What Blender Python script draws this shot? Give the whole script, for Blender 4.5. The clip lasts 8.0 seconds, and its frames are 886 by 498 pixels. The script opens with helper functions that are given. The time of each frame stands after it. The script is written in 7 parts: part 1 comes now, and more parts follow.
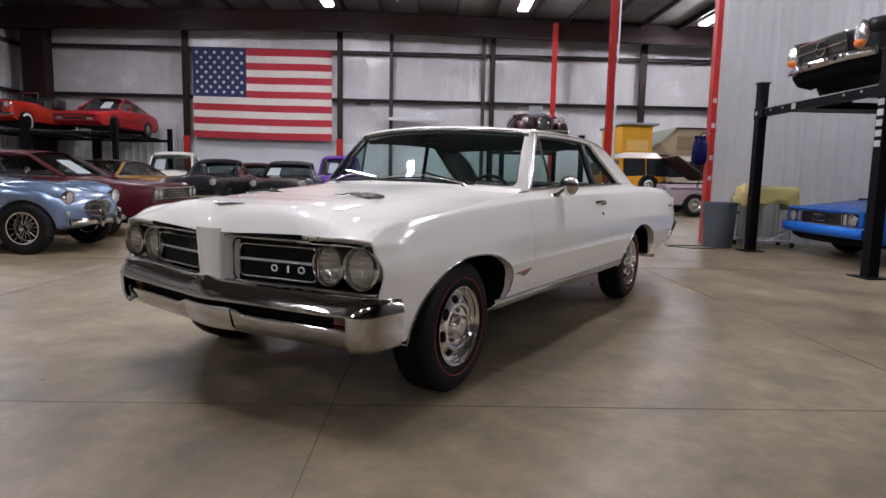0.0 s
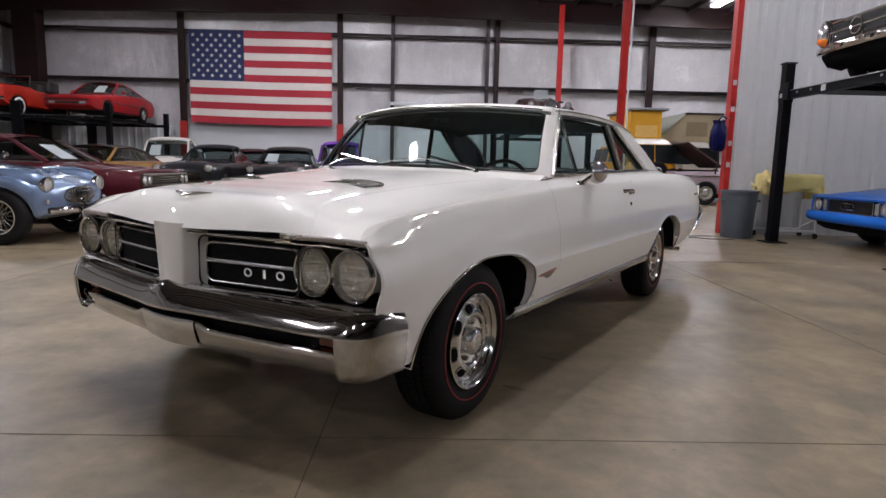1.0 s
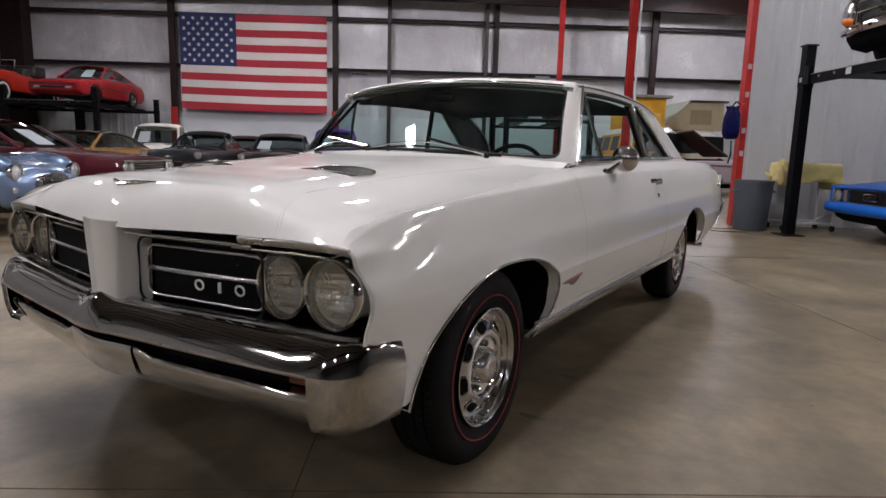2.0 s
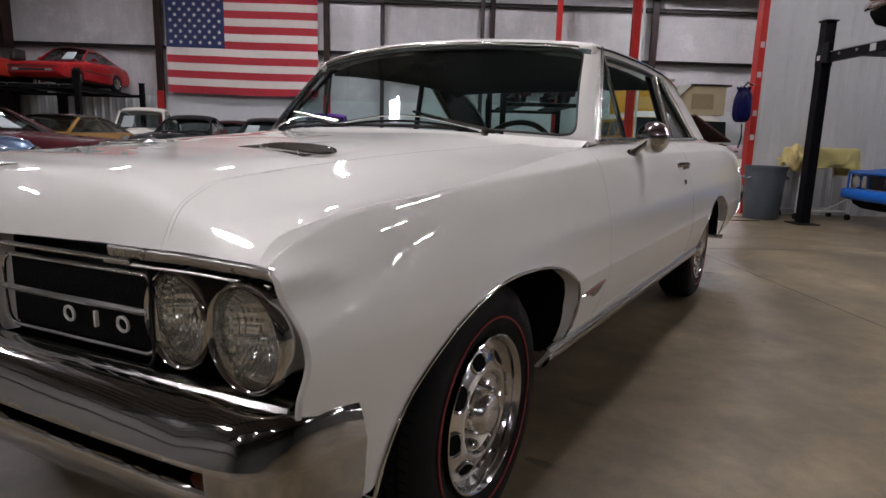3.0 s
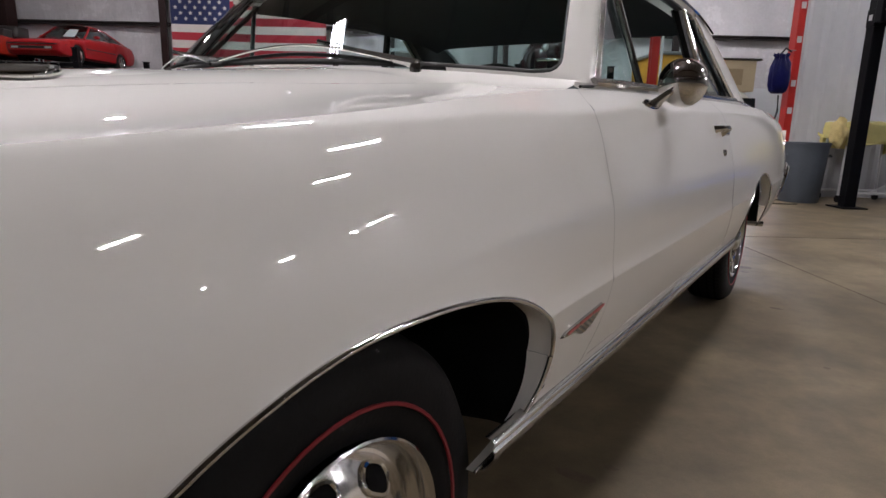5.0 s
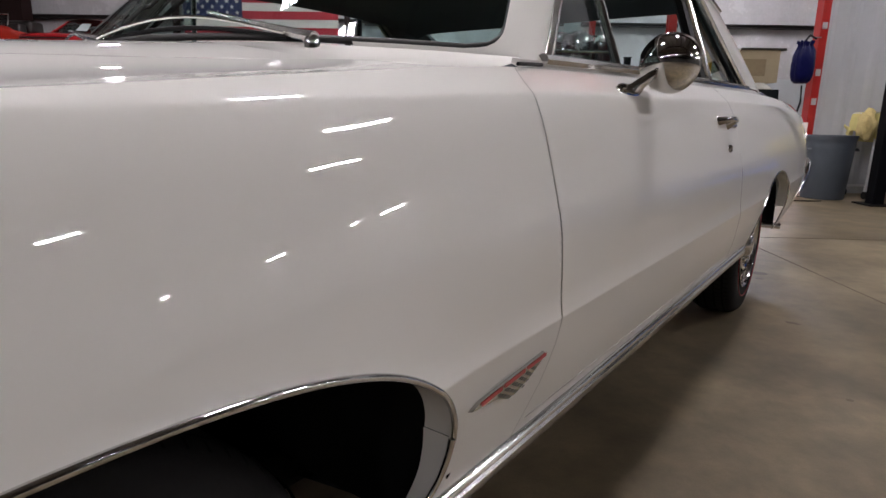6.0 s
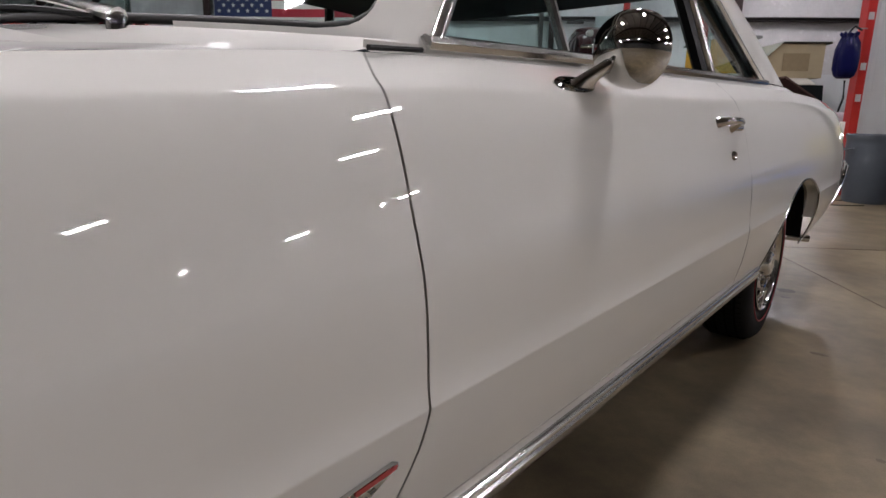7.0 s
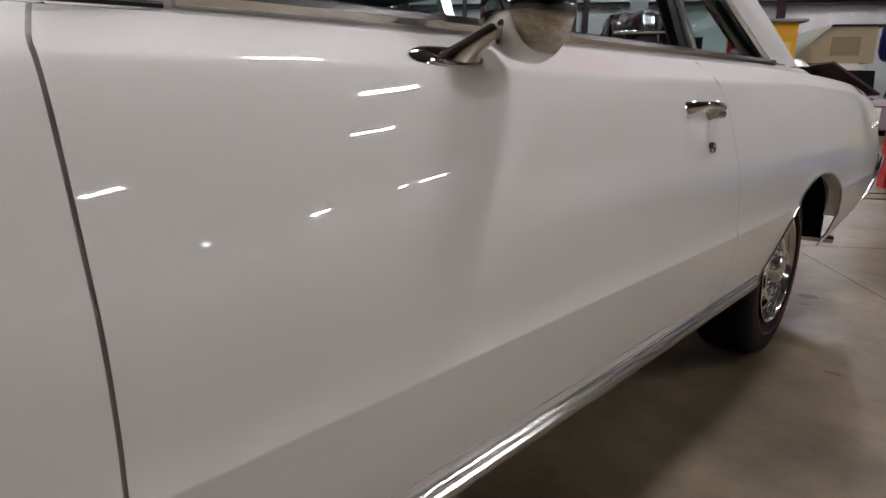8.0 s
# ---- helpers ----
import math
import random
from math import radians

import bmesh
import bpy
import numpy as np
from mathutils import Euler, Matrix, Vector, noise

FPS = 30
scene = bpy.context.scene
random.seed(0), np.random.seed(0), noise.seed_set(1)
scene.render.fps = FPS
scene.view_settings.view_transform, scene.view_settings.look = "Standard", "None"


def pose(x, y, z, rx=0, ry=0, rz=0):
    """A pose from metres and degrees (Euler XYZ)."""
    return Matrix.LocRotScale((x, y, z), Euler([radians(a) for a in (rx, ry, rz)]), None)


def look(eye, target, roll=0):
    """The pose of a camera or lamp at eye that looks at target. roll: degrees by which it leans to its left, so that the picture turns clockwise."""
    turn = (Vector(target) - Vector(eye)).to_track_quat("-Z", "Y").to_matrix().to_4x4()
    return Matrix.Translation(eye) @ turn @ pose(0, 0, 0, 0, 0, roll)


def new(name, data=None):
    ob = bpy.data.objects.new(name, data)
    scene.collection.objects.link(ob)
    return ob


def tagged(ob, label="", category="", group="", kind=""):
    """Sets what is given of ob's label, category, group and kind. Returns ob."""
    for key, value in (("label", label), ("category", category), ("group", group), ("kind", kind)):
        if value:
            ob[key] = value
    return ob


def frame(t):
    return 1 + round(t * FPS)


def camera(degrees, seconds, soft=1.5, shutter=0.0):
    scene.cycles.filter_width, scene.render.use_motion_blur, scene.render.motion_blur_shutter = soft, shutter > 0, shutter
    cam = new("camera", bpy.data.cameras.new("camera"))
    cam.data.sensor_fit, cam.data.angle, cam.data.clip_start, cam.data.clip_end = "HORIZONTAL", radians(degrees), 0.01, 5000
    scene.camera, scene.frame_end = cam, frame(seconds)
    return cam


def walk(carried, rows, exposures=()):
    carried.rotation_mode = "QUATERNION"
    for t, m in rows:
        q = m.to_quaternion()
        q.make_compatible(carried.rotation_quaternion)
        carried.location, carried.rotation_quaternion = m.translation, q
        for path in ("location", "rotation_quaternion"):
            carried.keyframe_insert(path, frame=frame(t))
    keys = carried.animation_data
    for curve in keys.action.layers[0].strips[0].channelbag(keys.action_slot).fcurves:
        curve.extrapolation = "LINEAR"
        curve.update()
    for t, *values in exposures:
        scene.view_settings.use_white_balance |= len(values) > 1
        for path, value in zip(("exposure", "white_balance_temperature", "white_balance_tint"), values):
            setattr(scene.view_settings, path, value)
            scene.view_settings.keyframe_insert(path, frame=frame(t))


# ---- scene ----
cam = camera(73.5, 8.0)
PATH = [
    (0, (2.312, -2.398, 1.008), (1.225, -0.735, 0.773), 1.2),
    (0.5, (2.172, -2.213, 1.011), (1.083, -0.555, 0.75), 1.3),
    (1, (2.009, -2.007, 0.997), (0.922, -0.352, 0.719), 1.3),
    (1.5, (1.869, -1.833, 0.986), (0.785, -0.179, 0.691), 1.4),
    (3, (1.469, -1.189, 0.945), (0.412, 0.471, 0.587), 1.5),
    (3.5, (1.4, -0.999, 0.91), (0.342, 0.655, 0.53), 1.4),
    (4, (1.343, -0.8, 0.871), (0.272, 0.842, 0.474), 1.4),
    (4.5, (1.302, -0.615, 0.863), (0.215, 1.013, 0.455), 1.4),
    (6, (1.271, -0.084, 0.86), (0.122, 1.493, 0.421), 1.1),
    (6.5, (1.286, 0.1, 0.877), (0.095, 1.643, 0.43), 1.2),
    (7, (1.289, 0.286, 0.873), (0.054, 1.793, 0.424), 1.0),
    (7.5, (1.311, 0.451, 0.872), (0.045, 1.929, 0.408), 0.6),
    (8, (1.345, 0.614, 0.866), (0.023, 2.036, 0.385), 0.6),
]
walk(cam, [(t, look(eye, target, roll)) for t, eye, target, roll in PATH], exposures=[(0.0, 0.28, 6250, 10), (1.5, 0.17, 6350, 10), (3.0, -0.07, 6450, 10), (4.5, 0.17, 6500, 10), (6.0, 0.15, 6500, 10), (8.0, 0.06, 6500, 10)])

# world, light levels
world = bpy.data.worlds.new("night_outside")
world.use_nodes = True
world.node_tree.nodes["Background"].inputs[0].default_value = (0.05, 0.06, 0.08, 1)
world.node_tree.nodes["Background"].inputs[1].default_value = 0.3
scene.world = world
LAMP_GLOW = 300.0          # brightness of the strip lights under the roof
LAMP_COLOUR = (1.0, 0.96, 1.01, 1)
FLOOR_Z = -0.023
BLD = pose(0, 0, FLOOR_Z, 0, 0, 34.6)   # the hall's axes; the white coupe stands along the world's y


# ---------------------------------------------------------------- materials
def mat(name, colour, rough=0.5, metal=0.0, coat=0.0, var=0.0, scale=8.0, bump=0.0, bump_scale=60.0, rough_var=0.0, ior=1.5, coat_ior=1.5):
    """A surface with cloudy and fine variation of colour, gloss and relief."""
    m = bpy.data.materials.new(name)
    m.use_nodes = True
    nt = m.node_tree
    b = nt.nodes["Principled BSDF"]
    b.inputs["Base Color"].default_value = (*colour, 1)
    b.inputs["Roughness"].default_value = rough
    b.inputs["Metallic"].default_value = metal
    b.inputs["IOR"].default_value = ior
    b.inputs["Coat Weight"].default_value = coat
    b.inputs["Coat Roughness"].default_value = 0.012
    b.inputs["Coat IOR"].default_value = coat_ior
    tc = nt.nodes.new("ShaderNodeTexCoord")
    if var or rough_var:
        n1 = nt.nodes.new("ShaderNodeTexNoise")
        n1.inputs["Scale"].default_value = scale
        n1.inputs["Detail"].default_value = 6
        n1.inputs["Roughness"].default_value = 0.6
        nt.links.new(tc.outputs["Object"], n1.inputs["Vector"])
        n2 = nt.nodes.new("ShaderNodeTexNoise")
        n2.inputs["Scale"].default_value = scale * 9
        n2.inputs["Detail"].default_value = 4
        nt.links.new(tc.outputs["Object"], n2.inputs["Vector"])
        add = nt.nodes.new("ShaderNodeMath")
        add.operation = "MULTIPLY_ADD"
        add.inputs[1].default_value = 0.35
        nt.links.new(n2.outputs["Fac"], add.inputs[0])
        nt.links.new(n1.outputs["Fac"], add.inputs[2])
        if var:
            ramp = nt.nodes.new("ShaderNodeMapRange")
            ramp.inputs["From Min"].default_value = 0.35
            ramp.inputs["From Max"].default_value = 1.0
            ramp.inputs["To Min"].default_value = 1 - var
            ramp.inputs["To Max"].default_value = 1 + var
            nt.links.new(add.outputs[0], ramp.inputs["Value"])
            mul = nt.nodes.new("ShaderNodeVectorMath")
            mul.operation = "SCALE"
            mul.inputs[0].default_value = colour
            nt.links.new(ramp.outputs[0], mul.inputs["Scale"])
            nt.links.new(mul.outputs[0], b.inputs["Base Color"])
        if rough_var:
            rr = nt.nodes.new("ShaderNodeMapRange")
            rr.inputs["From Min"].default_value = 0.35
            rr.inputs["From Max"].default_value = 1.0
            rr.inputs["To Min"].default_value = max(0.02, rough - rough_var)
            rr.inputs["To Max"].default_value = rough + rough_var
            nt.links.new(add.outputs[0], rr.inputs["Value"])
            nt.links.new(rr.outputs[0], b.inputs["Roughness"])
    if bump:
        n3 = nt.nodes.new("ShaderNodeTexNoise")
        n3.inputs["Scale"].default_value = bump_scale
        n3.inputs["Detail"].default_value = 3
        nt.links.new(tc.outputs["Object"], n3.inputs["Vector"])
        bp = nt.nodes.new("ShaderNodeBump")
        bp.inputs["Strength"].default_value = bump
        bp.inputs["Distance"].default_value = 0.01
        nt.links.new(n3.outputs["Fac"], bp.inputs["Height"])
        nt.links.new(bp.outputs["Normal"], b.inputs["Normal"])
    return m


def glow(name, colour, strength):
    m = bpy.data.materials.new(name)
    m.use_nodes = True
    nt = m.node_tree
    nt.nodes.remove(nt.nodes["Principled BSDF"])
    e = nt.nodes.new("ShaderNodeEmission")
    e.inputs[0].default_value = colour
    e.inputs[1].default_value = strength
    nt.links.new(e.outputs[0], nt.nodes["Material Output"].inputs[0])
    return m


def glass(name, tint, ior=1.5, rough=0.0):
    """Thin window glass: clear with a Fresnel gloss."""
    m = bpy.data.materials.new(name)
    m.use_nodes = True
    nt = m.node_tree
    nt.nodes.remove(nt.nodes["Principled BSDF"])
    tr = nt.nodes.new("ShaderNodeBsdfTransparent")
    tr.inputs[0].default_value = (*tint, 1)
    gl = nt.nodes.new("ShaderNodeBsdfGlossy")
    gl.inputs["Roughness"].default_value = rough
    gl.inputs[0].default_value = (1, 1, 1, 1)
    lw = nt.nodes.new("ShaderNodeLayerWeight")
    lw.inputs["Blend"].default_value = 0.5
    pw = nt.nodes.new("ShaderNodeMath")
    pw.operation = "POWER"
    pw.inputs[1].default_value = 5.0
    nt.links.new(lw.outputs["Facing"], pw.inputs[0])
    fr = nt.nodes.new("ShaderNodeMath")
    fr.operation = "MULTIPLY_ADD"
    f0 = ((ior - 1) / (ior + 1)) ** 2
    fr.inputs[1].default_value, fr.inputs[2].default_value = 0.9 - f0, f0
    nt.links.new(pw.outputs[0], fr.inputs[0])
    mx = nt.nodes.new("ShaderNodeMixShader")
    nt.links.new(fr.outputs[0], mx.inputs[0])
    nt.links.new(tr.outputs[0], mx.inputs[1])
    nt.links.new(gl.outputs[0], mx.inputs[2])
    nt.links.new(mx.outputs[0], nt.nodes["Material Output"].inputs[0])
    return m


def concrete(name):
    m = bpy.data.materials.new(name)
    m.use_nodes = True
    nt = m.node_tree
    b = nt.nodes["Principled BSDF"]
    tc = nt.nodes.new("ShaderNodeTexCoord")
    def noise_node(scale, detail, rough=0.6, dist=0.0):
        n = nt.nodes.new("ShaderNodeTexNoise")
        n.inputs["Scale"].default_value = scale
        n.inputs["Detail"].default_value = detail
        n.inputs["Roughness"].default_value = rough
        n.inputs["Distortion"].default_value = dist
        nt.links.new(tc.outputs["Object"], n.inputs["Vector"])
        return n
    big, mid, fine = noise_node(0.6, 6, 0.55, 0.1), noise_node(1.9, 6, 0.58, 0.1), noise_node(70, 3)
    ramp = nt.nodes.new("ShaderNodeValToRGB")
    ramp.color_ramp.elements[0].position, ramp.color_ramp.elements[1].position = 0.36, 0.66
    ramp.color_ramp.elements[0].color = (0.130, 0.099, 0.059, 1)
    ramp.color_ramp.elements[1].color = (0.195, 0.153, 0.095, 1)
    nt.links.new(big.outputs["Fac"], ramp.inputs[0])
    mul = nt.nodes.new("ShaderNodeMapRange")
    mul.inputs["From Min"].default_value, mul.inputs["From Max"].default_value = 0.36, 0.64
    mul.inputs["To Min"].default_value, mul.inputs["To Max"].default_value = 0.68, 1.25
    nt.links.new(mid.outputs["Fac"], mul.inputs["Value"])
    sc = nt.nodes.new("ShaderNodeVectorMath")
    sc.operation = "SCALE"
    nt.links.new(ramp.outputs[0], sc.inputs[0])
    nt.links.new(mul.outputs[0], sc.inputs["Scale"])
    # dark oil spots
    spots = noise_node(1.7, 2, 0.4)
    sp = nt.nodes.new("ShaderNodeMapRange")
    sp.inputs["From Min"].default_value, sp.inputs["From Max"].default_value = 0.70, 0.95
    sp.inputs["To Min"].default_value, sp.inputs["To Max"].default_value = 1.0, 0.9
    nt.links.new(spots.outputs["Fac"], sp.inputs["Value"])
    sc2 = nt.nodes.new("ShaderNodeVectorMath")
    sc2.operation = "SCALE"
    nt.links.new(sc.outputs[0], sc2.inputs[0])
    nt.links.new(sp.outputs[0], sc2.inputs["Scale"])
    worn, grain = noise_node(7.0, 8, 0.66, 0.2), noise_node(240, 2)
    wr = nt.nodes.new("ShaderNodeMapRange")
    wr.inputs["From Min"].default_value, wr.inputs["From Max"].default_value = 0.30, 0.70
    wr.inputs["To Min"].default_value, wr.inputs["To Max"].default_value = 0.74, 1.24
    nt.links.new(worn.outputs["Fac"], wr.inputs["Value"])
    gr_ = nt.nodes.new("ShaderNodeMapRange")
    gr_.inputs["From Min"].default_value, gr_.inputs["From Max"].default_value = 0.3, 0.7
    gr_.inputs["To Min"].default_value, gr_.inputs["To Max"].default_value = 0.90, 1.10
    nt.links.new(grain.outputs["Fac"], gr_.inputs["Value"])
    both = nt.nodes.new("ShaderNodeMath")
    both.operation = "MULTIPLY"
    nt.links.new(wr.outputs[0], both.inputs[0])
    nt.links.new(gr_.outputs[0], both.inputs[1])
    sc3 = nt.nodes.new("ShaderNodeVectorMath")
    sc3.operation = "SCALE"
    nt.links.new(sc2.outputs[0], sc3.inputs[0])
    nt.links.new(both.outputs[0], sc3.inputs["Scale"])
    nt.links.new(sc3.outputs[0], b.inputs["Base Color"])
    rr = nt.nodes.new("ShaderNodeMapRange")
    rr.inputs["From Min"].default_value, rr.inputs["From Max"].default_value = 0.3, 0.7
    rr.inputs["To Min"].default_value, rr.inputs["To Max"].default_value = 0.34, 0.52
    nt.links.new(big.outputs["Fac"], rr.inputs["Value"])
    nt.links.new(rr.outputs[0], b.inputs["Roughness"])
    bp = nt.nodes.new("ShaderNodeBump")
    bp.inputs["Strength"].default_value = 0.12
    bp.inputs["Distance"].default_value = 0.004
    nt.links.new(fine.outputs["Fac"], bp.inputs["Height"])
    nt.links.new(bp.outputs["Normal"], b.inputs["Normal"])
    return m


CONCRETE = concrete("sealed_concrete")
JOINT = mat("joint_filler", (0.095, 0.072, 0.052), 0.8, var=0.2)
def wrinkled(name, colour):
    """Vinyl-faced insulation: tall soft folds, short creases and a dull sheen."""
    m = mat(name, colour, 0.24, var=0.14, scale=1.1, rough_var=0.09)
    nt = m.node_tree
    tc = nt.nodes.new("ShaderNodeTexCoord")
    last = None
    for stretch, scale, detail, dist, strength in (((1.0, 1.0, 0.30), 5.0, 5, 0.030, 0.75), ((1.0, 1.0, 0.55), 16.0, 3, 0.008, 0.55)):
        mp = nt.nodes.new("ShaderNodeMapping")
        mp.inputs["Scale"].default_value = stretch
        n = nt.nodes.new("ShaderNodeTexNoise")
        n.inputs["Scale"].default_value = scale
        n.inputs["Detail"].default_value = detail
        n.inputs["Distortion"].default_value = 0.4
        bp = nt.nodes.new("ShaderNodeBump")
        bp.inputs["Strength"].default_value = strength
        bp.inputs["Distance"].default_value = dist
        nt.links.new(tc.outputs["Object"], mp.inputs["Vector"])
        nt.links.new(mp.outputs[0], n.inputs["Vector"])
        nt.links.new(n.outputs["Fac"], bp.inputs["Height"])
        if last:
            nt.links.new(last.outputs["Normal"], bp.inputs["Normal"])
        last = bp
    nt.links.new(last.outputs["Normal"], nt.nodes["Principled BSDF"].inputs["Normal"])
    return m


WRAP = wrinkled("white_insulation", (0.50, 0.49, 0.50))
LINER = mat("white_liner_steel", (0.54, 0.56, 0.575), 0.40, var=0.05, scale=1.5, rough_var=0.08)
PART_WALL = mat("pale_wall_steel", (0.385, 0.385, 0.39), 0.45, var=0.08, scale=1.2, rough_var=0.06)
MAROON_STEEL = mat("maroon_primer_steel", (0.017, 0.0065, 0.006), 0.55, ior=1.3, var=0.25, scale=2, bump=0.05)
DARK_STEEL = mat("dark_primer_steel", (0.020, 0.013, 0.013), 0.6, var=0.2, scale=2)
RED_STEEL = mat("red_painted_steel", (0.34, 0.016, 0.013), 0.35, var=0.15, scale=3, rough_var=0.1)
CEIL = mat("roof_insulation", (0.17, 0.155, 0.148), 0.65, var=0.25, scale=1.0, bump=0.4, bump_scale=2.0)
BLACK_STEEL = mat("black_lift_steel", (0.004, 0.004, 0.005), 0.5, ior=1.15, var=0.2, scale=5, rough_var=0.1)
GALV = mat("grey_steel", (0.25, 0.25, 0.25), 0.45, metal=0.7, var=0.1)

PAINT_WHITE = mat("white_car_paint", (0.84, 0.815, 0.765), 0.5, ior=1.3, coat=1.0, coat_ior=1.5, var=0.015, scale=1.2)
CHROME = mat("chrome", (0.61, 0.60, 0.575), 0.04, metal=1.0, rough_var=0.02, scale=5)
SATIN = mat("satin_trim", (0.42, 0.40, 0.37), 0.30, metal=1.0, rough_var=0.08, scale=9)
CHROME_SOFT = mat("brushed_trim", (0.70, 0.69, 0.67), 0.16, metal=1.0, rough_var=0.06, scale=9)
# chrome with a darker colour that stands in for dim reflections in the bumper
BUMPER_CHROME = mat("darkened_bumper_chrome", (0.52, 0.505, 0.48), 0.06, metal=1.0, rough_var=0.03, scale=5, bump=0.05, bump_scale=9)
RIM_METAL = mat("polished_rim", (0.72, 0.71, 0.70), 0.13, metal=1.0, rough_var=0.05, scale=14)
BLACK_TRIM = mat("black_trim", (0.009, 0.009, 0.009), 0.45, ior=1.3, var=0.2)
BLACK_MATT = mat("black_underbody", (0.006, 0.006, 0.006), 0.85, ior=1.15, var=0.3)
# grey that imitates the blurred shade inside the panel gaps
SEAM = mat("pale_gap_shade", (0.48, 0.46, 0.43), 0.7, var=0.1)
RUBBER = mat("tyre_rubber", (0.010, 0.0095, 0.0095), 0.7, ior=1.22, var=0.2, scale=14, bump=0.06, bump_scale=120)
RED_LINE = mat("red_stripe_rubber", (0.20, 0.008, 0.014), 0.6, var=0.1)
WHITE_LINE = mat("whitewall_rubber", (0.62, 0.60, 0.56), 0.6, var=0.05)
# amber with the shade of the bumper slot put into its colour
AMBER_SHADED = mat("amber_lens", (0.14, 0.024, 0.007), 0.3, coat=0.5, var=0.1, scale=30)
RED_ENAMEL = mat("red_enamel", (0.50, 0.03, 0.03), 0.3, coat=0.5)
GLASS = glass("window_glass", (0.64, 0.76, 0.745), 1.42)
GLASS_DARK = glass("dark_window_glass", (0.42, 0.47, 0.47))
LENS = glass("lamp_lens", (0.93, 0.93, 0.90), 1.45)
REFLECTOR = mat("lamp_reflector", (0.60, 0.60, 0.59), 0.16, metal=0.7, bump=0.9, bump_scale=55, rough_var=0.06, scale=40)
def fluted_bowl(name):
    """A silvered lamp bowl seen through moulded flutes."""
    m = mat(name, (0.90, 0.89, 0.87), 0.11, metal=0.94, rough_var=0.05, scale=40)
    nt = m.node_tree
    tc = nt.nodes.new("ShaderNodeTexCoord")
    wv = nt.nodes.new("ShaderNodeTexWave")
    wv.bands_direction = "X"
    wv.inputs["Scale"].default_value = 42
    wv.inputs["Distortion"].default_value = 0.6
    wv.inputs["Detail"].default_value = 1.0
    wz = nt.nodes.new("ShaderNodeTexWave")
    wz.bands_direction = "Z"
    wz.inputs["Scale"].default_value = 17
    wz.inputs["Distortion"].default_value = 1.5
    add = nt.nodes.new("ShaderNodeMath")
    add.operation = "ADD"
    bp = nt.nodes.new("ShaderNodeBump")
    bp.inputs["Strength"].default_value = 0.40
    bp.inputs["Distance"].default_value = 0.004
    nt.links.new(tc.outputs["Object"], wv.inputs["Vector"])
    nt.links.new(tc.outputs["Object"], wz.inputs["Vector"])
    nt.links.new(wv.outputs["Fac"], add.inputs[0])
    nt.links.new(wz.outputs["Fac"], add.inputs[1])
    nt.links.new(add.outputs[0], bp.inputs["Height"])
    nt.links.new(bp.outputs["Normal"], nt.nodes["Principled BSDF"].inputs["Normal"])
    return m


LAMP_BOWL = fluted_bowl("fluted_lamp_bowl")
CABIN = mat("dark_teal_vinyl", (0.026, 0.046, 0.052), 0.5, var=0.15, scale=6, bump=0.08, bump_scale=200)
HEADLINER = mat("dark_headliner", (0.030, 0.032, 0.034), 0.9, var=0.1)
STRIP_GLOW = glow("strip_light_tube", LAMP_COLOUR, LAMP_GLOW)
SEAL = mat("grey_window_seal", (0.045, 0.043, 0.042), 0.6, var=0.1)
# dark grey for walls out of view, chosen to weaken bounce and chrome reflections
BOUNCE_CUT_WALL = mat("bounce_cut_grey", (0.16, 0.155, 0.15), 0.6, var=0.15, scale=0.8)
STAIN = mat("dark_floor_stain", (0.105, 0.078, 0.052), 0.5, var=0.35, scale=30)
HOOD_SEAM = mat("white_gap_paint", (0.62, 0.60, 0.57), 0.6)
# brighter amber, without the slot's shade in its colour
AMBER_BRIGHT = mat("undimmed_amber_lens", (0.60, 0.15, 0.02), 0.2, coat=0.5, var=0.1, scale=30)
CHEQUER = mat("badge_hatch", (0.10, 0.10, 0.10), 0.4, metal=0.6)

# ---------------------------------------------------------------- building blocks
def link(bm, name, material, smooth=None):
    me = bpy.data.meshes.new(name)
    bmesh.ops.recalc_face_normals(bm, faces=bm.faces)
    bm.to_mesh(me)
    bm.free()
    if smooth is not None:
        me.shade_smooth()
        me.set_sharp_from_angle(angle=radians(smooth))
    me.materials.append(material)
    return new(name, me)


def part(name, bm, material, parent, label="", smooth=40):
    ob = link(bm, name, material, smooth)
    ob.parent = parent
    if label:
        tagged(ob, label)
    return ob


def thing(name, m, label, category, group="", kind=""):
    e = new(name)
    e.empty_display_size = 0.1
    e.matrix_world = m
    return tagged(e, label, category, group, kind)


def add_box(bm, lo, hi, bevel=0.0):
    r = bmesh.ops.create_cube(bm, size=1.0)
    c = [(a + b) / 2 for a, b in zip(lo, hi)]
    s = [b - a for a, b in zip(lo, hi)]
    for v in r["verts"]:
        v.co = Vector((c[0] + v.co.x * s[0], c[1] + v.co.y * s[1], c[2] + v.co.z * s[2]))
    if bevel:
        edges = list({e for v in r["verts"] for e in v.link_edges})
        bmesh.ops.bevel(bm, geom=edges, offset=bevel, segments=2, profile=0.6, affect="EDGES")
    return bm


def box(lo, hi, bevel=0.0):
    return add_box(bmesh.new(), lo, hi, bevel)


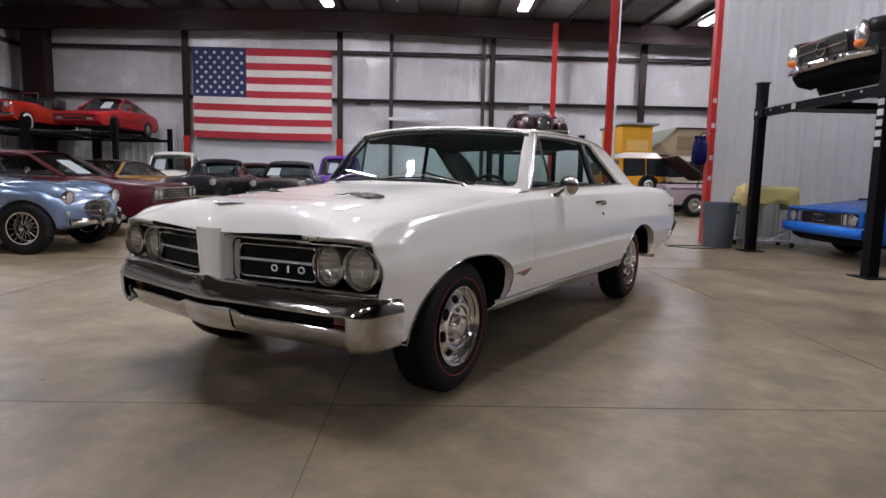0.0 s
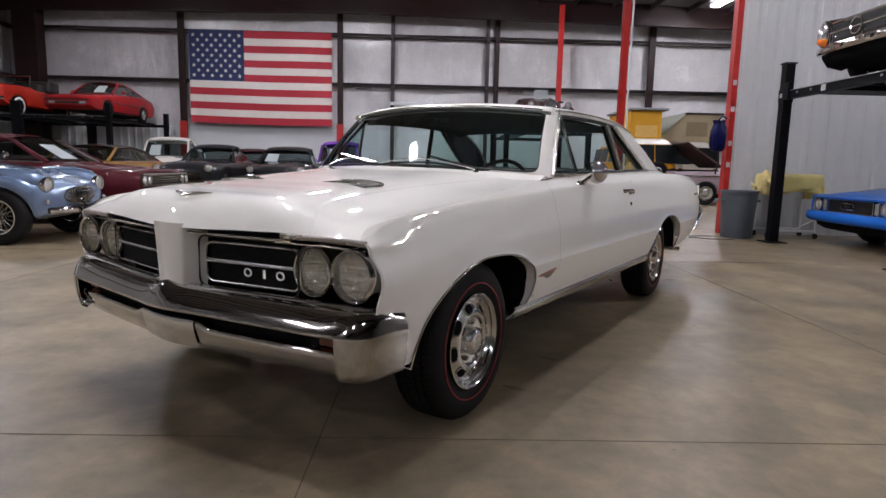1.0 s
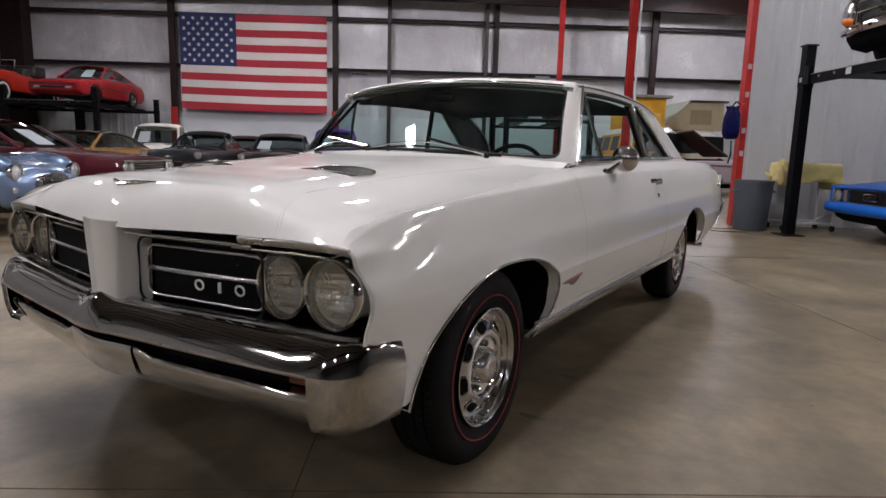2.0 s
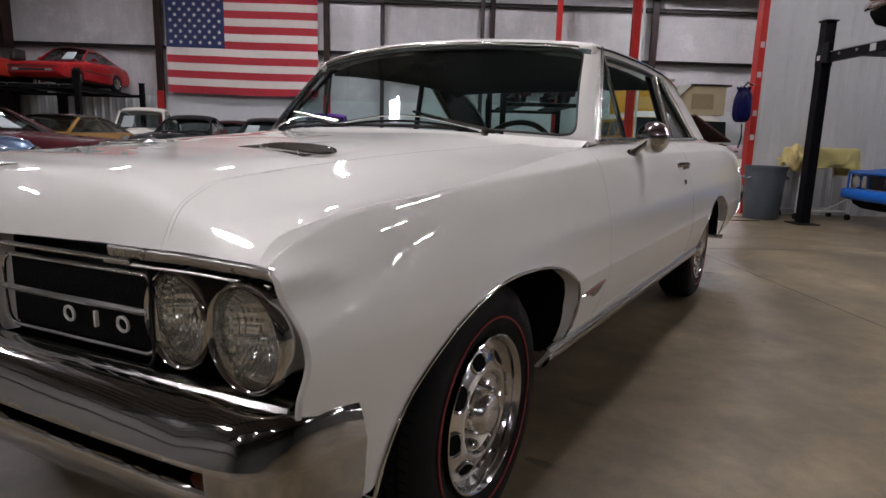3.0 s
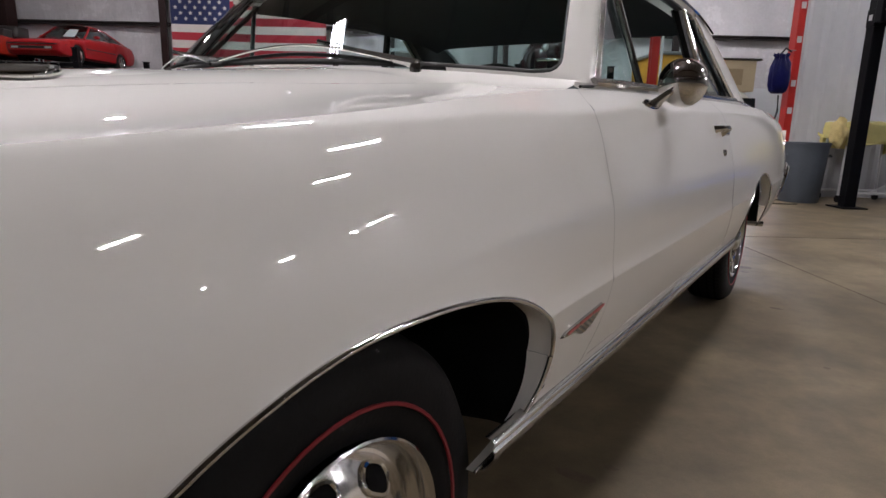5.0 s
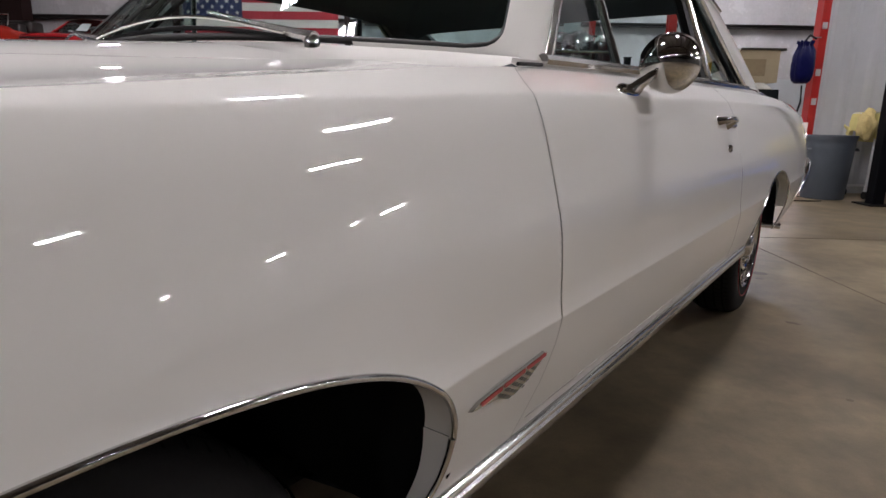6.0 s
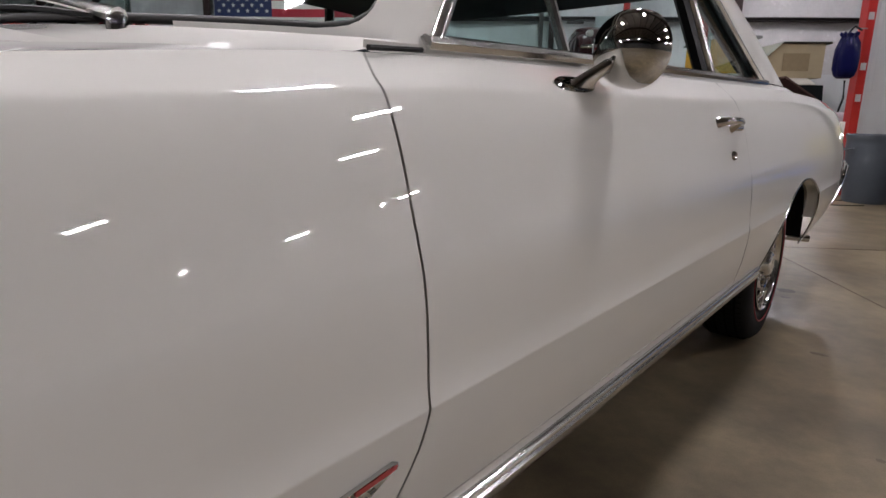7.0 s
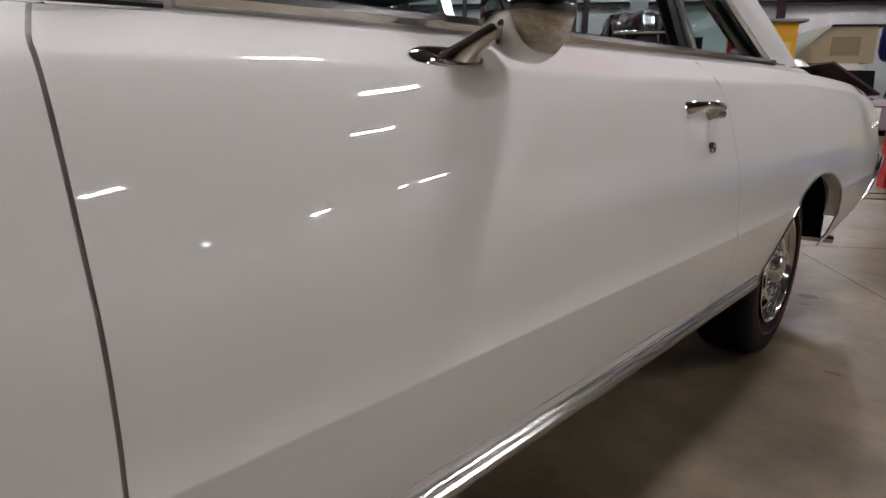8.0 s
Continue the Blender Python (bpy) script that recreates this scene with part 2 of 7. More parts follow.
def add_grid(bm, rows, close_u=False, close_v=False):
    """A sheet through rows of points; coincident neighbours collapse."""
    vs = [[bm.verts.new(p) for p in r] for r in rows]
    n, m = len(vs), len(vs[0])
    for i in range(n if close_u else n - 1):
        for j in range(m if close_v else m - 1):
            q = [vs[i][j], vs[i][(j + 1) % m], vs[(i + 1) % n][(j + 1) % m], vs[(i + 1) % n][j]]
            keep = []
            for v in q:
                if all((v.co - k.co).length > 1e-5 for k in keep):
                    keep.append(v)
            if len(keep) >= 3:
                bm.faces.new(keep)
    return vs


def sheet(rows, close_u=False, close_v=False, mirror=False, weld=True):
    bm = bmesh.new()
    add_grid(bm, rows, close_u, close_v)
    if mirror:
        add_grid(bm, [[(-p[0], p[1], p[2]) for p in r] for r in rows], close_u, close_v)
    if weld:
        bmesh.ops.remove_doubles(bm, verts=bm.verts, dist=2e-5)
    return bm


def lathe(profile, axis="x", steps=48, closed=False):
    """Turn (along, radius) pairs about an axis."""
    rows = []
    for k in range(steps):
        a = 2 * math.pi * k / steps
        c, s = math.cos(a), math.sin(a)
        if axis == "x":
            rows.append([(p, r * c, r * s) for p, r in profile])
        elif axis == "y":
            rows.append([(r * c, p, r * s) for p, r in profile])
        else:
            rows.append([(r * c, r * s, p) for p, r in profile])
    return sheet(rows, close_u=True, close_v=closed)


def tube(points, radius, steps=8, ends=True, flat=1.0):
    """A round bar along points."""
    bm = bmesh.new()
    add_tube(bm, points, radius, steps, ends, flat)
    return bm


def add_tube(bm, points, radius, steps=8, ends=True, flat=1.0):
    pts = [Vector(p) for p in points]
    rows = []
    up = Vector((0, 0, 1))
    for i, p in enumerate(pts):
        d = (pts[min(i + 1, len(pts) - 1)] - pts[max(i - 1, 0)]).normalized()
        a = d.cross(up)
        if a.length < 1e-3:
            a = d.cross(Vector((0, 1, 0)))
        a.normalize()
        b = a.cross(d)
        r = radius[i] if isinstance(radius, (list, tuple)) else radius
        rows.append([p + a * math.cos(t) * r * flat + b * math.sin(t) * r for t in [2 * math.pi * k / steps for k in range(steps)]])
    vs = add_grid(bm, rows, close_v=True)
    if ends:
        bm.faces.new(vs[0])
        bm.faces.new(list(reversed(vs[-1])))


def shift(bm, m):
    bmesh.ops.transform(bm, matrix=m, verts=bm.verts)
    return bm


def lerp(a, b, t):
    return a + (b - a) * t


def curve(xs, ys, x):
    """Smooth interpolation through knots (monotone cubic)."""
    xs, ys = list(xs), list(ys)
    if x <= xs[0]:
        return ys[0]
    if x >= xs[-1]:
        return ys[-1]
    i = max(k for k in range(len(xs) - 1) if xs[k] <= x)
    h = xs[i + 1] - xs[i]
    d = [(ys[k + 1] - ys[k]) / (xs[k + 1] - xs[k]) for k in range(len(xs) - 1)]
    def slope(k):
        if k == 0:
            return d[0]
        if k == len(xs) - 1:
            return d[-1]
        return 0.0 if d[k - 1] * d[k] <= 0 else 2 * d[k - 1] * d[k] / (d[k - 1] + d[k])
    t = (x - xs[i]) / h
    m0, m1 = slope(i) * h, slope(i + 1) * h
    return (2 * t**3 - 3 * t**2 + 1) * ys[i] + (t**3 - 2 * t**2 + t) * m0 + (-2 * t**3 + 3 * t**2) * ys[i + 1] + (t**3 - t**2) * m1


def steps(a, b, n):
    return [a + (b - a) * k / (n - 1) for k in range(n)]

# ---------------------------------------------------------------- the hall (u across, v deep, z up, in the hall's axes)
U0, U1, V0, V1 = -16.6, 30.0, -28.0, 22.4


def roof_z(u):
    return 7.84 - (0.033 * min(u + 3.0, 14.0) if u > -3 else 0.016 * abs(u + 3.0))


def hall(name, bm, material, label="", smooth=None, category="", kind="structure"):
    ob = link(bm, name, material, smooth)
    ob.matrix_world = BLD
    return tagged(ob, label, category, "", kind)


floor = hall("floor", box((U0 - 0.2, V0 - 0.2, -0.2), (U1 + 0.2, V1 + 0.2, 0.0)), CONCRETE, "sealed tan concrete floor with saw-cut joints and stains")


def saw_cut(name, a, b, w=0.0045):
    d = (Vector(b) - Vector(a)).normalized()
    n = Vector((-d.y, d.x, 0)) * w / 2
    bm = bmesh.new()
    rows = []
    for k in range(40):
        p = Vector(a).lerp(Vector(b), k / 39)
        wob = noise.noise(p * 1.7) * 0.004
        q = Vector((p.x - d.y * wob, p.y + d.x * wob, 0.0))
        rows.append([q - n + Vector((0, 0, -0.02)), q - n + Vector((0, 0, 0.0015)), q + n + Vector((0, 0, 0.0015)), q + n + Vector((0, 0, -0.02))])
    add_grid(bm, rows)
    ob = link(bm, name, JOINT)
    ob.parent = floor
    return ob


for v in (-22.4, -18.0, -13.5, -9.1, -4.65, -0.68, 3.83, 8.3, 12.8, 17.3):
    saw_cut("saw_cut", (U0, v, 0), (U1, v, 0))
for u in (-13.4, -9.0, -5.9, -2.97, 0.115, 3.15, 7.6, 12.0, 16.5, 21.0, 25.5):
    saw_cut("saw_cut", (u, V0, 0), (u, V1, 0))


def floor_stain(x, y, w, d, seed):
    """A thin irregular stain on the slab, placed in the world's axes."""
    bm = bmesh.new()
    c = bm.verts.new((0, 0, 0.0012))
    ring = []
    for k in range(26):
        a = 2 * math.pi * k / 26
        r = 1 + 0.45 * noise.noise(Vector((math.cos(a) * 1.7, math.sin(a) * 1.7, seed)))
        ring.append(bm.verts.new((w * r * math.cos(a), d * r * math.sin(a), 0.0006)))
    for k in range(26):
        bm.faces.new((c, ring[k], ring[(k + 1) % 26]))
    ob = link(bm, "floor_stain", STAIN)
    ob.parent = floor
    ob.matrix_parent_inverse = BLD.inverted()
    ob.location = (x, y, FLOOR_Z)


for sx, sy, sw, sd, seed in ((0.80, 0.90, 0.055, 0.022, 1.0), (0.86, 0.99, 0.018, 0.012, 2.0), (1.30, 2.15, 0.012, 0.010, 3.0), (1.05, 2.9, 0.03, 0.016, 4.0), (-0.9, -1.1, 0.022, 0.014, 5.0), (1.75, 1.2, 0.010, 0.008, 6.0), (2.2, 2.6, 0.02, 0.012, 7.0), (0.55, -0.9, 0.008, 0.006, 8.0), (1.6, 0.2, 0.007, 0.006, 9.0), (0.78, 3.80, 0.050, 0.035, 10.0), (0.80, 3.66, 0.022, 0.015, 11.0), (0.84, 0.40, 0.060, 0.018, 12.0)):
    floor_stain(sx, sy, sw, sd, seed)


def sheet_wall(name, a, b, z0, z1, out, material, label, rib=0.0, puff=0.0, n=60):
    """A wall of sheeting from a to b in plan, thick towards out, ribbed or puffed between girts."""
    a, b, out = Vector((*a, 0)), Vector((*b, 0)), Vector((*out, 0))
    bm = bmesh.new()
    rows = []
    count = n if not rib else int((b - a).length / 0.1) * 2
    zs = steps(z0, z1, 36 if puff else 2)
    for k in range(count + 1):
        p = a.lerp(b, k / count)
        row = []
        for z in zs:
            off = (rib if (k // 2) % 3 == 0 else 0.0) if rib else puff * (noise.noise(Vector((p.x * 0.55 + p.y * 0.55, z * 0.7, 3.1))) + 0.22 * noise.noise(Vector((p.x * 2.6 + p.y * 2.6, z * 0.6, 8.1))) + 0.10 * noise.noise(Vector((p.x * 5.5 + p.y * 5.5, z * 2.5, 5.1))))
            row.append(p - out * off + Vector((0, 0, z)))
        rows.append(row)
    add_grid(bm, rows)
    back = [[a + out * 0.15 + Vector((0, 0, z0)), a + out * 0.15 + Vector((0, 0, z1))], [b + out * 0.15 + Vector((0, 0, z0)), b + out * 0.15 + Vector((0, 0, z1))]]
    add_grid(bm, back)
    return hall(name, bm, material, label, 40 if puff else None)


sheet_wall("wall_north", (U0, V1), (U1, V1), 2.42, 8.0, (0, 1), WRAP, "white vinyl-faced insulation wall between dark girts", puff=0.12, n=330)
sheet_wall("wall_north_liner", (U0, V1 - 0.03), (-9.62, V1 - 0.03), 0.0, 2.42, (0, 1), LINER, "white ribbed steel liner along the wall foot", rib=0.03)
sheet_wall("wall_north_foot", (-9.62, V1 - 0.03), (U1, V1 - 0.03), 0.0, 2.42, (0, 1), LINER, "smooth white lining along the wall foot", puff=0.02, n=160)
sheet_wall("wall_west", (U0, 9.0), (U0, V1), 2.42, 8.0, (-1, 0), WRAP, "white vinyl-faced insulation side wall", puff=0.10, n=100)
sheet_wall("wall_west_liner", (U0 + 0.03, 9.0), (U0 + 0.03, V1), 0.0, 2.42, (-1, 0), LINER, "white ribbed steel liner along the side wall", rib=0.03)
# unseen walls, added dark so that less light returns to the coupe
sheet_wall("wall_west_end", (U0, V0), (U0, 9.0), 0.0, 8.0, (-1, 0), BOUNCE_CUT_WALL, "unseen side wall, greyed to cut bounce and reflections", puff=0.08)
sheet_wall("wall_south", (U0, V0), (U1, V0), 0.0, 8.0, (0, -1), BOUNCE_CUT_WALL, "unseen far end wall, greyed to cut bounce and reflections", puff=0.08)
sheet_wall("wall_east", (U1, V0), (U1, V1), 0.0, 8.0, (1, 0), BOUNCE_CUT_WALL, "unseen side wall, greyed to cut bounce and reflections", puff=0.08)
PV = 7.05   # the partition's face
sheet_wall("wall_partition", (5.46, PV), (U1, PV), 0.0, 7.6, (0, 1), PART_WALL, "pale grey ribbed steel partition wall", rib=0.018)

# ceiling
bm = bmesh.new()
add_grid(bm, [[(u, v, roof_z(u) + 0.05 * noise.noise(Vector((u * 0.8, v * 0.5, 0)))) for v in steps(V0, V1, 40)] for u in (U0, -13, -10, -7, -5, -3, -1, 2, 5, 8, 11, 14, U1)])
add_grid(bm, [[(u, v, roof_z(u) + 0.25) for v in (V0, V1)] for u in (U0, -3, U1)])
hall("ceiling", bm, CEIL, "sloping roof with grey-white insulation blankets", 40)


def beam(name, a, b, w, h, material, label):
    """A steel I-section from a to b, h deep below its top line."""
    a, b = Vector(a), Vector(b)
    d = (b - a).normalized()
    side = d.cross(Vector((0, 0, 1))).normalized()
    if abs(d.z) > 0.9:
        side = Vector((1, 0, 0))
    up = side.cross(d)
    bm = bmesh.new()
    t = 0.02
    for (s0, s1, u0, u1) in ((-w / 2, w / 2, -t, 0), (-w / 2, w / 2, -h, -h + t), (-0.012, 0.012, -h + t, -t)):
        c = [side * s + up * q for s, q in ((s0, u0), (s1, u0), (s1, u1), (s0, u1))]
        add_grid(bm, [[a + p for p in c], [b + p for p in c]], close_v=True)
        bm.faces.new([bm.verts.new(a + p) for p in c])
        bm.faces.new([bm.verts.new(b + p) for p in c])
    bmesh.ops.remove_doubles(bm, verts=bm.verts, dist=1e-4)
    return hall(name, bm, material, label, category="steel")


# main rafters and purlins
for v in (21.4, 13.2, 4.9, -3.3, -11.5, -19.7):
    beam("rafter", (U0, v, roof_z(U0) - 0.24), (-3, v, roof_z(-3) - 0.24), 0.22, 0.80, MAROON_STEEL, "deep maroon steel roof rafter")
    beam("rafter", (-3, v, roof_z(-3) - 0.24), (U1, v, roof_z(U1) - 0.24), 0.22, 0.80, MAROON_STEEL, "deep maroon steel roof rafter")
for u in steps(-15, 28.5, 30):
    beam("purlin", (u, V0, roof_z(u) - 0.02), (u, V1, roof_z(u) - 0.02), 0.07, 0.2, DARK_STEEL, "dark steel roof purlin")
# girts and posts of the far wall
for z in (4.28, 6.22):
    beam("girt", (U0, V1 - 0.16, z), (U1, V1 - 0.16, z), 0.22, 0.13, DARK_STEEL, "dark steel wall girt")
for z in (4.28, 6.22):
    beam("girt", (U0 + 0.16, V0, z), (U0 + 0.16, V1, z), 0.22, 0.13, DARK_STEEL, "dark steel side wall girt")
for u, w, m in ((-9.62, 0.25, MAROON_STEEL), (-3.26, 0.22, MAROON_STEEL), (-1.13, 0.15, DARK_STEEL), (2.72, 0.15, DARK_STEEL), (3.10, 0.2, MAROON_STEEL), (9.44, 0.26, MAROON_STEEL), (14.4, 0.2, MAROON_STEEL)):
    hall("wall_post", box((u - w / 2, V1 - 0.30, 0), (u + w / 2, V1 - 0.18, 7.3), 0.01), m, "maroon steel wall post", category="steel")
for u in (-9.62, -3.26):
    hall("wall_post_foot", box((u - 0.14, V1 - 0.34, 0), (u + 0.14, V1 - 0.305, 2.6), 0.01), RED_STEEL, "red painted foot of a steel post", category="steel")
hall("corner_column", box((-15.85, V1 - 0.9, 0), (-14.95, V1 - 0.32, 7.3), 0.02), MAROON_STEEL, "wide dark maroon corner column", category="steel")
for v in (16.0, 10.5):
    hall("side_post", box((U0 + 0.02, v - 0.1, 0), (U0 + 0.3, v + 0.1, 7.0), 0.01), DARK_STEEL, "dark steel side wall post", category="steel")
hall("lap_shelf", box((-1.2, V1 - 0.45, 3.42), (0.85, V1 - 0.2, 3.54), 0.01), LINER, "pale door header ledge on the wall", category="ledge")
for u in (-2.6, 3.6):
    hall("bracket_bar", box((u, V1 - 0.42, 4.02), (u + 0.6, V1 - 0.32, 4.1), 0.01), DARK_STEEL, "dark steel bracket below a girt", category="steel")


def red_column(u, v, w, z1=7.2):
    """A red wide-flange column on a base plate."""
    t = thing("red_column", BLD @ pose(u, v, 0), "red painted steel wide-flange column with base plate", "column", "red columns", "structure")
    bm = box((-w / 2, -w / 2, 0.02), (w / 2, -w / 2 + 0.02, z1), 0.002)
    add_box(bm, (-w / 2, w / 2 - 0.02, 0.02), (w / 2, w / 2, z1), 0.002)
    add_box(bm, (-0.01, -w / 2 + 0.02, 0.02), (0.01, w / 2 - 0.02, z1))
    part("shaft", bm, RED_STEEL, t, smooth=None)
    part("base_plate", box((-w / 2 - 0.06, -w / 2 - 0.06, 0), (w / 2 + 0.06, w / 2 + 0.06, 0.02), 0.003), RED_STEEL, t, smooth=None)
    return t


red_column(4.01, 8.4, 0.12)
red_column(5.42, 20.9, 0.18)
conduit = hall("conduit", tube([(4.10, 8.32, 0.3), (4.10, 8.32, 7.0)], 0.02), LINER, "pale conduit clipped to a red column", 40, "pipe")
# the partition's end jamb
jamb = thing("red_jamb", BLD @ pose(5.385, PV + 0.05, 0), "red steel jamb at the end of the partition wall", "column", "", "structure")
part("shaft", box((-0.02, -0.09, 0), (0.075, 0.06, 7.4), 0.006), RED_STEEL, jamb, smooth=None)
for z in (1.1, 1.45, 2.0, 2.42):
    part("sticker", box((-0.005, -0.094, z), (0.055, -0.0885, z + 0.08)), PART_WALL, jamb, "pale paper label on the jamb", smooth=None)

# flag
def flag():
    t = thing("flag", BLD @ pose(-9.30, V1 - 0.34, 2.56), "large red, white and blue national flag hung flat on the wall", "flag")
    W, H = 5.72, 3.62
    RED = mat("flag_red", (0.36, 0.02, 0.035), 0.8, var=0.08, scale=3, bump=0.2, bump_scale=3)
    WHITE = mat("flag_white", (0.60, 0.56, 0.52), 0.8, var=0.06, scale=3, bump=0.2, bump_scale=3)
    BLUE = mat("flag_blue", (0.014, 0.022, 0.085), 0.8, var=0.1, scale=3, bump=0.2, bump_scale=3)
    def wave(x, z):
        return 0.025 * math.sin(x * 2.1 + z * 0.6) + 0.018 * noise.noise(Vector((x * 0.9, z * 1.3, 5)))
    def sag(x, z):
        return z - 0.05 * (x / W) * (1 - z / H) - 0.03 * math.sin(math.pi * x / W) * (1 - z / H)
    h = H / 13
    for k in range(13):
        z1, z0 = H - k * h, H - (k + 1) * h
        x0 = 0.385 * W if k < 7 else 0.0
        rows = [[(x, wave(x, z), sag(x, z)) for z in steps(z0, z1, 3)] for x in steps(x0, W, 40)]
        rows2 = [[(p[0], p[1] + 0.006, p[2]) for p in r] for r in rows]
        bm = sheet(rows)
        add_grid(bm, rows2)
        part("stripe", bm, RED if k % 2 == 0 else WHITE, t, smooth=60)
    rows = [[(x, wave(x, z), sag(x, z)) for z in steps(H - 7 * h, H, 14)] for x in steps(0, 0.385 * W, 20)]
    part("canton", sheet(rows), BLUE, t, "dark blue field of the flag", smooth=60)
    cw, ch = 0.385 * W, 7 * h
    for r in range(9):
        for c in range(6 if r % 2 == 0 else 5):
            x = cw * (c * 2 + 1 + (r % 2)) / 12
            z = H - ch * (r + 1) / 10
            bm = bmesh.new()
            pts = []
            for k in range(10):
                rad = 0.088 if k % 2 == 0 else 0.036
                a = math.pi / 2 + k * math.pi / 5
                px, pz = x + rad * math.cos(a), z + rad * math.sin(a)
                pts.append(bm.verts.new((px, wave(px, pz) - 0.006, sag(px, pz))))
            mid = bm.verts.new((x, wave(x, z) - 0.008, sag(x, z)))
            for k in range(10):
                bm.faces.new((mid, pts[k], pts[(k + 1) % 10]))
            part("star", bm, WHITE, t, smooth=None)


flag()


# lights under the roof, in rows beside the rafters
def strip_light(u, v, length=1.35, tubes=(-0.13, -0.044, 0.044, 0.13), r=0.020):
    z = 7.05
    w = max(tubes) + 0.07
    t = thing("strip_light", BLD @ pose(u, v, z), "white high-bay tube light hung under the roof", "light", "roof lights")
    part("housing", box((-w, -length / 2, 0.04), (w, length / 2, 0.10), 0.01), LINER, t, "white steel light housing", smooth=None)
    for x in tubes:
        part("tube", tube([(x, -length / 2 + 0.03, 0.0), (x, length / 2 - 0.03, 0.0)], r, 8), STRIP_GLOW, t, "glowing light tube")
    for y in (-length / 3, length / 3):
        part("hanger", tube([(0, y, 0.10), (0, y, roof_z(u) - z + 0.06)], 0.006, 5), GALV, t)


PAIR = (-0.10, 0.10)
for u, v in ((-11.3, -13.3), (-3.5, -13.3), (4.0, -13.3), (-11.3, -5.0),
             (-11.3, 3.2), (-2.4, 2.8), (3.6, 3.1), (10.8, 3.1), (16.8, 2.7), (-11.3, 11.6), (4.0, 11.6), (11.7, 11.6)):
    strip_light(u, v)
strip_light(-1.1, 0.3, 0.85)
strip_light(-3.3, 11.5, 0.75, (-0.045, 0.045))
strip_light(-0.6, 10.9, 0.75, (-0.045, 0.045))
strip_light(29.2, 5.7, 2.5, PAIR)
strip_light(29.3, 0.4, 1.0, PAIR)
strip_light(28.0, -4.8, 0.4, (0.0,))
strip_light(16.9, -4.9, 1.1, PAIR)
for u, v, length in ((-9.95, 18.1, 0.7), (-3.15, 18.2, 1.25), (3.77, 18.1, 1.25), (10.85, 19.3, 1.25)):
    strip_light(u, v, length)

# ---------------------------------------------------------------- the white coupe (x to its left, y to its tail, front axle at y 0)
coupe = thing("white_coupe", pose(-0.05, 0, 0), "white 1960s two-door hardtop muscle car with redline tyres", "car")


def width(y):
    return curve((-0.80, -0.66, -0.40, 0.0, 0.5, 1.6, 2.6, 3.2, 3.7, 4.05, 4.30, 4.48), (0.885, 0.905, 0.928, 0.946, 0.954, 0.957, 0.959, 0.961, 0.962, 0.957, 0.945, 0.915), y)


def shoulder(y):
    return curve((-0.85, -0.62, -0.53, -0.43, -0.2, 0.1, 0.35, 0.76, 1.2, 2.0, 2.7, 3.1, 3.5, 4.0, 4.25, 4.38, 4.46), (0.700, 0.757, 0.803, 0.826, 0.846, 0.874, 0.900, 0.936, 0.948, 0.962, 0.972, 0.974, 0.970, 0.954, 0.936, 0.920, 0.895), y)


def flare(y, z):
    """The fender swells softly towards its front wheel opening."""
    if not (-0.5 < y < 0.75 and 0.47 < z < 0.85):
        return 0.0
    h, p, base = (0.466, 2.05, 0.24) if y < 0.035 else (0.424, 2.35, 0.45)
    f = ((abs(y - 0.035) / h) ** p + ((z - base) / (0.645 - base)) ** p) ** (1 / p)
    return 0.0075 * math.exp(-max(0.0, f - 1) * (0.19 if y > 0.035 else 0.36) / 0.034) * min(1.0, (z - 0.47) / 0.09)


def lamp_swell(y, z):
    """The fender's end swells round the barrel of the outer headlamp."""
    k = max(0.0, min(1.0, (-0.22 - y) / 0.38))
    return 0.011 * k * k * (3 - 2 * k) * math.exp(-((z - 0.615) / 0.085) ** 2)


def side_x(y, z):
    w, top = width(y), shoulder(y)
    fade = min(1.0, max(0.0, (y + 0.12) / 0.45)) if y < 0.5 else min(1.0, max(0.0, (4.55 - y) / 0.4))
    if z < 0.62:
        d = curve((0.24, 0.30, 0.36, 0.395, 0.41, 0.43, 0.46, 0.515, 0.556), (-0.072, -0.054, -0.037, -0.0270, -0.0230, -0.0180, -0.0110, -0.0038, 0.0), z) if z <= 0.556 else curve((0.556, 0.570, 0.592, 0.62), (0.0, -0.0028, -0.0052, -0.0060), z)
        return w + flare(y, z) + lamp_swell(y, z) + (d if fade >= 1 else lerp(-0.03 * (0.62 - z) / 0.38 - 0.0034, d, fade))
    f = (z - 0.62) / (top - 0.62)
    d = curve((0.0, 0.12, 0.24, 0.30, 0.364, 0.485, 0.606, 0.697, 0.758, 0.818, 0.865, 0.885, 0.90, 0.94, 0.98, 1.0), (-0.0060, -0.0078, -0.0113, -0.0148, -0.0198, -0.0294, -0.0393, -0.0474, -0.0540, -0.0618, -0.0690, -0.0738, -0.0790, -0.0925, -0.1055, -0.112), f * (0.88 + 0.12 * min(1.0, max(0.0, (y + 0.15) / 0.75))))
    brow_fold = 0.017 * math.exp(-((z - 0.744) / 0.020) ** 2) * max(0.0, min(1.0, (-0.40 - y) / 0.22)) ** 1.6
    return w + flare(y, z) + brow_fold + lamp_swell(y, z) + (d if fade >= 1 else lerp(d * 0.9 + 0.002, d, fade))


ARCHES = ((0.035, 0.466, 2.05, 0.424, 2.35, 0.645, 0.45), (2.99, 0.53, 1.8, 0.44, 2.2, 0.640, 0.41))   # middle, half widths and curves fore and aft, top, foot of the aft curve


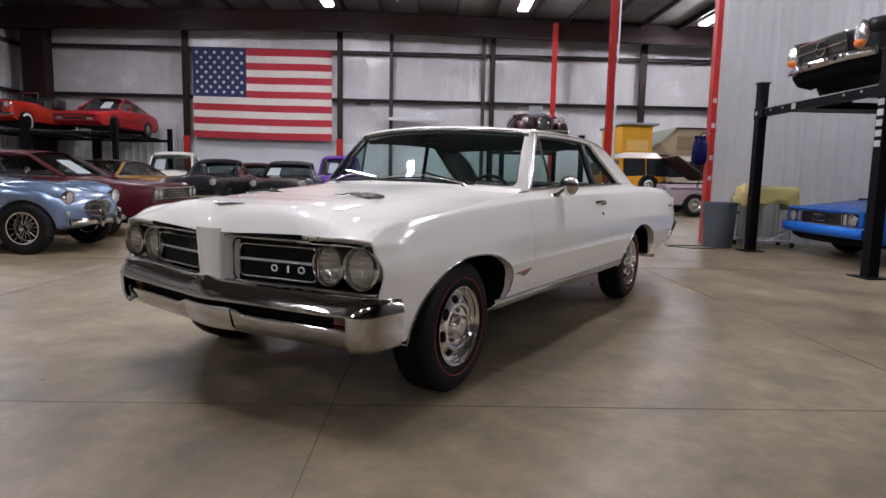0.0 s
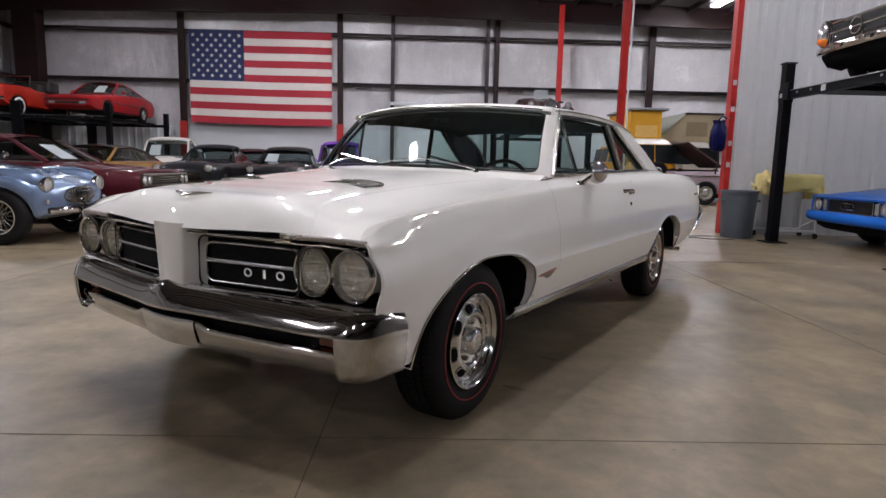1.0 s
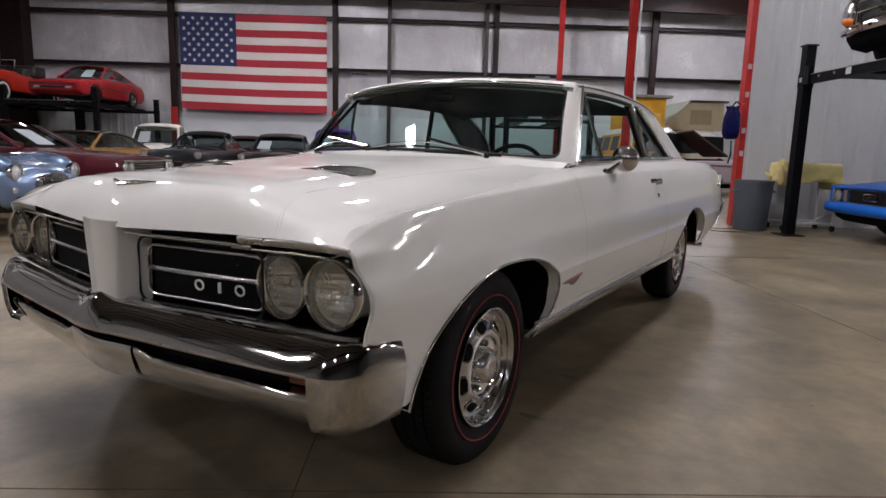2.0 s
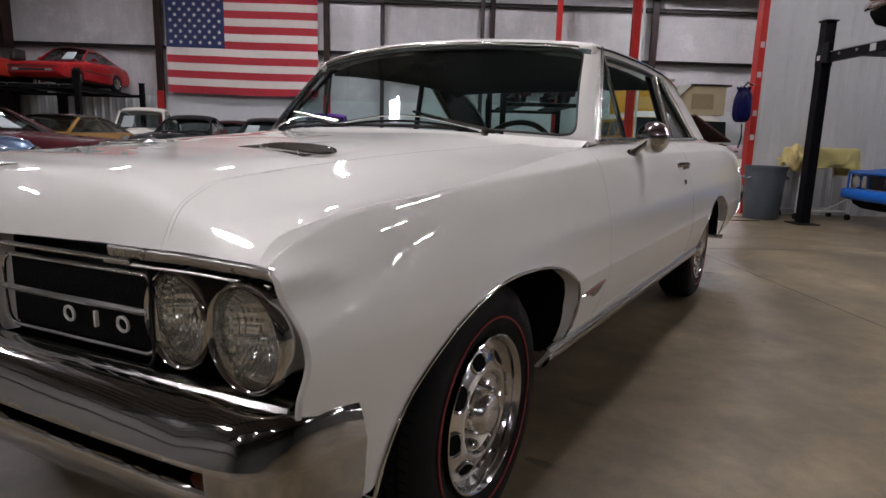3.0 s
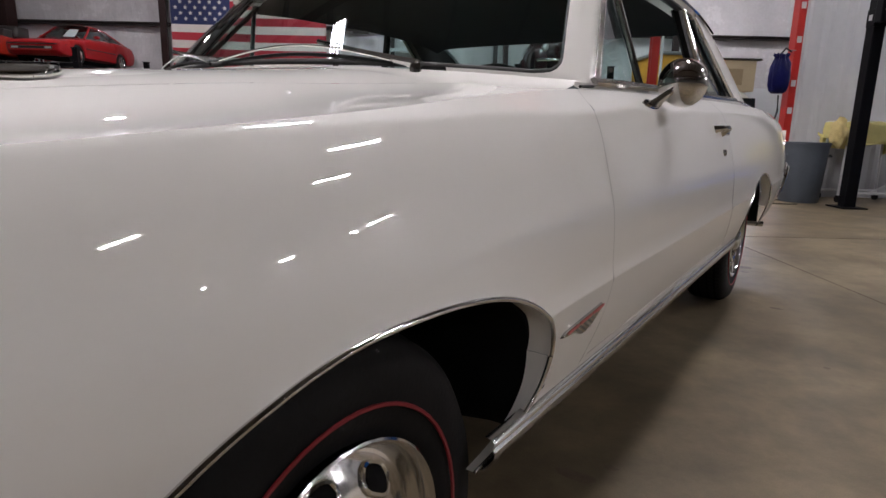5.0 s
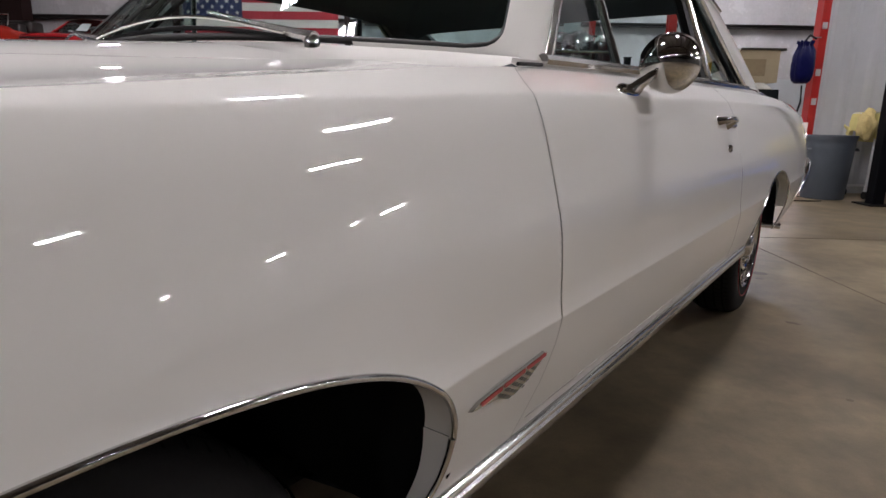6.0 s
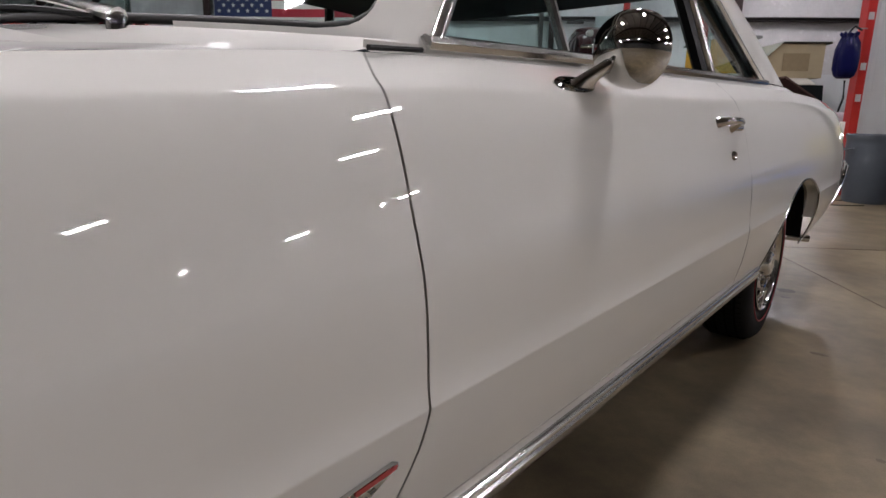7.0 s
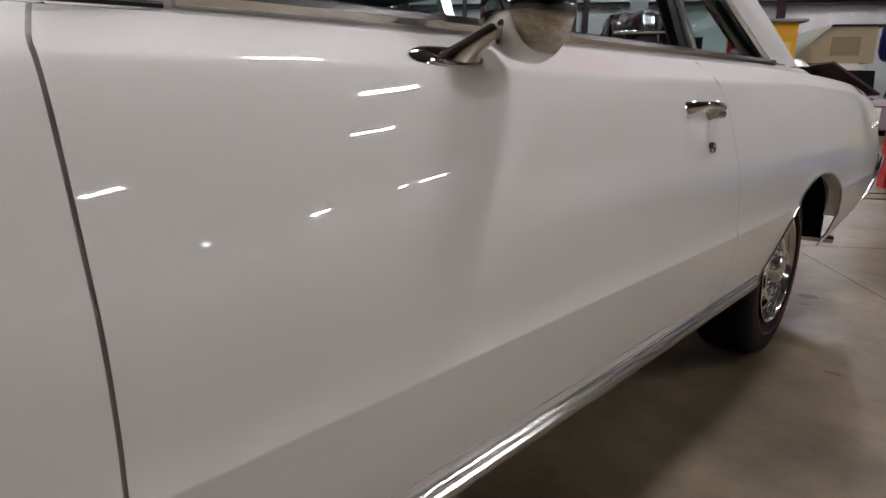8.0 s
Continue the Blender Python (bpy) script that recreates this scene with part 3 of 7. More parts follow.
def arch(y):
    """The lower edge of the side skin."""
    low = (0.370 if y > -0.3 else 0.325) if y < 3.2 else curve((3.43, 3.7, 4.03, 4.14, 4.26, 4.40), (0.325, 0.368, 0.425, 0.500, 0.585, 0.640), y)
    for y0, hf, pf, hr, pr, top, foot in ARCHES:
        hw, p, base = (hf, pf, 0.24) if y < y0 else (hr, pr, foot)
        if abs(y - y0) < hw:
            return max(low, base + (top - base) * (1 - (abs(y - y0) / hw) ** p) ** (1 / p))
    return low


def gap_front(z):
    return curve((0.30, 0.40, 0.47, 0.52, 0.56, 0.62, 0.90, 0.925, 0.94), (0.60, 0.655, 0.700, 0.728, 0.738, 0.74, 0.738, 0.745, 0.752), z)


def gap_rear(z):
    return curve((0.30, 0.6, 0.80, 0.90, 0.98), (2.14, 2.14, 2.12, 2.09, 2.03), z)


LEVELS = [0.27, 0.30, 0.33, 0.350, 0.370, 0.383, 0.395, 0.403, 0.412, 0.43, 0.46, 0.485, 0.515, 0.535, 0.549, 0.554, 0.556, 0.558, 0.562, 0.570, 0.580, 0.59, 0.598, 0.608, 0.62]
FRACS = [0.04, 0.08, 0.125, 0.17, 0.215, 0.26, 0.31, 0.36, 0.46, 0.55, 0.63, 0.70, 0.76, 0.81, 0.84, 0.86, 0.873, 0.885, 0.90, 0.915, 0.93, 0.945, 0.96, 0.975, 0.988, 1.0]


def side_panel(name, ya, yb, n, label, side):
    ts = steps(0, 1, n)
    extra = []
    for y0, hf, pf, hr, pr, top, foot in ARCHES:
        extra += [y0 + s * k for s, h in ((-1, hf), (1, hr)) for k in [h * q for q in (0.999, 0.995, 0.985, 0.97, 0.95, 0.93, 0.91, 0.89, 0.87, 0.85, 0.83, 0.8, 0.77, 0.74, 0.7)]]
    lo, hi = ya(0.7), yb(0.7)
    ts = sorted(ts + [(e - lo) / (hi - lo) for e in extra if lo + 0.01 < e < hi - 0.01])
    rows = []
    for t in ts:
        row = []
        ymid = lerp(lo, hi, t)
        top = shoulder(ymid)
        for z in LEVELS + [0.62 + f * (top - 0.62) for f in FRACS]:
            y = lerp(ya(z), yb(z), t)
            zz = max(z, arch(y))
            row.append((side * side_x(y, zz), y, zz))
        rows.append(row)
    # turn the skin's edges inwards so that it reads as folded sheet
    return part(name, sheet(rows), PAINT_WHITE, coupe, label, smooth=38)


for side in (1, -1):
    side_panel("front_fender", lambda z: curve((0.3, 0.37, 0.49, 0.515, 0.53, 0.56, 0.58, 0.60, 0.62, 0.65, 0.68, 0.71, 0.74, 0.76, 0.8), (-0.482, -0.482, -0.50, -0.54, -0.604, -0.606, -0.602, -0.598, -0.596, -0.597, -0.603, -0.610, -0.617, -0.622, -0.635), z), lambda z: gap_front(z) - 0.0020, 70, "white front fender with a soft lower crease", side)
    side_panel("door", lambda z: gap_front(z) + 0.0020, lambda z: gap_rear(z) - 0.002, 40, "white door skin with a lower crease", side)
    side_panel("quarter_panel", lambda z: gap_rear(z) + 0.002, lambda z: curve((0.3, 0.42, 0.5, 0.585, 0.65, 0.75, 0.83, 0.92), (4.02, 4.04, 4.13, 4.26, 4.405, 4.45, 4.455, 4.43), z), 60, "white rear quarter panel", side)
    # pale strips that paint the soft shade in the gaps, and the wheel-arch lips
    for g in (gap_front, gap_rear):
        zs = steps(0.372, 0.935 if g is gap_front else 0.955, 24)
        rows = [[(side * (side_x(g(z), min(z, shoulder(g(z)) - 0.002)) - 0.0025), g(z) + dy, z) for dy in (-0.012, 0.012)] for z in zs]
        part("panel_seam", sheet(rows), SEAM, coupe)
    for y0, hf, pf, hr, pr, top, foot in ARCHES:
        hw = (hf + hr) / 2
        pts = []
        for k in range(241):
            a = math.pi * k / 240
            c = math.cos(a)
            h, p, base = (hf, pf, 0.24) if c > 0 else (hr, pr, foot)
            y = y0 - h * (abs(c) ** (2 / p)) * (1 if c > 0 else -1)
            z = base + (top - base) * (math.sin(a) ** (2 / p))
            if z > ((0.300 if y0 < 1 else 0.345) if c > 0 else (0.475 if y0 < 1 else 0.43)):
                pts.append((side * (side_x(y, max(z, (0.372 if y > -0.3 else 0.30) if y < 3 else 0.27)) + 0.002), y, z))
        part("arch_moulding", tube(pts, 0.0042, 10), CHROME, coupe, "thin bright wheel arch moulding", smooth=80)
        # inner lip and dark well
        low = 0.315 if y0 < 1 else 0.335
        rows = [[(p2[0] - side * d, p2[1], p2[2]) for d in (0.0, 0.045)] for p2 in pts]
        part("arch_flange", sheet(rows), PAINT_WHITE, coupe)
        rim = [(p2[1], p2[2] + 0.004) for p2 in pts] + [(y0 + hr + 0.006, z) for z in (0.42, 0.36, low)]
        bm = sheet([[(side * d, y, z) for d in (0.905, 0.50)] for y, z in rim])
        bm.faces.new([bm.verts.new((side * 0.50, y, z)) for y, z in rim])
        part("wheel_well", bm, BLACK_MATT, coupe, "black wheel well")
    # the fender's foot curls forward under the front arch
    foot_y = lambda z: curve((0.334, 0.346, 0.385, 0.43, 0.475, 0.51), (0.275, 0.345, 0.420, 0.450, 0.4552, 0.4450), z)
    zs = steps(0.334, 0.476, 22)
    part("fender_foot", sheet([[(side * (side_x(max(y, 0.5), z) + 0.0006), y, z) for y in [lerp(foot_y(z), 0.466, t) for t in steps(0, 1, 6)]] for z in zs]), PAINT_WHITE, coupe, smooth=60)
    edge_pts = [(side * (side_x(0.5, z) + 0.002), foot_y(z), z) for z in zs]
    part("foot_moulding", tube(edge_pts, [lerp(0.0025, 0.0050, t) for t in steps(0, 1, 22)], 10), CHROME_SOFT, coupe, smooth=80)
    part("foot_flange", sheet([[(x - side * d, y, z) for d in (0.0, lerp(0.016, 0.045, (z - 0.334) / 0.142))] for x, y, z in edge_pts]), PAINT_WHITE, coupe, smooth=60)
    # the quarter panel's foot behind the rear wheel
    tail_y = lambda z: curve((0.326, 0.345, 0.38, 0.43, 0.47), (3.325, 3.375, 3.412, 3.4296, 3.427), z)
    zs = steps(0.326, 0.431, 14)
    part("quarter_foot", sheet([[(side * (side_x(y, z) + 0.0006), y, z) for y in [lerp(tail_y(z), 3.436, t) for t in steps(0, 1, 5)]] for z in zs]), PAINT_WHITE, coupe, smooth=60)
    edge_pts = [(side * (side_x(3.43, z) + 0.002), tail_y(z), z) for z in zs]
    part("foot_moulding", tube(edge_pts, [lerp(0.003, 0.0050, t) for t in steps(0, 1, 14)], 10), CHROME_SOFT, coupe, smooth=80)
    part("door_foot_seam", tube([(side * (side_x(y, 0.404) + 0.0002), y, 0.404) for y in steps(0.675, 2.12, 40)], 0.0016, 5), SEAM, coupe)
    # bright rocker moulding and dark sill
    rows = []
    for y in steps(0.30, 2.47, 42):
        x = side_x(max(y, 0.5), 0.370) + 0.006
        rows.append([(side * (x + d), y, z) for d, z in ((-0.012, 0.384), (0.001, 0.382), (0.006, 0.377), (0.0065, 0.372), (0.003, 0.369), (0.003, 0.366), (0.007, 0.362), (0.006, 0.354), (0.001, 0.342), (-0.006, 0.332), (-0.016, 0.324), (-0.03, 0.320))])
    part("rocker_moulding", sheet(rows), CHROME_SOFT, coupe, "ribbed bright rocker moulding")
    part("sill", sheet([[(side * x, y, z) for x, z in ((0.885, 0.335), (0.82, 0.295), (0.60, 0.26))] for y in (0.50, 2.44)]), BLACK_MATT, coupe)


# hood, fender tops, cowl, deck
def nose_y(x):
    return -0.745 + 0.125 * (abs(x) / 0.86) ** 1.25


def cowl_y(x):
    return 0.50 + 0.255 * (abs(x) / 0.84) ** 2


def nose_level(x, y):
    """Between the fenders the nose stands level; at the lamps it falls to the fender's tip."""
    lift_ = curve((-0.85, -0.62, -0.53, -0.43, -0.2, 0.1, 0.3), (0.029, 0.021, -0.008, -0.015, -0.004, 0.003, 0.0), y)
    return lift_ * curve((0.0, 0.43, 0.55, 0.65, 0.70, 0.75, 0.80, 0.83, 0.87), (1.0, 1.05, 1.28, 1.33, 1.24, 0.95, 0.62, 0.33, 0.0), abs(x))


def top_z(x, y):
    xs = width(y) - 0.112
    f = min(1.0, abs(x) / xs)
    crown = curve((-0.85, -0.5, 0.0, 0.6, 0.8), (0.026, 0.040, 0.058, 0.060, 0.058), y)
    def swell(q):
        return 1 / (1 + math.exp((q - 0.69) / 0.085))
    edge = (swell(f) - swell(1.0)) / (swell(0.0) - swell(1.0))
    return shoulder(y) + nose_level(x, y) + crown * edge + nose_rise(y) * (0.5 * edge + 0.5 * (1 - f ** 5))


def nose_rise(y):
    """The hood's front stands higher before it rolls down to the grille."""
    return curve((-0.85, -0.66, -0.56, -0.44, -0.32, -0.15, 0.05, 0.5), (0.062, 0.062, 0.055, 0.042, 0.027, 0.011, 0.003, 0.0), y)


def gap_x(y):
    return curve((-0.68, -0.62, -0.54, -0.46, -0.36, 0.19, 0.60, 0.76), (0.672, 0.628, 0.573, 0.538, 0.530, 0.580, 0.645, 0.665), y)


def roll(x, d):
    """How far the nose edge turns down, d behind the edge."""
    f = min(1.0, abs(x) / (width(nose_y(x)) - 0.112))
    edge = (1 / (1 + math.exp((f - 0.69) / 0.085)) - 0.0254) / 0.9743
    return 0.030 * (1 - min(1.0, abs(x) / 0.84) ** 3) * max(0.0, 1 - d / 0.08) ** 2.2 + nose_rise(nose_y(x)) * (0.5 * edge + 0.5 * (1 - f ** 5)) * max(0.0, 1 - d / 0.13) ** 2.2


TS = sorted({round((k / 59) ** 1.4, 5) for k in range(60)})


def hood_line(f, part_of):
    row = []
    for t in TS:
        x = 0.5
        for _ in range(8):
            y = lerp(nose_y(x), cowl_y(x) - (0.10 if part_of == "hood" else 0.0), t)
            x = (gap_x(y) - 0.0006) * f if part_of == "hood" else lerp(gap_x(y) + 0.0006, side_x(y, shoulder(y)), f)
        row.append((x, y, top_z(x, y) - roll(x, y - nose_y(x))))
    return row


part("hood", sheet([hood_line(f, "hood") for f in steps(-1, 1, 49)]), PAINT_WHITE, coupe, "white hood with a raised middle and twin scoops", smooth=50)
for side in (1, -1):
    part("fender_top", sheet([[(side * x, y, z) for x, y, z in hood_line(f, "fender")] for f in steps(0, 1, 12)]), PAINT_WHITE, coupe, smooth=50)
    seam = hood_line(0.0, "fender")
    part("hood_seam", sheet([[(side * (x + d), y, z - 0.002) for d in (-0.010, 0.010)] for x, y, z in seam]), HOOD_SEAM, coupe)
part("underbody", box((-0.60, -0.25, 0.24), (0.60, 3.80, 0.32), 0.02), BLACK_MATT, coupe, smooth=None)
part("engine_bay_liner", box((-0.50, -0.50, 0.30), (0.50, 0.45, 0.70), 0.02), BLACK_MATT, coupe, smooth=None)
# deck lid and rear face
def deck_y(x):
    return 3.02 + 0.10 * (1 - (abs(x) / 0.75) ** 2)
rows = []
for x in steps(-1, 1, 31):
    row = []
    for t in steps(0, 1, 24):
        y = lerp(deck_y(x * 0.75) - 0.05, 4.43, t)
        xs = width(y) - 0.112
        row.append((x * xs, y, shoulder(y) + 0.028 * (1 - abs(x) ** 3)))
    row.append((row[-1][0], 4.462, row[-1][2] - 0.04))
    row.append((row[-1][0], 4.462, 0.60))
    rows.append(row)
part("deck_lid", sheet(rows), PAINT_WHITE, coupe, "white boot lid and tail panel", smooth=50)
part("tail_panel", sheet([[(x, lerp(4.04, 4.40, min(1.0, (z - 0.36) / 0.28)) + 0.02 * (1 - (x / 0.94) ** 2), z) for z in (0.36, 0.45, 0.54, 0.64, 0.75, 0.86)] for x in steps(-0.908, 0.908, 15)]), PAINT_WHITE, coupe, "white tail panel", smooth=60)
bm = bmesh.new()
rows = []
for x in steps(-0.90, 0.90, 30):
    yb = 4.53 - 0.07 * abs(x / 0.90) ** 4
    rows.append([(x, yb - 0.06, 0.640), (x, yb - 0.02, 0.638), (x, yb + 0.005, 0.622), (x, yb + 0.01, 0.56), (x, yb - 0.02, 0.49), (x, yb - 0.09, 0.43)])
add_grid(bm, rows)
for s in (1, -1):
    add_tube(bm, [(s * x, y, z) for x, y, z in ((0.885, 4.485, 0.618), (0.918, 4.455, 0.618), (0.936, 4.395, 0.604), (0.942, 4.28, 0.556), (0.942, 4.15, 0.478), (0.936, 4.06, 0.428))], [0.024, 0.025, 0.025, 0.022, 0.016, 0.006], 12)
part("rear_bumper", bm, CHROME, coupe, "chrome wraparound rear bumper", smooth=50)


# greenhouse
def pillar_x(z):
    return 0.828 - (z - 0.95) * 0.315


WS_TOP = lambda x: 1.005 + 0.150 * (abs(x) / 0.70) ** 2.2
WS_TOPZ = lambda x: 1.362 - 0.030 * (abs(x) / 0.70) ** 2
def ws_point(f, t):
    """f from -1 to 1 across, t from the base up."""
    xb, xt = 0.812 * f, 0.700 * f
    x = lerp(xb, xt, t)
    yb = 0.545 + 0.295 * abs(f) ** 2.1
    zb = 0.985 - 0.030 * abs(f) ** 2
    y = lerp(yb, WS_TOP(xt), t) - 0.02 * math.sin(math.pi * t)
    z = lerp(zb, WS_TOPZ(xt), t)
    return (x, y, z)


rows = []
for f in steps(-1.0, 1.0, 61):
    x0 = f * 0.835
    b = Vector(ws_point(max(-1, min(1, f)), 0.012)) + Vector((0.812 * (f - max(-1, min(1, f))), -0.010, -0.002))
    a = Vector((x0, cowl_y(x0) - 0.115, top_z(x0, cowl_y(x0) - 0.115) - 0.005))
    m = Vector((lerp(x0, b.x, 0.5), lerp(a.y, b.y, 0.55), lerp(a.z, b.z, 0.36)))
    rows.append([tuple(a), tuple(lerp(a[k], m[k], 0.5) - (0.001 if k == 2 else 0) for k in range(3)), tuple(m), tuple(lerp(m[k], b[k], 0.5) - (0.002 if k == 2 else 0) for k in range(3)), tuple(b)])
part("cowl", sheet(rows), PAINT_WHITE, coupe, "white cowl panel under the windscreen", smooth=60)
part("windscreen", sheet([[ws_point(f, t) for t in steps(0.03, 0.97, 12)] for f in steps(-0.965, 0.965, 32)]), GLASS, coupe, "curved tinted windscreen", smooth=80).visible_shadow = False
edge = [ws_point(f, 0.02) for f in steps(-0.905, 0.905, 30)] + [ws_point(f, t) for f, t in ((0.945, 0.036), (0.964, 0.075), (0.971, 0.13))] + [ws_point(0.972, t) for t in steps(0.17, 0.84, 12)] + [ws_point(f, t) for f, t in ((0.970, 0.88), (0.955, 0.91), (0.93, 0.925))]
edge += [ws_point(f, 0.93) for f in steps(0.9, -0.9, 28)] + [ws_point(f, t) for f, t in ((-0.93, 0.925), (-0.955, 0.91), (-0.970, 0.88))] + [ws_point(-0.972, t) for t in steps(0.84, 0.17, 12)] + [ws_point(f, t) for f, t in ((-0.971, 0.13), (-0.964, 0.075), (-0.945, 0.036), (-0.905, 0.02))]
rows = [[tuple(Vector(ws_point(f, t)) + Vector((0, -0.009 * q, 0.004 * q + (0.002 if t == 1.0 else 0)))) for t, q in ((0.925, 0.6), (0.94, 1.0), (0.97, 1.0), (0.99, 0.8), (1.0, 0.0))] for f in steps(-1, 1, 41)]
part("windscreen_header", sheet(rows), PAINT_WHITE, coupe, "white strip above the windscreen", smooth=70)
part("windscreen_trim", tube([(x, y - 0.006, z + 0.004) for x, y, z in edge[47:77]], 0.008, 8, False), CHROME_SOFT, coupe, "bright windscreen surround", smooth=60)
part("windscreen_seal", tube([(x * 0.982, y + 0.004, z * 1.0 + (-0.012 if z > 1.2 else 0.006)) for x, y, z in edge], 0.0068, 8, False), SEAL, coupe, smooth=60)

# painted corners between the windscreen seal, the pillars and the cowl
ring_in = ((0.70, 0.020), (0.80, 0.020), (0.865, 0.020), (0.905, 0.020), (0.928, 0.027), (0.945, 0.036), (0.957, 0.054), (0.964, 0.075), (0.969, 0.100), (0.971, 0.13), (0.972, 0.20), (0.972, 0.32), (0.972, 0.50), (0.972, 0.70), (0.971, 0.87))
ring_out = ((0.70, -0.012), (0.80, -0.012), (0.865, -0.012), (0.925, -0.012), (0.96, -0.012), (0.985, -0.010), (0.992, 0.01), (0.993, 0.04), (0.992, 0.08), (0.990, 0.12), (0.988, 0.20), (0.986, 0.32), (0.984, 0.50), (0.984, 0.70), (0.984, 0.87))
for s in (1, -1):
    rows = []
    for (fi, ti), (fo, to) in zip(ring_in, ring_out):
        rows.append([tuple(Vector(ws_point(s * lerp(fi * 0.989, fo + (0.014 if to > 0 else 0.0), q), lerp(ti, to, q))) + Vector((0, -0.004, 0.003)) * (1 - q)) for q in (0.0, 0.5, 1.0)])
    part("windscreen_corner", sheet(rows), PAINT_WHITE, coupe, smooth=70)

def rail(y):
    """Roof edge: height of the drip rail."""
    return curve((1.10, 1.35, 1.8, 2.2, 2.48, 2.73, 2.98, 3.14), (1.325, 1.340, 1.347, 1.335, 1.290, 1.195, 1.070, 0.985), y)


rows = []
ys = steps(0, 1, 22)
for f in steps(-1, 1, 33):
    row = []
    for t in ys:
        y = lerp(WS_TOP(0.700 * f), 2.40 + 0.10 * (1 - abs(f) ** 2), t)
        zr = rail(max(y, 1.10))
        half = pillar_x(zr) - 0.004
        x = f * half
        z = zr + 0.040 * (1 - abs(f) ** 2.4) - 0.018 * max(0.0, (abs(f) - 0.9) / 0.1) ** 2
        row.append((x, y, z))
    rows.append(row)
part("roof", sheet(rows), PAINT_WHITE, coupe, "white steel roof", smooth=50)
part("headliner", sheet([[(x * 0.97, y + 0.02, z - 0.05) for x, y, z in r] for r in rows]), HEADLINER, coupe, smooth=60)
# rear window
rw = []
for f in steps(-1, 1, 25):
    y0, z0 = 2.40 + 0.10 * (1 - f * f), rail(2.40) + 0.040 * (1 - abs(f) ** 2.4)
    y1, z1 = 3.00 + 0.09 * (1 - f * f), 0.992
    rw.append([(f * lerp(0.69, 0.75, t), lerp(y0, y1, t) + 0.05 * math.sin(math.pi * t), lerp(z0, z1, t) + 0.02 * math.sin(math.pi * t)) for t in steps(0, 1, 8)])
part("rear_window", sheet(rw), GLASS, coupe, "curved rear window", smooth=80).visible_shadow = False
part("rear_window_trim", tube([r[0] for r in rw] + [p for p in rw[-1][1:]] + [r[-1] for r in reversed(rw)][1:] + list(reversed(rw[0]))[1:], 0.011, 6, False), CHROME_SOFT, coupe, smooth=60)

def belt(y):
    return curve((0.76, 1.2, 2.0, 2.75), (0.950, 0.964, 0.980, 0.994), y)


for side in (1, -1):
    g = lambda y, z, d=0.0: (side * (pillar_x(z) + d), y, z)
    # door top roll from the shoulder up to the glass
    rows = []
    for y in steps(0.76, 3.12, 60):
        xs, zs = width(y) - 0.112, shoulder(y)
        zb = belt(y) if y < 2.75 else lerp(belt(2.75), shoulder(3.12) + 0.02, (y - 2.75) / 0.37)
        rows.append([(side * xs, y, zs), (side * (xs - 0.012), y, zs + 0.4 * (zb - zs)), (side * (pillar_x(zb) + 0.004), y, zb)])
    part("belt_roll", sheet(rows), PAINT_WHITE, coupe, smooth=60)
    part("belt_moulding", tube([g(y, belt(y) + 0.002, 0.008) for y in steps(0.86, 2.74, 30)], 0.011, 8), CHROME_SOFT, coupe, "bright window-ledge moulding")
    # A pillar with a bright edge
    def a_front(t):
        x, y, z = ws_point(0.985, t)
        return (side * (x + 0.004), y, z)
    def a_back(t):
        z = lerp(0.940, 1.318, t)
        return g(lerp(0.865, 1.185, t), z, 0.004)
    rows = [[a_front(t), tuple(lerp(a, b, 0.4) + (side * 0.012 if n == 0 else 0) for n, (a, b) in enumerate(zip(a_front(t), a_back(t)))), tuple(lerp(a, b, 0.75) + (side * 0.010 if n == 0 else 0) for n, (a, b) in enumerate(zip(a_front(t), a_back(t)))), a_back(t)] for t in steps(0.0, 1.0, 14)]
    part("windscreen_pillar", sheet(rows), PAINT_WHITE, coupe, smooth=60)
    part("pillar_trim", tube([(x + side * 0.004, y, z) for x, y, z in [a_back(t) for t in steps(0.035, 1, 12)]], 0.010, 12), CHROME_SOFT, coupe, "bright pillar trim")
    part("cowl_corner_gap", tube([(side * 0.848, 0.752, 0.940), (side * 0.838, 0.85, 0.946)], 0.0034, 6), BLACK_TRIM, coupe)
    # drip rail and roof side frame
    ys = steps(1.10, 2.2, 24)
    part("roof_rail", sheet([[g(y, rail(y) - 0.002, 0.002), g(y, rail(y) - 0.02, 0.008), g(y, rail(y) - 0.036, 0.0), g(y, rail(y) - 0.040, -0.025)] for y in ys]), PAINT_WHITE, coupe, smooth=50)
    part("drip_moulding", tube([g(y, rail(y) - 0.014, 0.009) for y in steps(1.12, 2.5, 26)], 0.0065, 6), CHROME, coupe, "bright drip moulding")
    # C pillar
    rows = []
    for t in steps(0, 1, 18):
        zb = lerp(0.998, 1.290, t)
        yf = lerp(2.68, 2.16, t ** 0.92)
        yr = None
        for y in steps(2.2, 3.12, 300):
            if rail(y) <= max(zb, 0.990) + 0.045 * t:
                yr = y
                break
        yr = 3.10 if yr is None else yr
        z_r = rail(yr)
        rows.append([g(yf, zb), g(lerp(yf, yr, 0.33), lerp(zb, z_r, 0.33), 0.006), g(lerp(yf, yr, 0.66), lerp(zb, z_r, 0.66), 0.005), (side * (pillar_x(z_r) - 0.004), yr, z_r)])
    part("rear_pillar", sheet(rows), PAINT_WHITE, coupe, "white rear roof pillar", smooth=60)
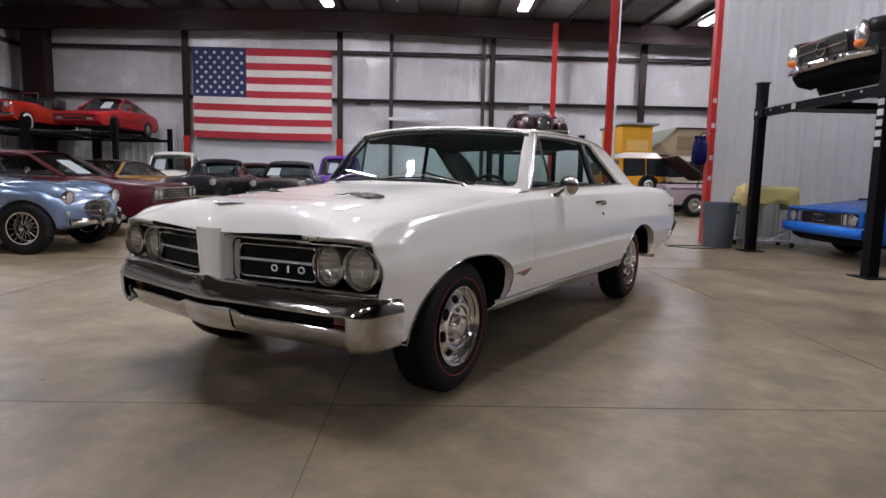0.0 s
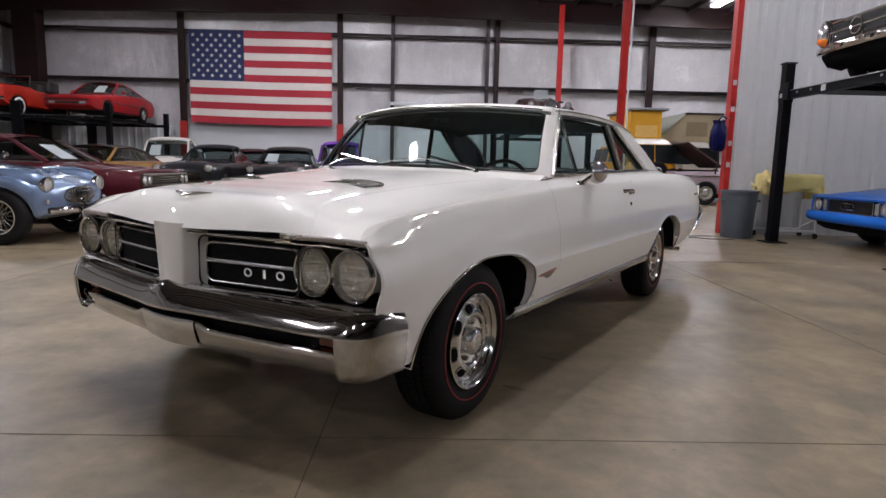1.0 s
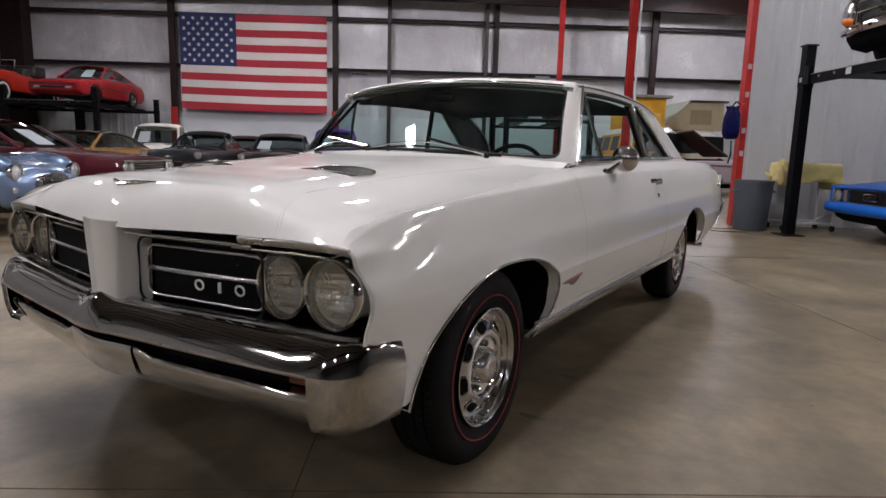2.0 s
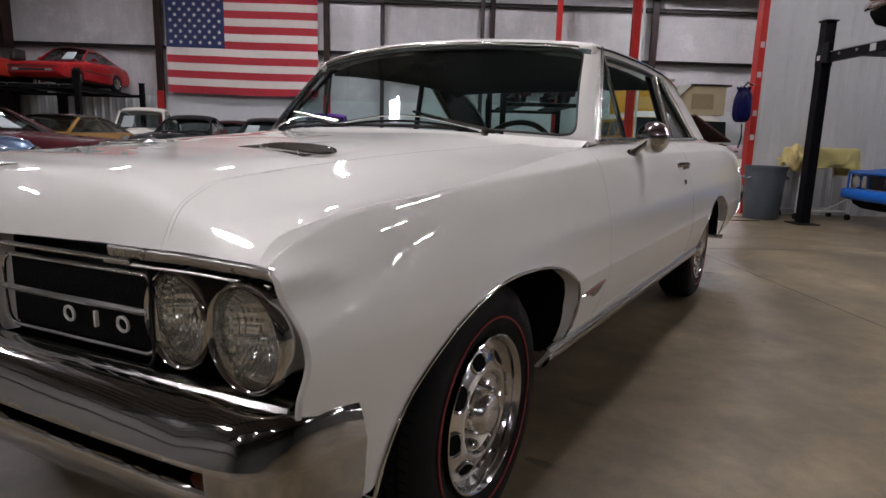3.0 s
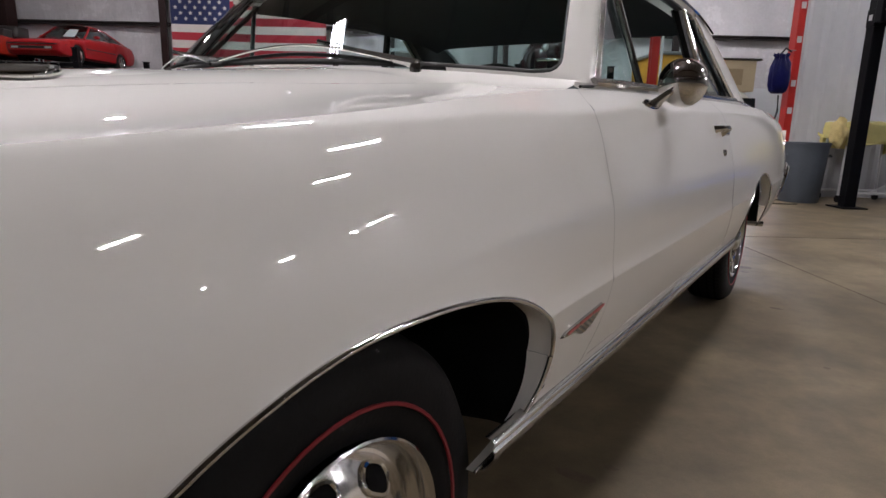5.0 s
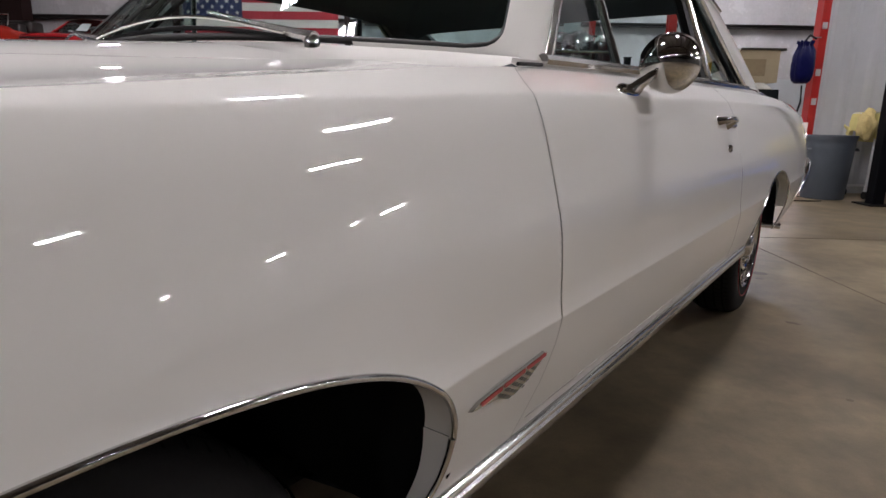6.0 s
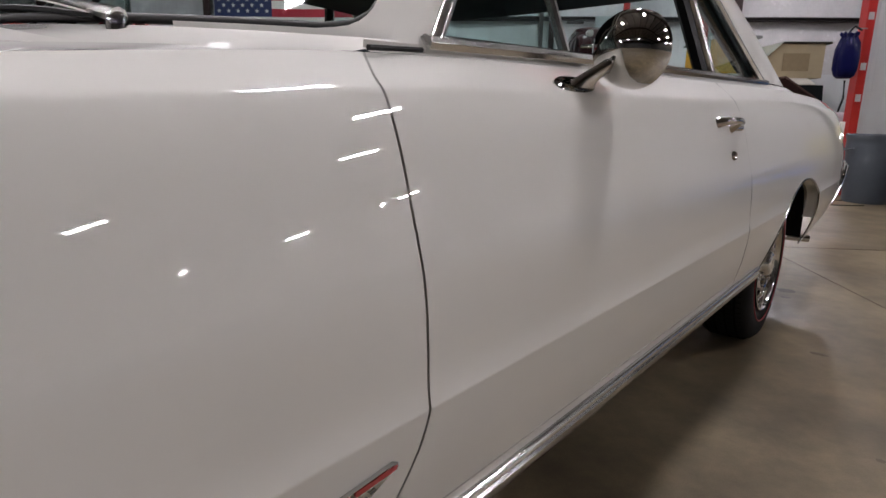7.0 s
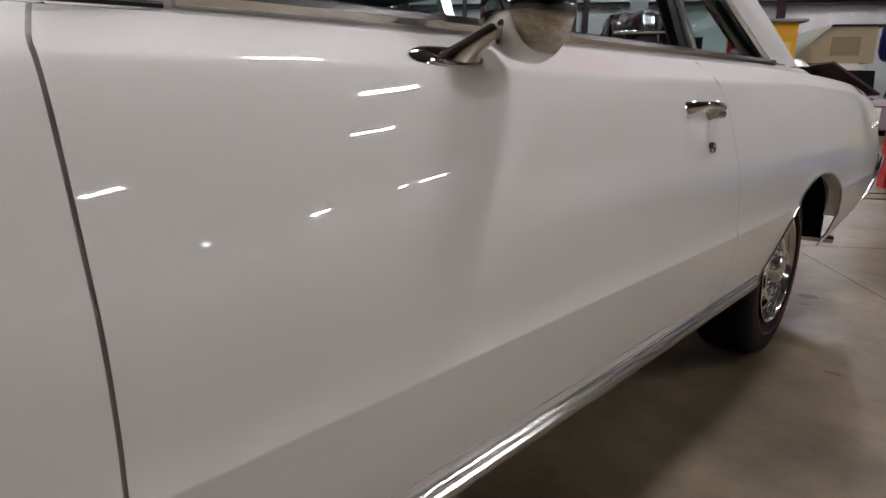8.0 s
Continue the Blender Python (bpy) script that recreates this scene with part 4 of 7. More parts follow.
    part("pillar_lining", sheet([[(x - side * 0.03, y - (0.0 if n else -0.004), z - 0.012) for n, (x, y, z) in enumerate(r)] for r in rows]), HEADLINER, coupe, smooth=60)
    part("quarter_window_trim", tube([g(lerp(2.68, 2.16, t ** 0.92), lerp(0.998, 1.290, t), 0.004) for t in steps(0, 1, 16)], 0.013, 8), CHROME_SOFT, coupe)
    rows = []
    for t in steps(0, 1, 10):
        zb = lerp(0.998, 1.290, t)
        yf = lerp(2.68, 2.16, t ** 0.92)
        rows.append([g(yf, zb, -0.002), g(yf - 0.03, zb, -0.05)])
    part("rear_pillar_lining", sheet(rows), BLACK_TRIM, coupe)
    # glass: vent, door, quarter
    vent_y = lambda t: lerp(1.240, 1.195, t)
    div_y = lambda t: lerp(2.10, 2.03, t)
    front = lambda t: a_back(t)[1]
    ztop = 1.298
    def pane(name, ya, yb, label):
        rows = [[g(lerp(ya(t), yb(t), f), lerp(belt(1.5) - 0.01, ztop, t), -0.012) for f in steps(0, 1, 6)] for t in steps(0, 1, 6)]
        o = part(name, sheet(rows), GLASS, coupe, label, smooth=80)
        o.visible_shadow = False
    pane("vent_window", front, vent_y, "small front vent window")
    pane("quarter_window", div_y, lambda t: lerp(2.68, 2.16, t ** 0.92), "fixed quarter window")
    part("vent_bar", tube([g(vent_y(t), lerp(belt(1.2), 1.300, t), 0.0) for t in (0, 0.5, 1)], 0.0095, 8), CHROME_SOFT, coupe, "bright vent window bar")
    part("quarter_bar", tube([g(div_y(t), lerp(belt(2.2), 1.298, t), 0.0) for t in (0, 0.5, 1)], 0.012, 8), CHROME_SOFT, coupe, "bright quarter window bar")
    part("glass_channel", tube([g(div_y(t) - 0.03, lerp(belt(2.2), 1.298, t), -0.02) for t in (0, 0.5, 1)], 0.018, 6), BLACK_TRIM, coupe)
    part("vent_seal", tube([g(front(t) + 0.022, lerp(0.955, 1.29, t), -0.006) for t in (0, 0.5, 1)] , 0.009, 6), BLACK_TRIM, coupe)
    part("top_seal", tube([g(y, rail(y) - 0.046, -0.010) for y in steps(1.2, 2.12, 14)], 0.012, 6), BLACK_TRIM, coupe)
    # inner door skins
    part("door_lining", box((side * 0.78 - 0.02, 0.80, 0.30), (side * 0.78 + 0.02, 2.70, 0.955), 0.01), CABIN, coupe, "dark teal vinyl door lining")
    # door handle with push button, lock, mirror
    x0 = side_x(1.92, 0.862)
    handle = part("door_handle", tube([(side * (x0 - 0.004), 1.865, 0.858), (side * (x0 + 0.016), 1.875, 0.862), (side * (x0 + 0.030), 1.910, 0.866), (side * (x0 + 0.032), 1.950, 0.866), (side * (x0 + 0.028), 1.985, 0.862), (side * (x0 + 0.026), 2.010, 0.860)], [0.014, 0.011, 0.008, 0.008, 0.010, 0.007], 8, flat=0.7), CHROME, coupe, "chrome pull handle", smooth=60)
    part("button", tube([(side * (x0 + 0.012), 1.982, 0.846), (side * (x0 + 0.014), 2.035, 0.846)], 0.0095, 10), CHROME, handle)
    part("handle_foot", tube([(side * (x0 - 0.006), 1.980, 0.845), (side * (x0 + 0.026), 1.975, 0.862)], [0.020, 0.010], 10), CHROME, handle)
    x1 = side_x(1.965, 0.775)
    part("lock", shift(lathe([(0.0, 0.0), (0.006, 0.006), (0.008, 0.010), (0.004, 0.0125), (-0.004, 0.0125)], "x", 20), Matrix.Translation((side * x1, 1.965, 0.775)) @ Matrix.Diagonal((side, 1, 1, 1))), CHROME, coupe, "round chrome door lock")
mx = side_x(1.17, 0.918)
def oval_loft(secs, n=20):
    """Ovals: middle, half length along the door, half width, lift of the width's direction."""
    rows = []
    for c, l, w, up in secs:
        d = Vector((math.cos(up), 0, math.sin(up)))
        rows.append([Vector(c) + Vector((0, 1, 0)) * l * math.cos(a) + d * w * math.sin(a) for a in [2 * math.pi * k / n for k in range(n)]])
    bm = bmesh.new()
    vs = add_grid(bm, rows, close_v=True)
    bm.faces.new(vs[0])
    bm.faces.new(list(reversed(vs[-1])))
    return bm


stem = part("mirror_stem", oval_loft([((mx + 0.002, 1.196, 0.920), 0.040, 0.016, -0.4), ((mx + 0.010, 1.205, 0.930), 0.030, 0.012, -0.4), ((mx + 0.024, 1.222, 0.945), 0.022, 0.010, -0.5), ((mx + 0.038, 1.240, 0.960), 0.018, 0.010, -0.6), ((mx + 0.046, 1.255, 0.972), 0.016, 0.010, -0.7)]), CHROME, coupe, "chrome mirror stem", smooth=60)
part("mirror_foot", oval_loft([((mx - 0.006, 1.180, 0.914), 0.068, 0.017, -1.0), ((mx + 0.001, 1.180, 0.919), 0.068, 0.017, -1.0), ((mx + 0.004, 1.184, 0.921), 0.060, 0.013, -1.0)]), CHROME, stem, "flat chrome mirror foot", smooth=35)
head = shift(lathe([(-0.048, 0.0), (-0.046, 0.016), (-0.038, 0.034), (-0.022, 0.051), (0.0, 0.061), (0.020, 0.064), (0.030, 0.0645), (0.032, 0.061)], "y", 36), Matrix.Translation((mx + 0.045, 1.265, 0.980)) @ Euler((0, 0, radians(-8))).to_matrix().to_4x4())
part("mirror_head", head, CHROME, stem, "round chrome bullet mirror", smooth=50)

# front: grille, nose divider, lamps
def grille_rows(x0, x1, z0, z1, back, n=16):
    return [[(x, nose_y(x) + back, z) for z in steps(z0, z1, 4)] for x in steps(x0, x1, n)]


for side in (1, -1):
    s = side
    flip = lambda rows: [[(s * x, y, z) for x, y, z in r] for r in rows]
    part("grille_back", sheet(flip(grille_rows(0.06, 0.835, 0.520, 0.735, 0.165))), BLACK_TRIM, coupe, "black grille opening", smooth=60)
    def frame_loop(x0, x1, z0, z1, back, r=0.03):
        pts = []
        for cx, cz, a0 in ((x1 - r, z1 - r, 0), (x0 + r, z1 - r, 90), (x0 + r, z0 + r, 180), (x1 - r, z0 + r, 270)):
            for k in range(5):
                a = radians(a0 + 22.5 * k)
                x = cx + r * math.cos(a)
                pts.append((s * x, nose_y(x) + back, cz + r * math.sin(a)))
        return pts + [pts[0]]
    part("grille_frame", tube(frame_loop(0.150, 0.572, 0.560, 0.705, 0.050), 0.0045, 6, False), CHROME_SOFT, coupe, "thin bright grille frame")
    part("grille_panel", sheet(flip(grille_rows(0.155, 0.552, 0.562, 0.703, 0.062))), mat("grille_mesh", (0.005, 0.005, 0.005), 0.8, ior=1.2, bump=0.5, bump_scale=220), coupe, "black grille mesh", smooth=60)
    part("grille_bar", tube([(s * x, nose_y(x) + 0.048, 0.638) for x in steps(0.152, 0.553, 12)], 0.0075, 6), CHROME_SOFT, coupe, "bright centre bar")
    part("grille_top_trim", tube([(s * x, nose_y(x) + 0.012, 0.738) for x in steps(0.10, 0.57, 12)], 0.0045, 6), CHROME_SOFT, coupe)
    part("grille_opening_trim", tube(frame_loop(0.122, 0.575, 0.540, 0.726, 0.040), 0.004, 6, False), BLACK_TRIM, coupe)
    part("grille_sill", tube([(s * x, nose_y(x) + 0.022, 0.536) for x in steps(0.10, 0.88, 20)], 0.012, 8, flat=1.8), CHROME_SOFT, coupe, "bright sill under the grille")
    brow = lambda x: top_z(x, nose_y(x)) - roll(x, 0)
    part("brow_moulding", sheet([[(s * x, nose_y(x) + d, brow(x) + z) for d, z in ((0.006, 0.0), (-0.002, -0.002), (-0.004, -0.006), (-0.002, -0.018), (0.002, -0.0205), (0.05, -0.024))] for x in steps(0.54, 0.868, 16)]), SATIN, coupe, "bright brow above the lamps", smooth=50)
    part("brow_underline", tube([(s * x, nose_y(x) + 0.018, brow(x) - 0.036) for x in steps(0.50, 0.846, 10)], 0.0028, 6), SATIN, coupe)
    # black sheet that stands in for the shade under the hood lip
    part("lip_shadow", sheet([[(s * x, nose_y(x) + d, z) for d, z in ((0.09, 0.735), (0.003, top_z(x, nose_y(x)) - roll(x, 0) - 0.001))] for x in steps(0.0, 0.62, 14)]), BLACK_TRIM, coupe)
    for x, yy, zl in ((0.809, -0.603, 0.642), (0.632, -0.599, 0.638)):
        lamp = part("headlamp", shift(lathe([(0.062, 0.0940), (0.030, 0.0915), (-0.004, 0.0890), (-0.018, 0.0890), (-0.026, 0.0872), (-0.030, 0.0825), (-0.027, 0.0780), (-0.018, 0.0760), (0.012, 0.0745)], "y", 56), Matrix.Translation((s * x, yy, zl))), CHROME, coupe, "round sealed-beam headlamp in a chrome bezel", smooth=45)
        part("reflector", shift(lathe([(-0.004, 0.0760), (0.006, 0.0725), (0.018, 0.064), (0.030, 0.050), (0.040, 0.034), (0.046, 0.017), (0.048, 0.0)], "y", 40), Matrix.Translation((s * x, yy, zl))), LAMP_BOWL, lamp, smooth=60)
        part("bulb_shield", shift(lathe([(0.014, 0.0), (0.016, 0.010), (0.026, 0.012), (0.046, 0.010)], "y", 16), Matrix.Translation((s * x, yy, zl + 0.004))), CHROME_SOFT, lamp, smooth=60)
        flutes = bmesh.new()
        for k in range(-8, 9):
            fx = k * 0.0085
            h = math.sqrt(max(0.0, 0.072 ** 2 - fx * fx))
            add_tube(flutes, [(s * x + fx, yy - 0.004 - 0.016 * (1 - (fx * fx + z * z) / 0.0052), zl + z) for z in steps(-h, h * 0.25, 7)], 0.0016, 4, False)
        tagged(part("flutes", flutes, LENS, lamp, "moulded lens flutes"), kind="stuff")
        part("lens", shift(lathe([(-0.006, 0.0765), (-0.015, 0.060), (-0.021, 0.035), (-0.023, 0.0)], "y", 36), Matrix.Translation((s * x, yy, zl))), LENS, lamp, "fluted clear lens", smooth=60)
    edge_y = lambda z: curve((0.515, 0.53, 0.56, 0.58, 0.60, 0.62, 0.65, 0.68, 0.71, 0.74, 0.76, 0.8), (-0.54, -0.604, -0.606, -0.602, -0.598, -0.596, -0.597, -0.603, -0.610, -0.617, -0.622, -0.635), z)
    part("fender_return", sheet([[(s * (side_x(edge_y(z), z) - d), edge_y(z) + e, z) for d, e in ((0.0, 0.0), (0.004, -0.005), (0.010, -0.004), (0.014, 0.03))] for z in steps(0.530, 0.752, 24)]), PAINT_WHITE, coupe, smooth=60)
# three bright emblem pieces on the grille
for k, (x, hollow) in enumerate(((0.347, True), (0.420, False), (0.490, True))):
    y = nose_y(x) + 0.052
    bm = bmesh.new()
    if hollow:
        pts = [(x + 0.0175 * math.cos(a), y - 0.004, 0.607 + 0.0130 * math.sin(a)) for a in steps(0, 2 * math.pi, 21)]
        add_tube(bm, pts, 0.0032, 6, False)
    else:
        add_box(bm, (x - 0.0035, y - 0.007, 0.592), (x + 0.0035, y, 0.622), 0.001)
    part("emblem_piece", bm, PAINT_WHITE, coupe, "small pale metal emblem piece", smooth=50)
# nose divider
rows = []
for z in steps(0.525, 0.768, 8):
    w = lerp(0.066, 0.080, (z - 0.525) / 0.243)
    yb = -0.752 + 0.03 * (0.768 - z)
    rows.append([(-w - 0.024, -0.64, z), (-w - 0.010, yb + 0.022, z), (-w, yb + 0.008, z), (0, yb, z), (w, yb + 0.008, z), (w + 0.010, yb + 0.022, z), (w + 0.024, -0.64, z)])
part("nose_divider", sheet(rows), PAINT_WHITE, coupe, "white upright nose panel between the grilles", smooth=50)


# front bumper
def bump_path(t):
    """Plan of the bumper's face from the middle (0) round to the wheel (1)."""
    pts = [(0.0, -0.805), (0.05, -0.803), (0.13, -0.790), (0.45, -0.752), (0.76, -0.712), (0.845, -0.692), (0.890, -0.660), (0.915, -0.61), (0.926, -0.55), (0.932, -0.485)]
    ds = [0.0]
    for a, b in zip(pts, pts[1:]):
        ds.append(ds[-1] + math.dist(a, b))
    L = t * ds[-1]
    return curve(ds, [p[0] for p in pts], L), curve(ds, [p[1] for p in pts], L)


def bump_loft(profile, t0, t1, n):
    """profile: pairs (set back, height) or a function of t that gives them."""
    rows = []
    for side in (-1, 1):
        half = []
        for t in steps(t0, t1, n):
            x, y = bump_path(t)
            xa, ya = bump_path(max(0.0, t - 0.01))
            xb, yb = bump_path(min(1.0, t + 0.01))
            d = Vector((xb - xa, yb - ya)).normalized()
            nx, ny = -d.y, d.x
            if t == 0:
                nx, ny = 0.0, 1.0
            half.append([(side * (x + nx * b), y + ny * b, z) for b, z in profile(t)])
        rows.append(half)
    return rows


def bump_part(name, profile, t0, t1, n, material, label):
    a, b = bump_loft(profile, t0, t1, n)
    if t0 == 0:
        bm = sheet(list(reversed(a)) + b[1:])
    else:
        bm = sheet(a)
        add_grid(bm, b)
    return part(name, bm, material, coupe, label, smooth=45)


def ridge(t):
    """The sloping upper face, down to its lower ridge."""
    peak = 0.016 * max(0.0, 1 - t / 0.07)
    k = min(1.0, max(0.0, (t - 0.70) / 0.18))
    e = max(0.0, (t - 0.88) / 0.12) ** 2
    pts = [(0.10, 0.528 + peak), (0.082, 0.538 + peak), (0.066, 0.540 + peak - 0.003 * k), (0.050, 0.534 + peak), (0.034, 0.519 + peak * 0.9), (0.020, 0.500 + peak * 0.7), (0.010, 0.482 + peak * 0.4), (0.003, 0.467 + peak * 0.2), (0.0, 0.460)]
    return [(b * (1 - 0.62 * k), z - 0.020 * e * (z - 0.46) / 0.08) for b, z in pts]


def top_bar(t):
    return ridge(t) + [(0.002, 0.455), (0.008, 0.451), (0.018, 0.449), (0.034, 0.449), (0.08, 0.452)]


def wing(t):
    return ridge(t) + [(0.000, 0.452), (0.0015, 0.43), (0.004, 0.395), (0.006, 0.372), (0.009, 0.360), (0.011, 0.350), (0.020, 0.320), (0.05, 0.302)]


def low_bar(t):
    mid = max(0.0, min(1.0, (0.22 - t) / 0.05))
    z0 = lerp(0.399, 0.418, mid)
    return [(0.09, z0 + 0.001), (0.048, z0 + 0.002), (0.036, z0), (0.031, z0 - 0.007), (0.033, z0 - 0.024), (0.048, 0.340), (0.066, 0.312), (0.10, 0.296)]


bump_part("front_bumper", top_bar, 0.0, 0.742, 50, BUMPER_CHROME, "chrome front bumper bar with a raised middle")
bump_part("lower_bumper_bar", low_bar, 0.0, 0.742, 40, BUMPER_CHROME, "bright lower bumper bar")
bump_part("bumper_slot", lambda t: [(0.078, 0.460), (0.082, 0.385)], 0.0, 0.76, 30, BLACK_MATT, "dark slot in the bumper")
for half in bump_loft(wing, 0.742, 1.0, 26):
    part("bumper_wing", sheet(half), BUMPER_CHROME, coupe, "chrome wraparound bumper end", smooth=45)
bump_part("plate_mount", lambda t: [(0.050, 0.422), (0.030, 0.420), (0.026, 0.412), (0.032, 0.375), (0.045, 0.332), (0.058, 0.310)], 0.0, 0.155, 8, CHROME_SOFT, "plain bright plate mount")
for side in (1, -1):
    a = bump_loft(lambda t: [(0.074, 0.446), (0.062, 0.440), (0.062, 0.412), (0.074, 0.404)], 0.655, 0.735, 8)[1 if side == 1 else 0]
    part("turn_signal", sheet(a), AMBER_SHADED, coupe, "amber turn signal lens")
part("front_valance", box((-0.76, -0.60, 0.34), (0.76, -0.48, 0.46), 0.01), BLACK_MATT, coupe)

SCOOP_MESH = mat("scoop_mesh", (0.16, 0.16, 0.155), 0.45, metal=0.5, bump=1.0, bump_scale=260)
# hood scoops: raised forms with a mesh mouth and a bright rim
for side in (1, -1):
    cx, cy = side * 0.385, -0.055
    def sc(u, v, h):
        x, y = cx + u, cy + v
        return (x, y, top_z(x, y) + h)
    rows = []
    for u in steps(-0.125, 0.125, 17):
        e = 1 - (abs(u) / 0.125) ** 3
        rows.append([sc(u, v, 0.005 * e * curve((-0.09, -0.06, 0.02, 0.30), (0.0, 1.0, 0.9, 0.0), v) - 0.002) for v in (-0.09, -0.08, -0.07, -0.06, -0.03, 0.02, 0.08, 0.15, 0.22, 0.30)])
    part("hood_scoop", sheet(rows), PAINT_WHITE, coupe, "raised hood scoop", smooth=60)
    pts = []
    for k in range(37):
        a = 2 * math.pi * k / 36
        u = 0.112 * math.copysign(abs(math.cos(a)) ** 0.6, math.cos(a))
        v = -0.052 + 0.050 * math.copysign(abs(math.sin(a)) ** 0.8, math.sin(a))
        pts.append(sc(u, v, 0.0060))
    part("scoop_rim", tube(pts, 0.005, 6, False), CHROME, coupe, "bright scoop rim", smooth=60)
    bm = bmesh.new()
    c = bm.verts.new(sc(0, -0.052, 0.0055))
    ring = [bm.verts.new(p) for p in pts[:-1]]
    for k in range(36):
        bm.faces.new((c, ring[k], ring[(k + 1) % 36]))
    part("scoop_grille", bm, SCOOP_MESH, coupe, "dark scoop mesh", smooth=None)
    for k in range(11):
        v = -0.052 + lerp(-0.044, 0.044, k / 10)
        hu = 0.108 * (1 - (abs(v + 0.052) / 0.050) ** 2.5) ** 0.6
        part("scoop_slat", tube([sc(-hu, v, 0.0066), sc(0, v, 0.0066), sc(hu, v, 0.0066)], 0.0018, 4, False), CHROME_SOFT, coupe)
    rows = []
    for t in steps(0, 1, 13):
        front_ = (side * lerp(-0.205, 0.085, t), lerp(-0.072, -0.116, min(1.0, t * 1.15)))
        back_ = (side * lerp(-0.110, 0.112, t), lerp(-0.050, -0.062, t) - 0.036 * math.sin(math.pi * t) ** 0.6)
        rows.append([sc(*front_, 0.0008), sc(lerp(front_[0], back_[0], 0.5), lerp(front_[1], back_[1], 0.5), 0.0052), sc(*back_, 0.0078)])
    part("scoop_lip", sheet(rows), CHROME_SOFT, coupe, "bright wedge before the scoop mouth", smooth=50)
# hood emblem and windscreen wipers
emb = bmesh.new()
for side in (1, -1):
    add_tube(emb, [(side * u, y, top_z(u, y) + h) for u, y, h in ((0.0, -0.672, 0.008), (0.05, -0.655, 0.008), (0.115, -0.625, 0.004))], [0.0075, 0.008, 0.003], 8)
part("hood_emblem", emb, CHROME_SOFT, coupe, "slim chrome hood emblem")
for pivot, knee, f1, f2 in (((0.515, 0.635, 0.978), (0.20, 0.657, 1.047), 0.56, -0.05), ((-0.112, 0.588, 1.003), (-0.42, 0.655, 1.050), -0.12, -0.66)):
    pv, kn = Vector(pivot), Vector(knee)
    mid = pv.lerp(kn, 0.5) + Vector((0, -0.004, 0.004))
    arm = part("wiper", tube([tuple(pv + Vector((0.006, 0, 0.006))), tuple(pv.lerp(kn, 0.12) + Vector((0, -0.002, 0.006))), tuple(mid), tuple(kn + Vector((0, -0.006, 0.004)))], [0.011, 0.0095, 0.0070, 0.0050], 8), CHROME_SOFT, coupe, "bright wiper arm")
    part("wiper_boss", shift(lathe([(-0.030, 0.013), (-0.006, 0.0135), (0.005, 0.013), (0.011, 0.008), (0.013, 0.0)], "z", 18), Matrix.Translation(pivot)), CHROME, arm, smooth=50)
    span = [(lerp(f1, f2, t), t) for t in steps(0, 1, 12)]
    part("blade", tube([tuple(Vector(ws_point(f, 0.030 + 0.055 * math.sin(math.pi * t))) + Vector((0, -0.017, 0.008 + 0.010 * math.sin(math.pi * t)))) for f, t in span], 0.0032, 6), CHROME_SOFT, arm, "bright wiper blade holder")
    part("rubber", tube([tuple(Vector(ws_point(f, 0.028 + 0.045 * math.sin(math.pi * t))) + Vector((0, -0.008, 0.003))) for f, t in span], 0.0048, 5), BLACK_TRIM, arm)
# side badge
def badge(side):
    def at(y, z, d):
        return (side * (side_x(y, z) + d), y, z)
    rim = [(0.482, 0.500), (0.500, 0.5075), (0.680, 0.5195), (0.690, 0.514), (0.676, 0.508), (0.640, 0.490), (0.600, 0.478), (0.575, 0.480), (0.545, 0.493), (0.500, 0.497)]
    b = part("fender_badge", sheet([[at(y, z, 0.001), at(lerp(y, 0.59, 0.04), lerp(z, 0.503, 0.08), 0.006)] for y, z in rim + rim[:1]]), CHROME, coupe, "long slanted chrome and red fender badge")
    bm = bmesh.new()
    bm.faces.new([bm.verts.new(at(lerp(y, 0.59, 0.04), lerp(z, 0.503, 0.08), 0.006)) for y, z in rim])
    part("badge_face", bm, CHROME_SOFT, b)
    for y0, y1 in ((0.505, 0.556), (0.563, 0.618), (0.625, 0.682)):
        part("enamel", sheet([[at(y, z0 + (y - 0.5) * 0.068, 0.0075) for z0 in (0.4995, 0.5060)] for y in (y0, y1)]), RED_ENAMEL, b, "red enamel band")
    for r in range(4):
        for c in range(6 - r):
            y, z = 0.548 + c * 0.019 + r * 0.009, 0.4975 - r * 0.0046 + c * 0.0012
            part("chequer", sheet([[at(y, z, 0.0075), at(y + 0.003, z - 0.003, 0.0075)], [at(y + 0.009, z + 0.001, 0.0075), at(y + 0.012, z - 0.002, 0.0075)]]), CHEQUER, b)
    script = bmesh.new()
    for k in range(5):
        add_tube(script, [at(4.04 + k * 0.046, 0.770, 0.003), at(4.058 + k * 0.046, 0.790, 0.005), at(4.078 + k * 0.046, 0.776, 0.003)], 0.0045, 6)
    part("quarter_script", script, CHROME_SOFT, coupe, "small chrome quarter emblem")
for side in (1, -1):
    badge(side)
part("exhaust_tip", tube([(0.76, 3.60, 0.30), (0.915, 3.65, 0.296)], 0.018, 12), CHROME, coupe, "chrome exhaust tip")


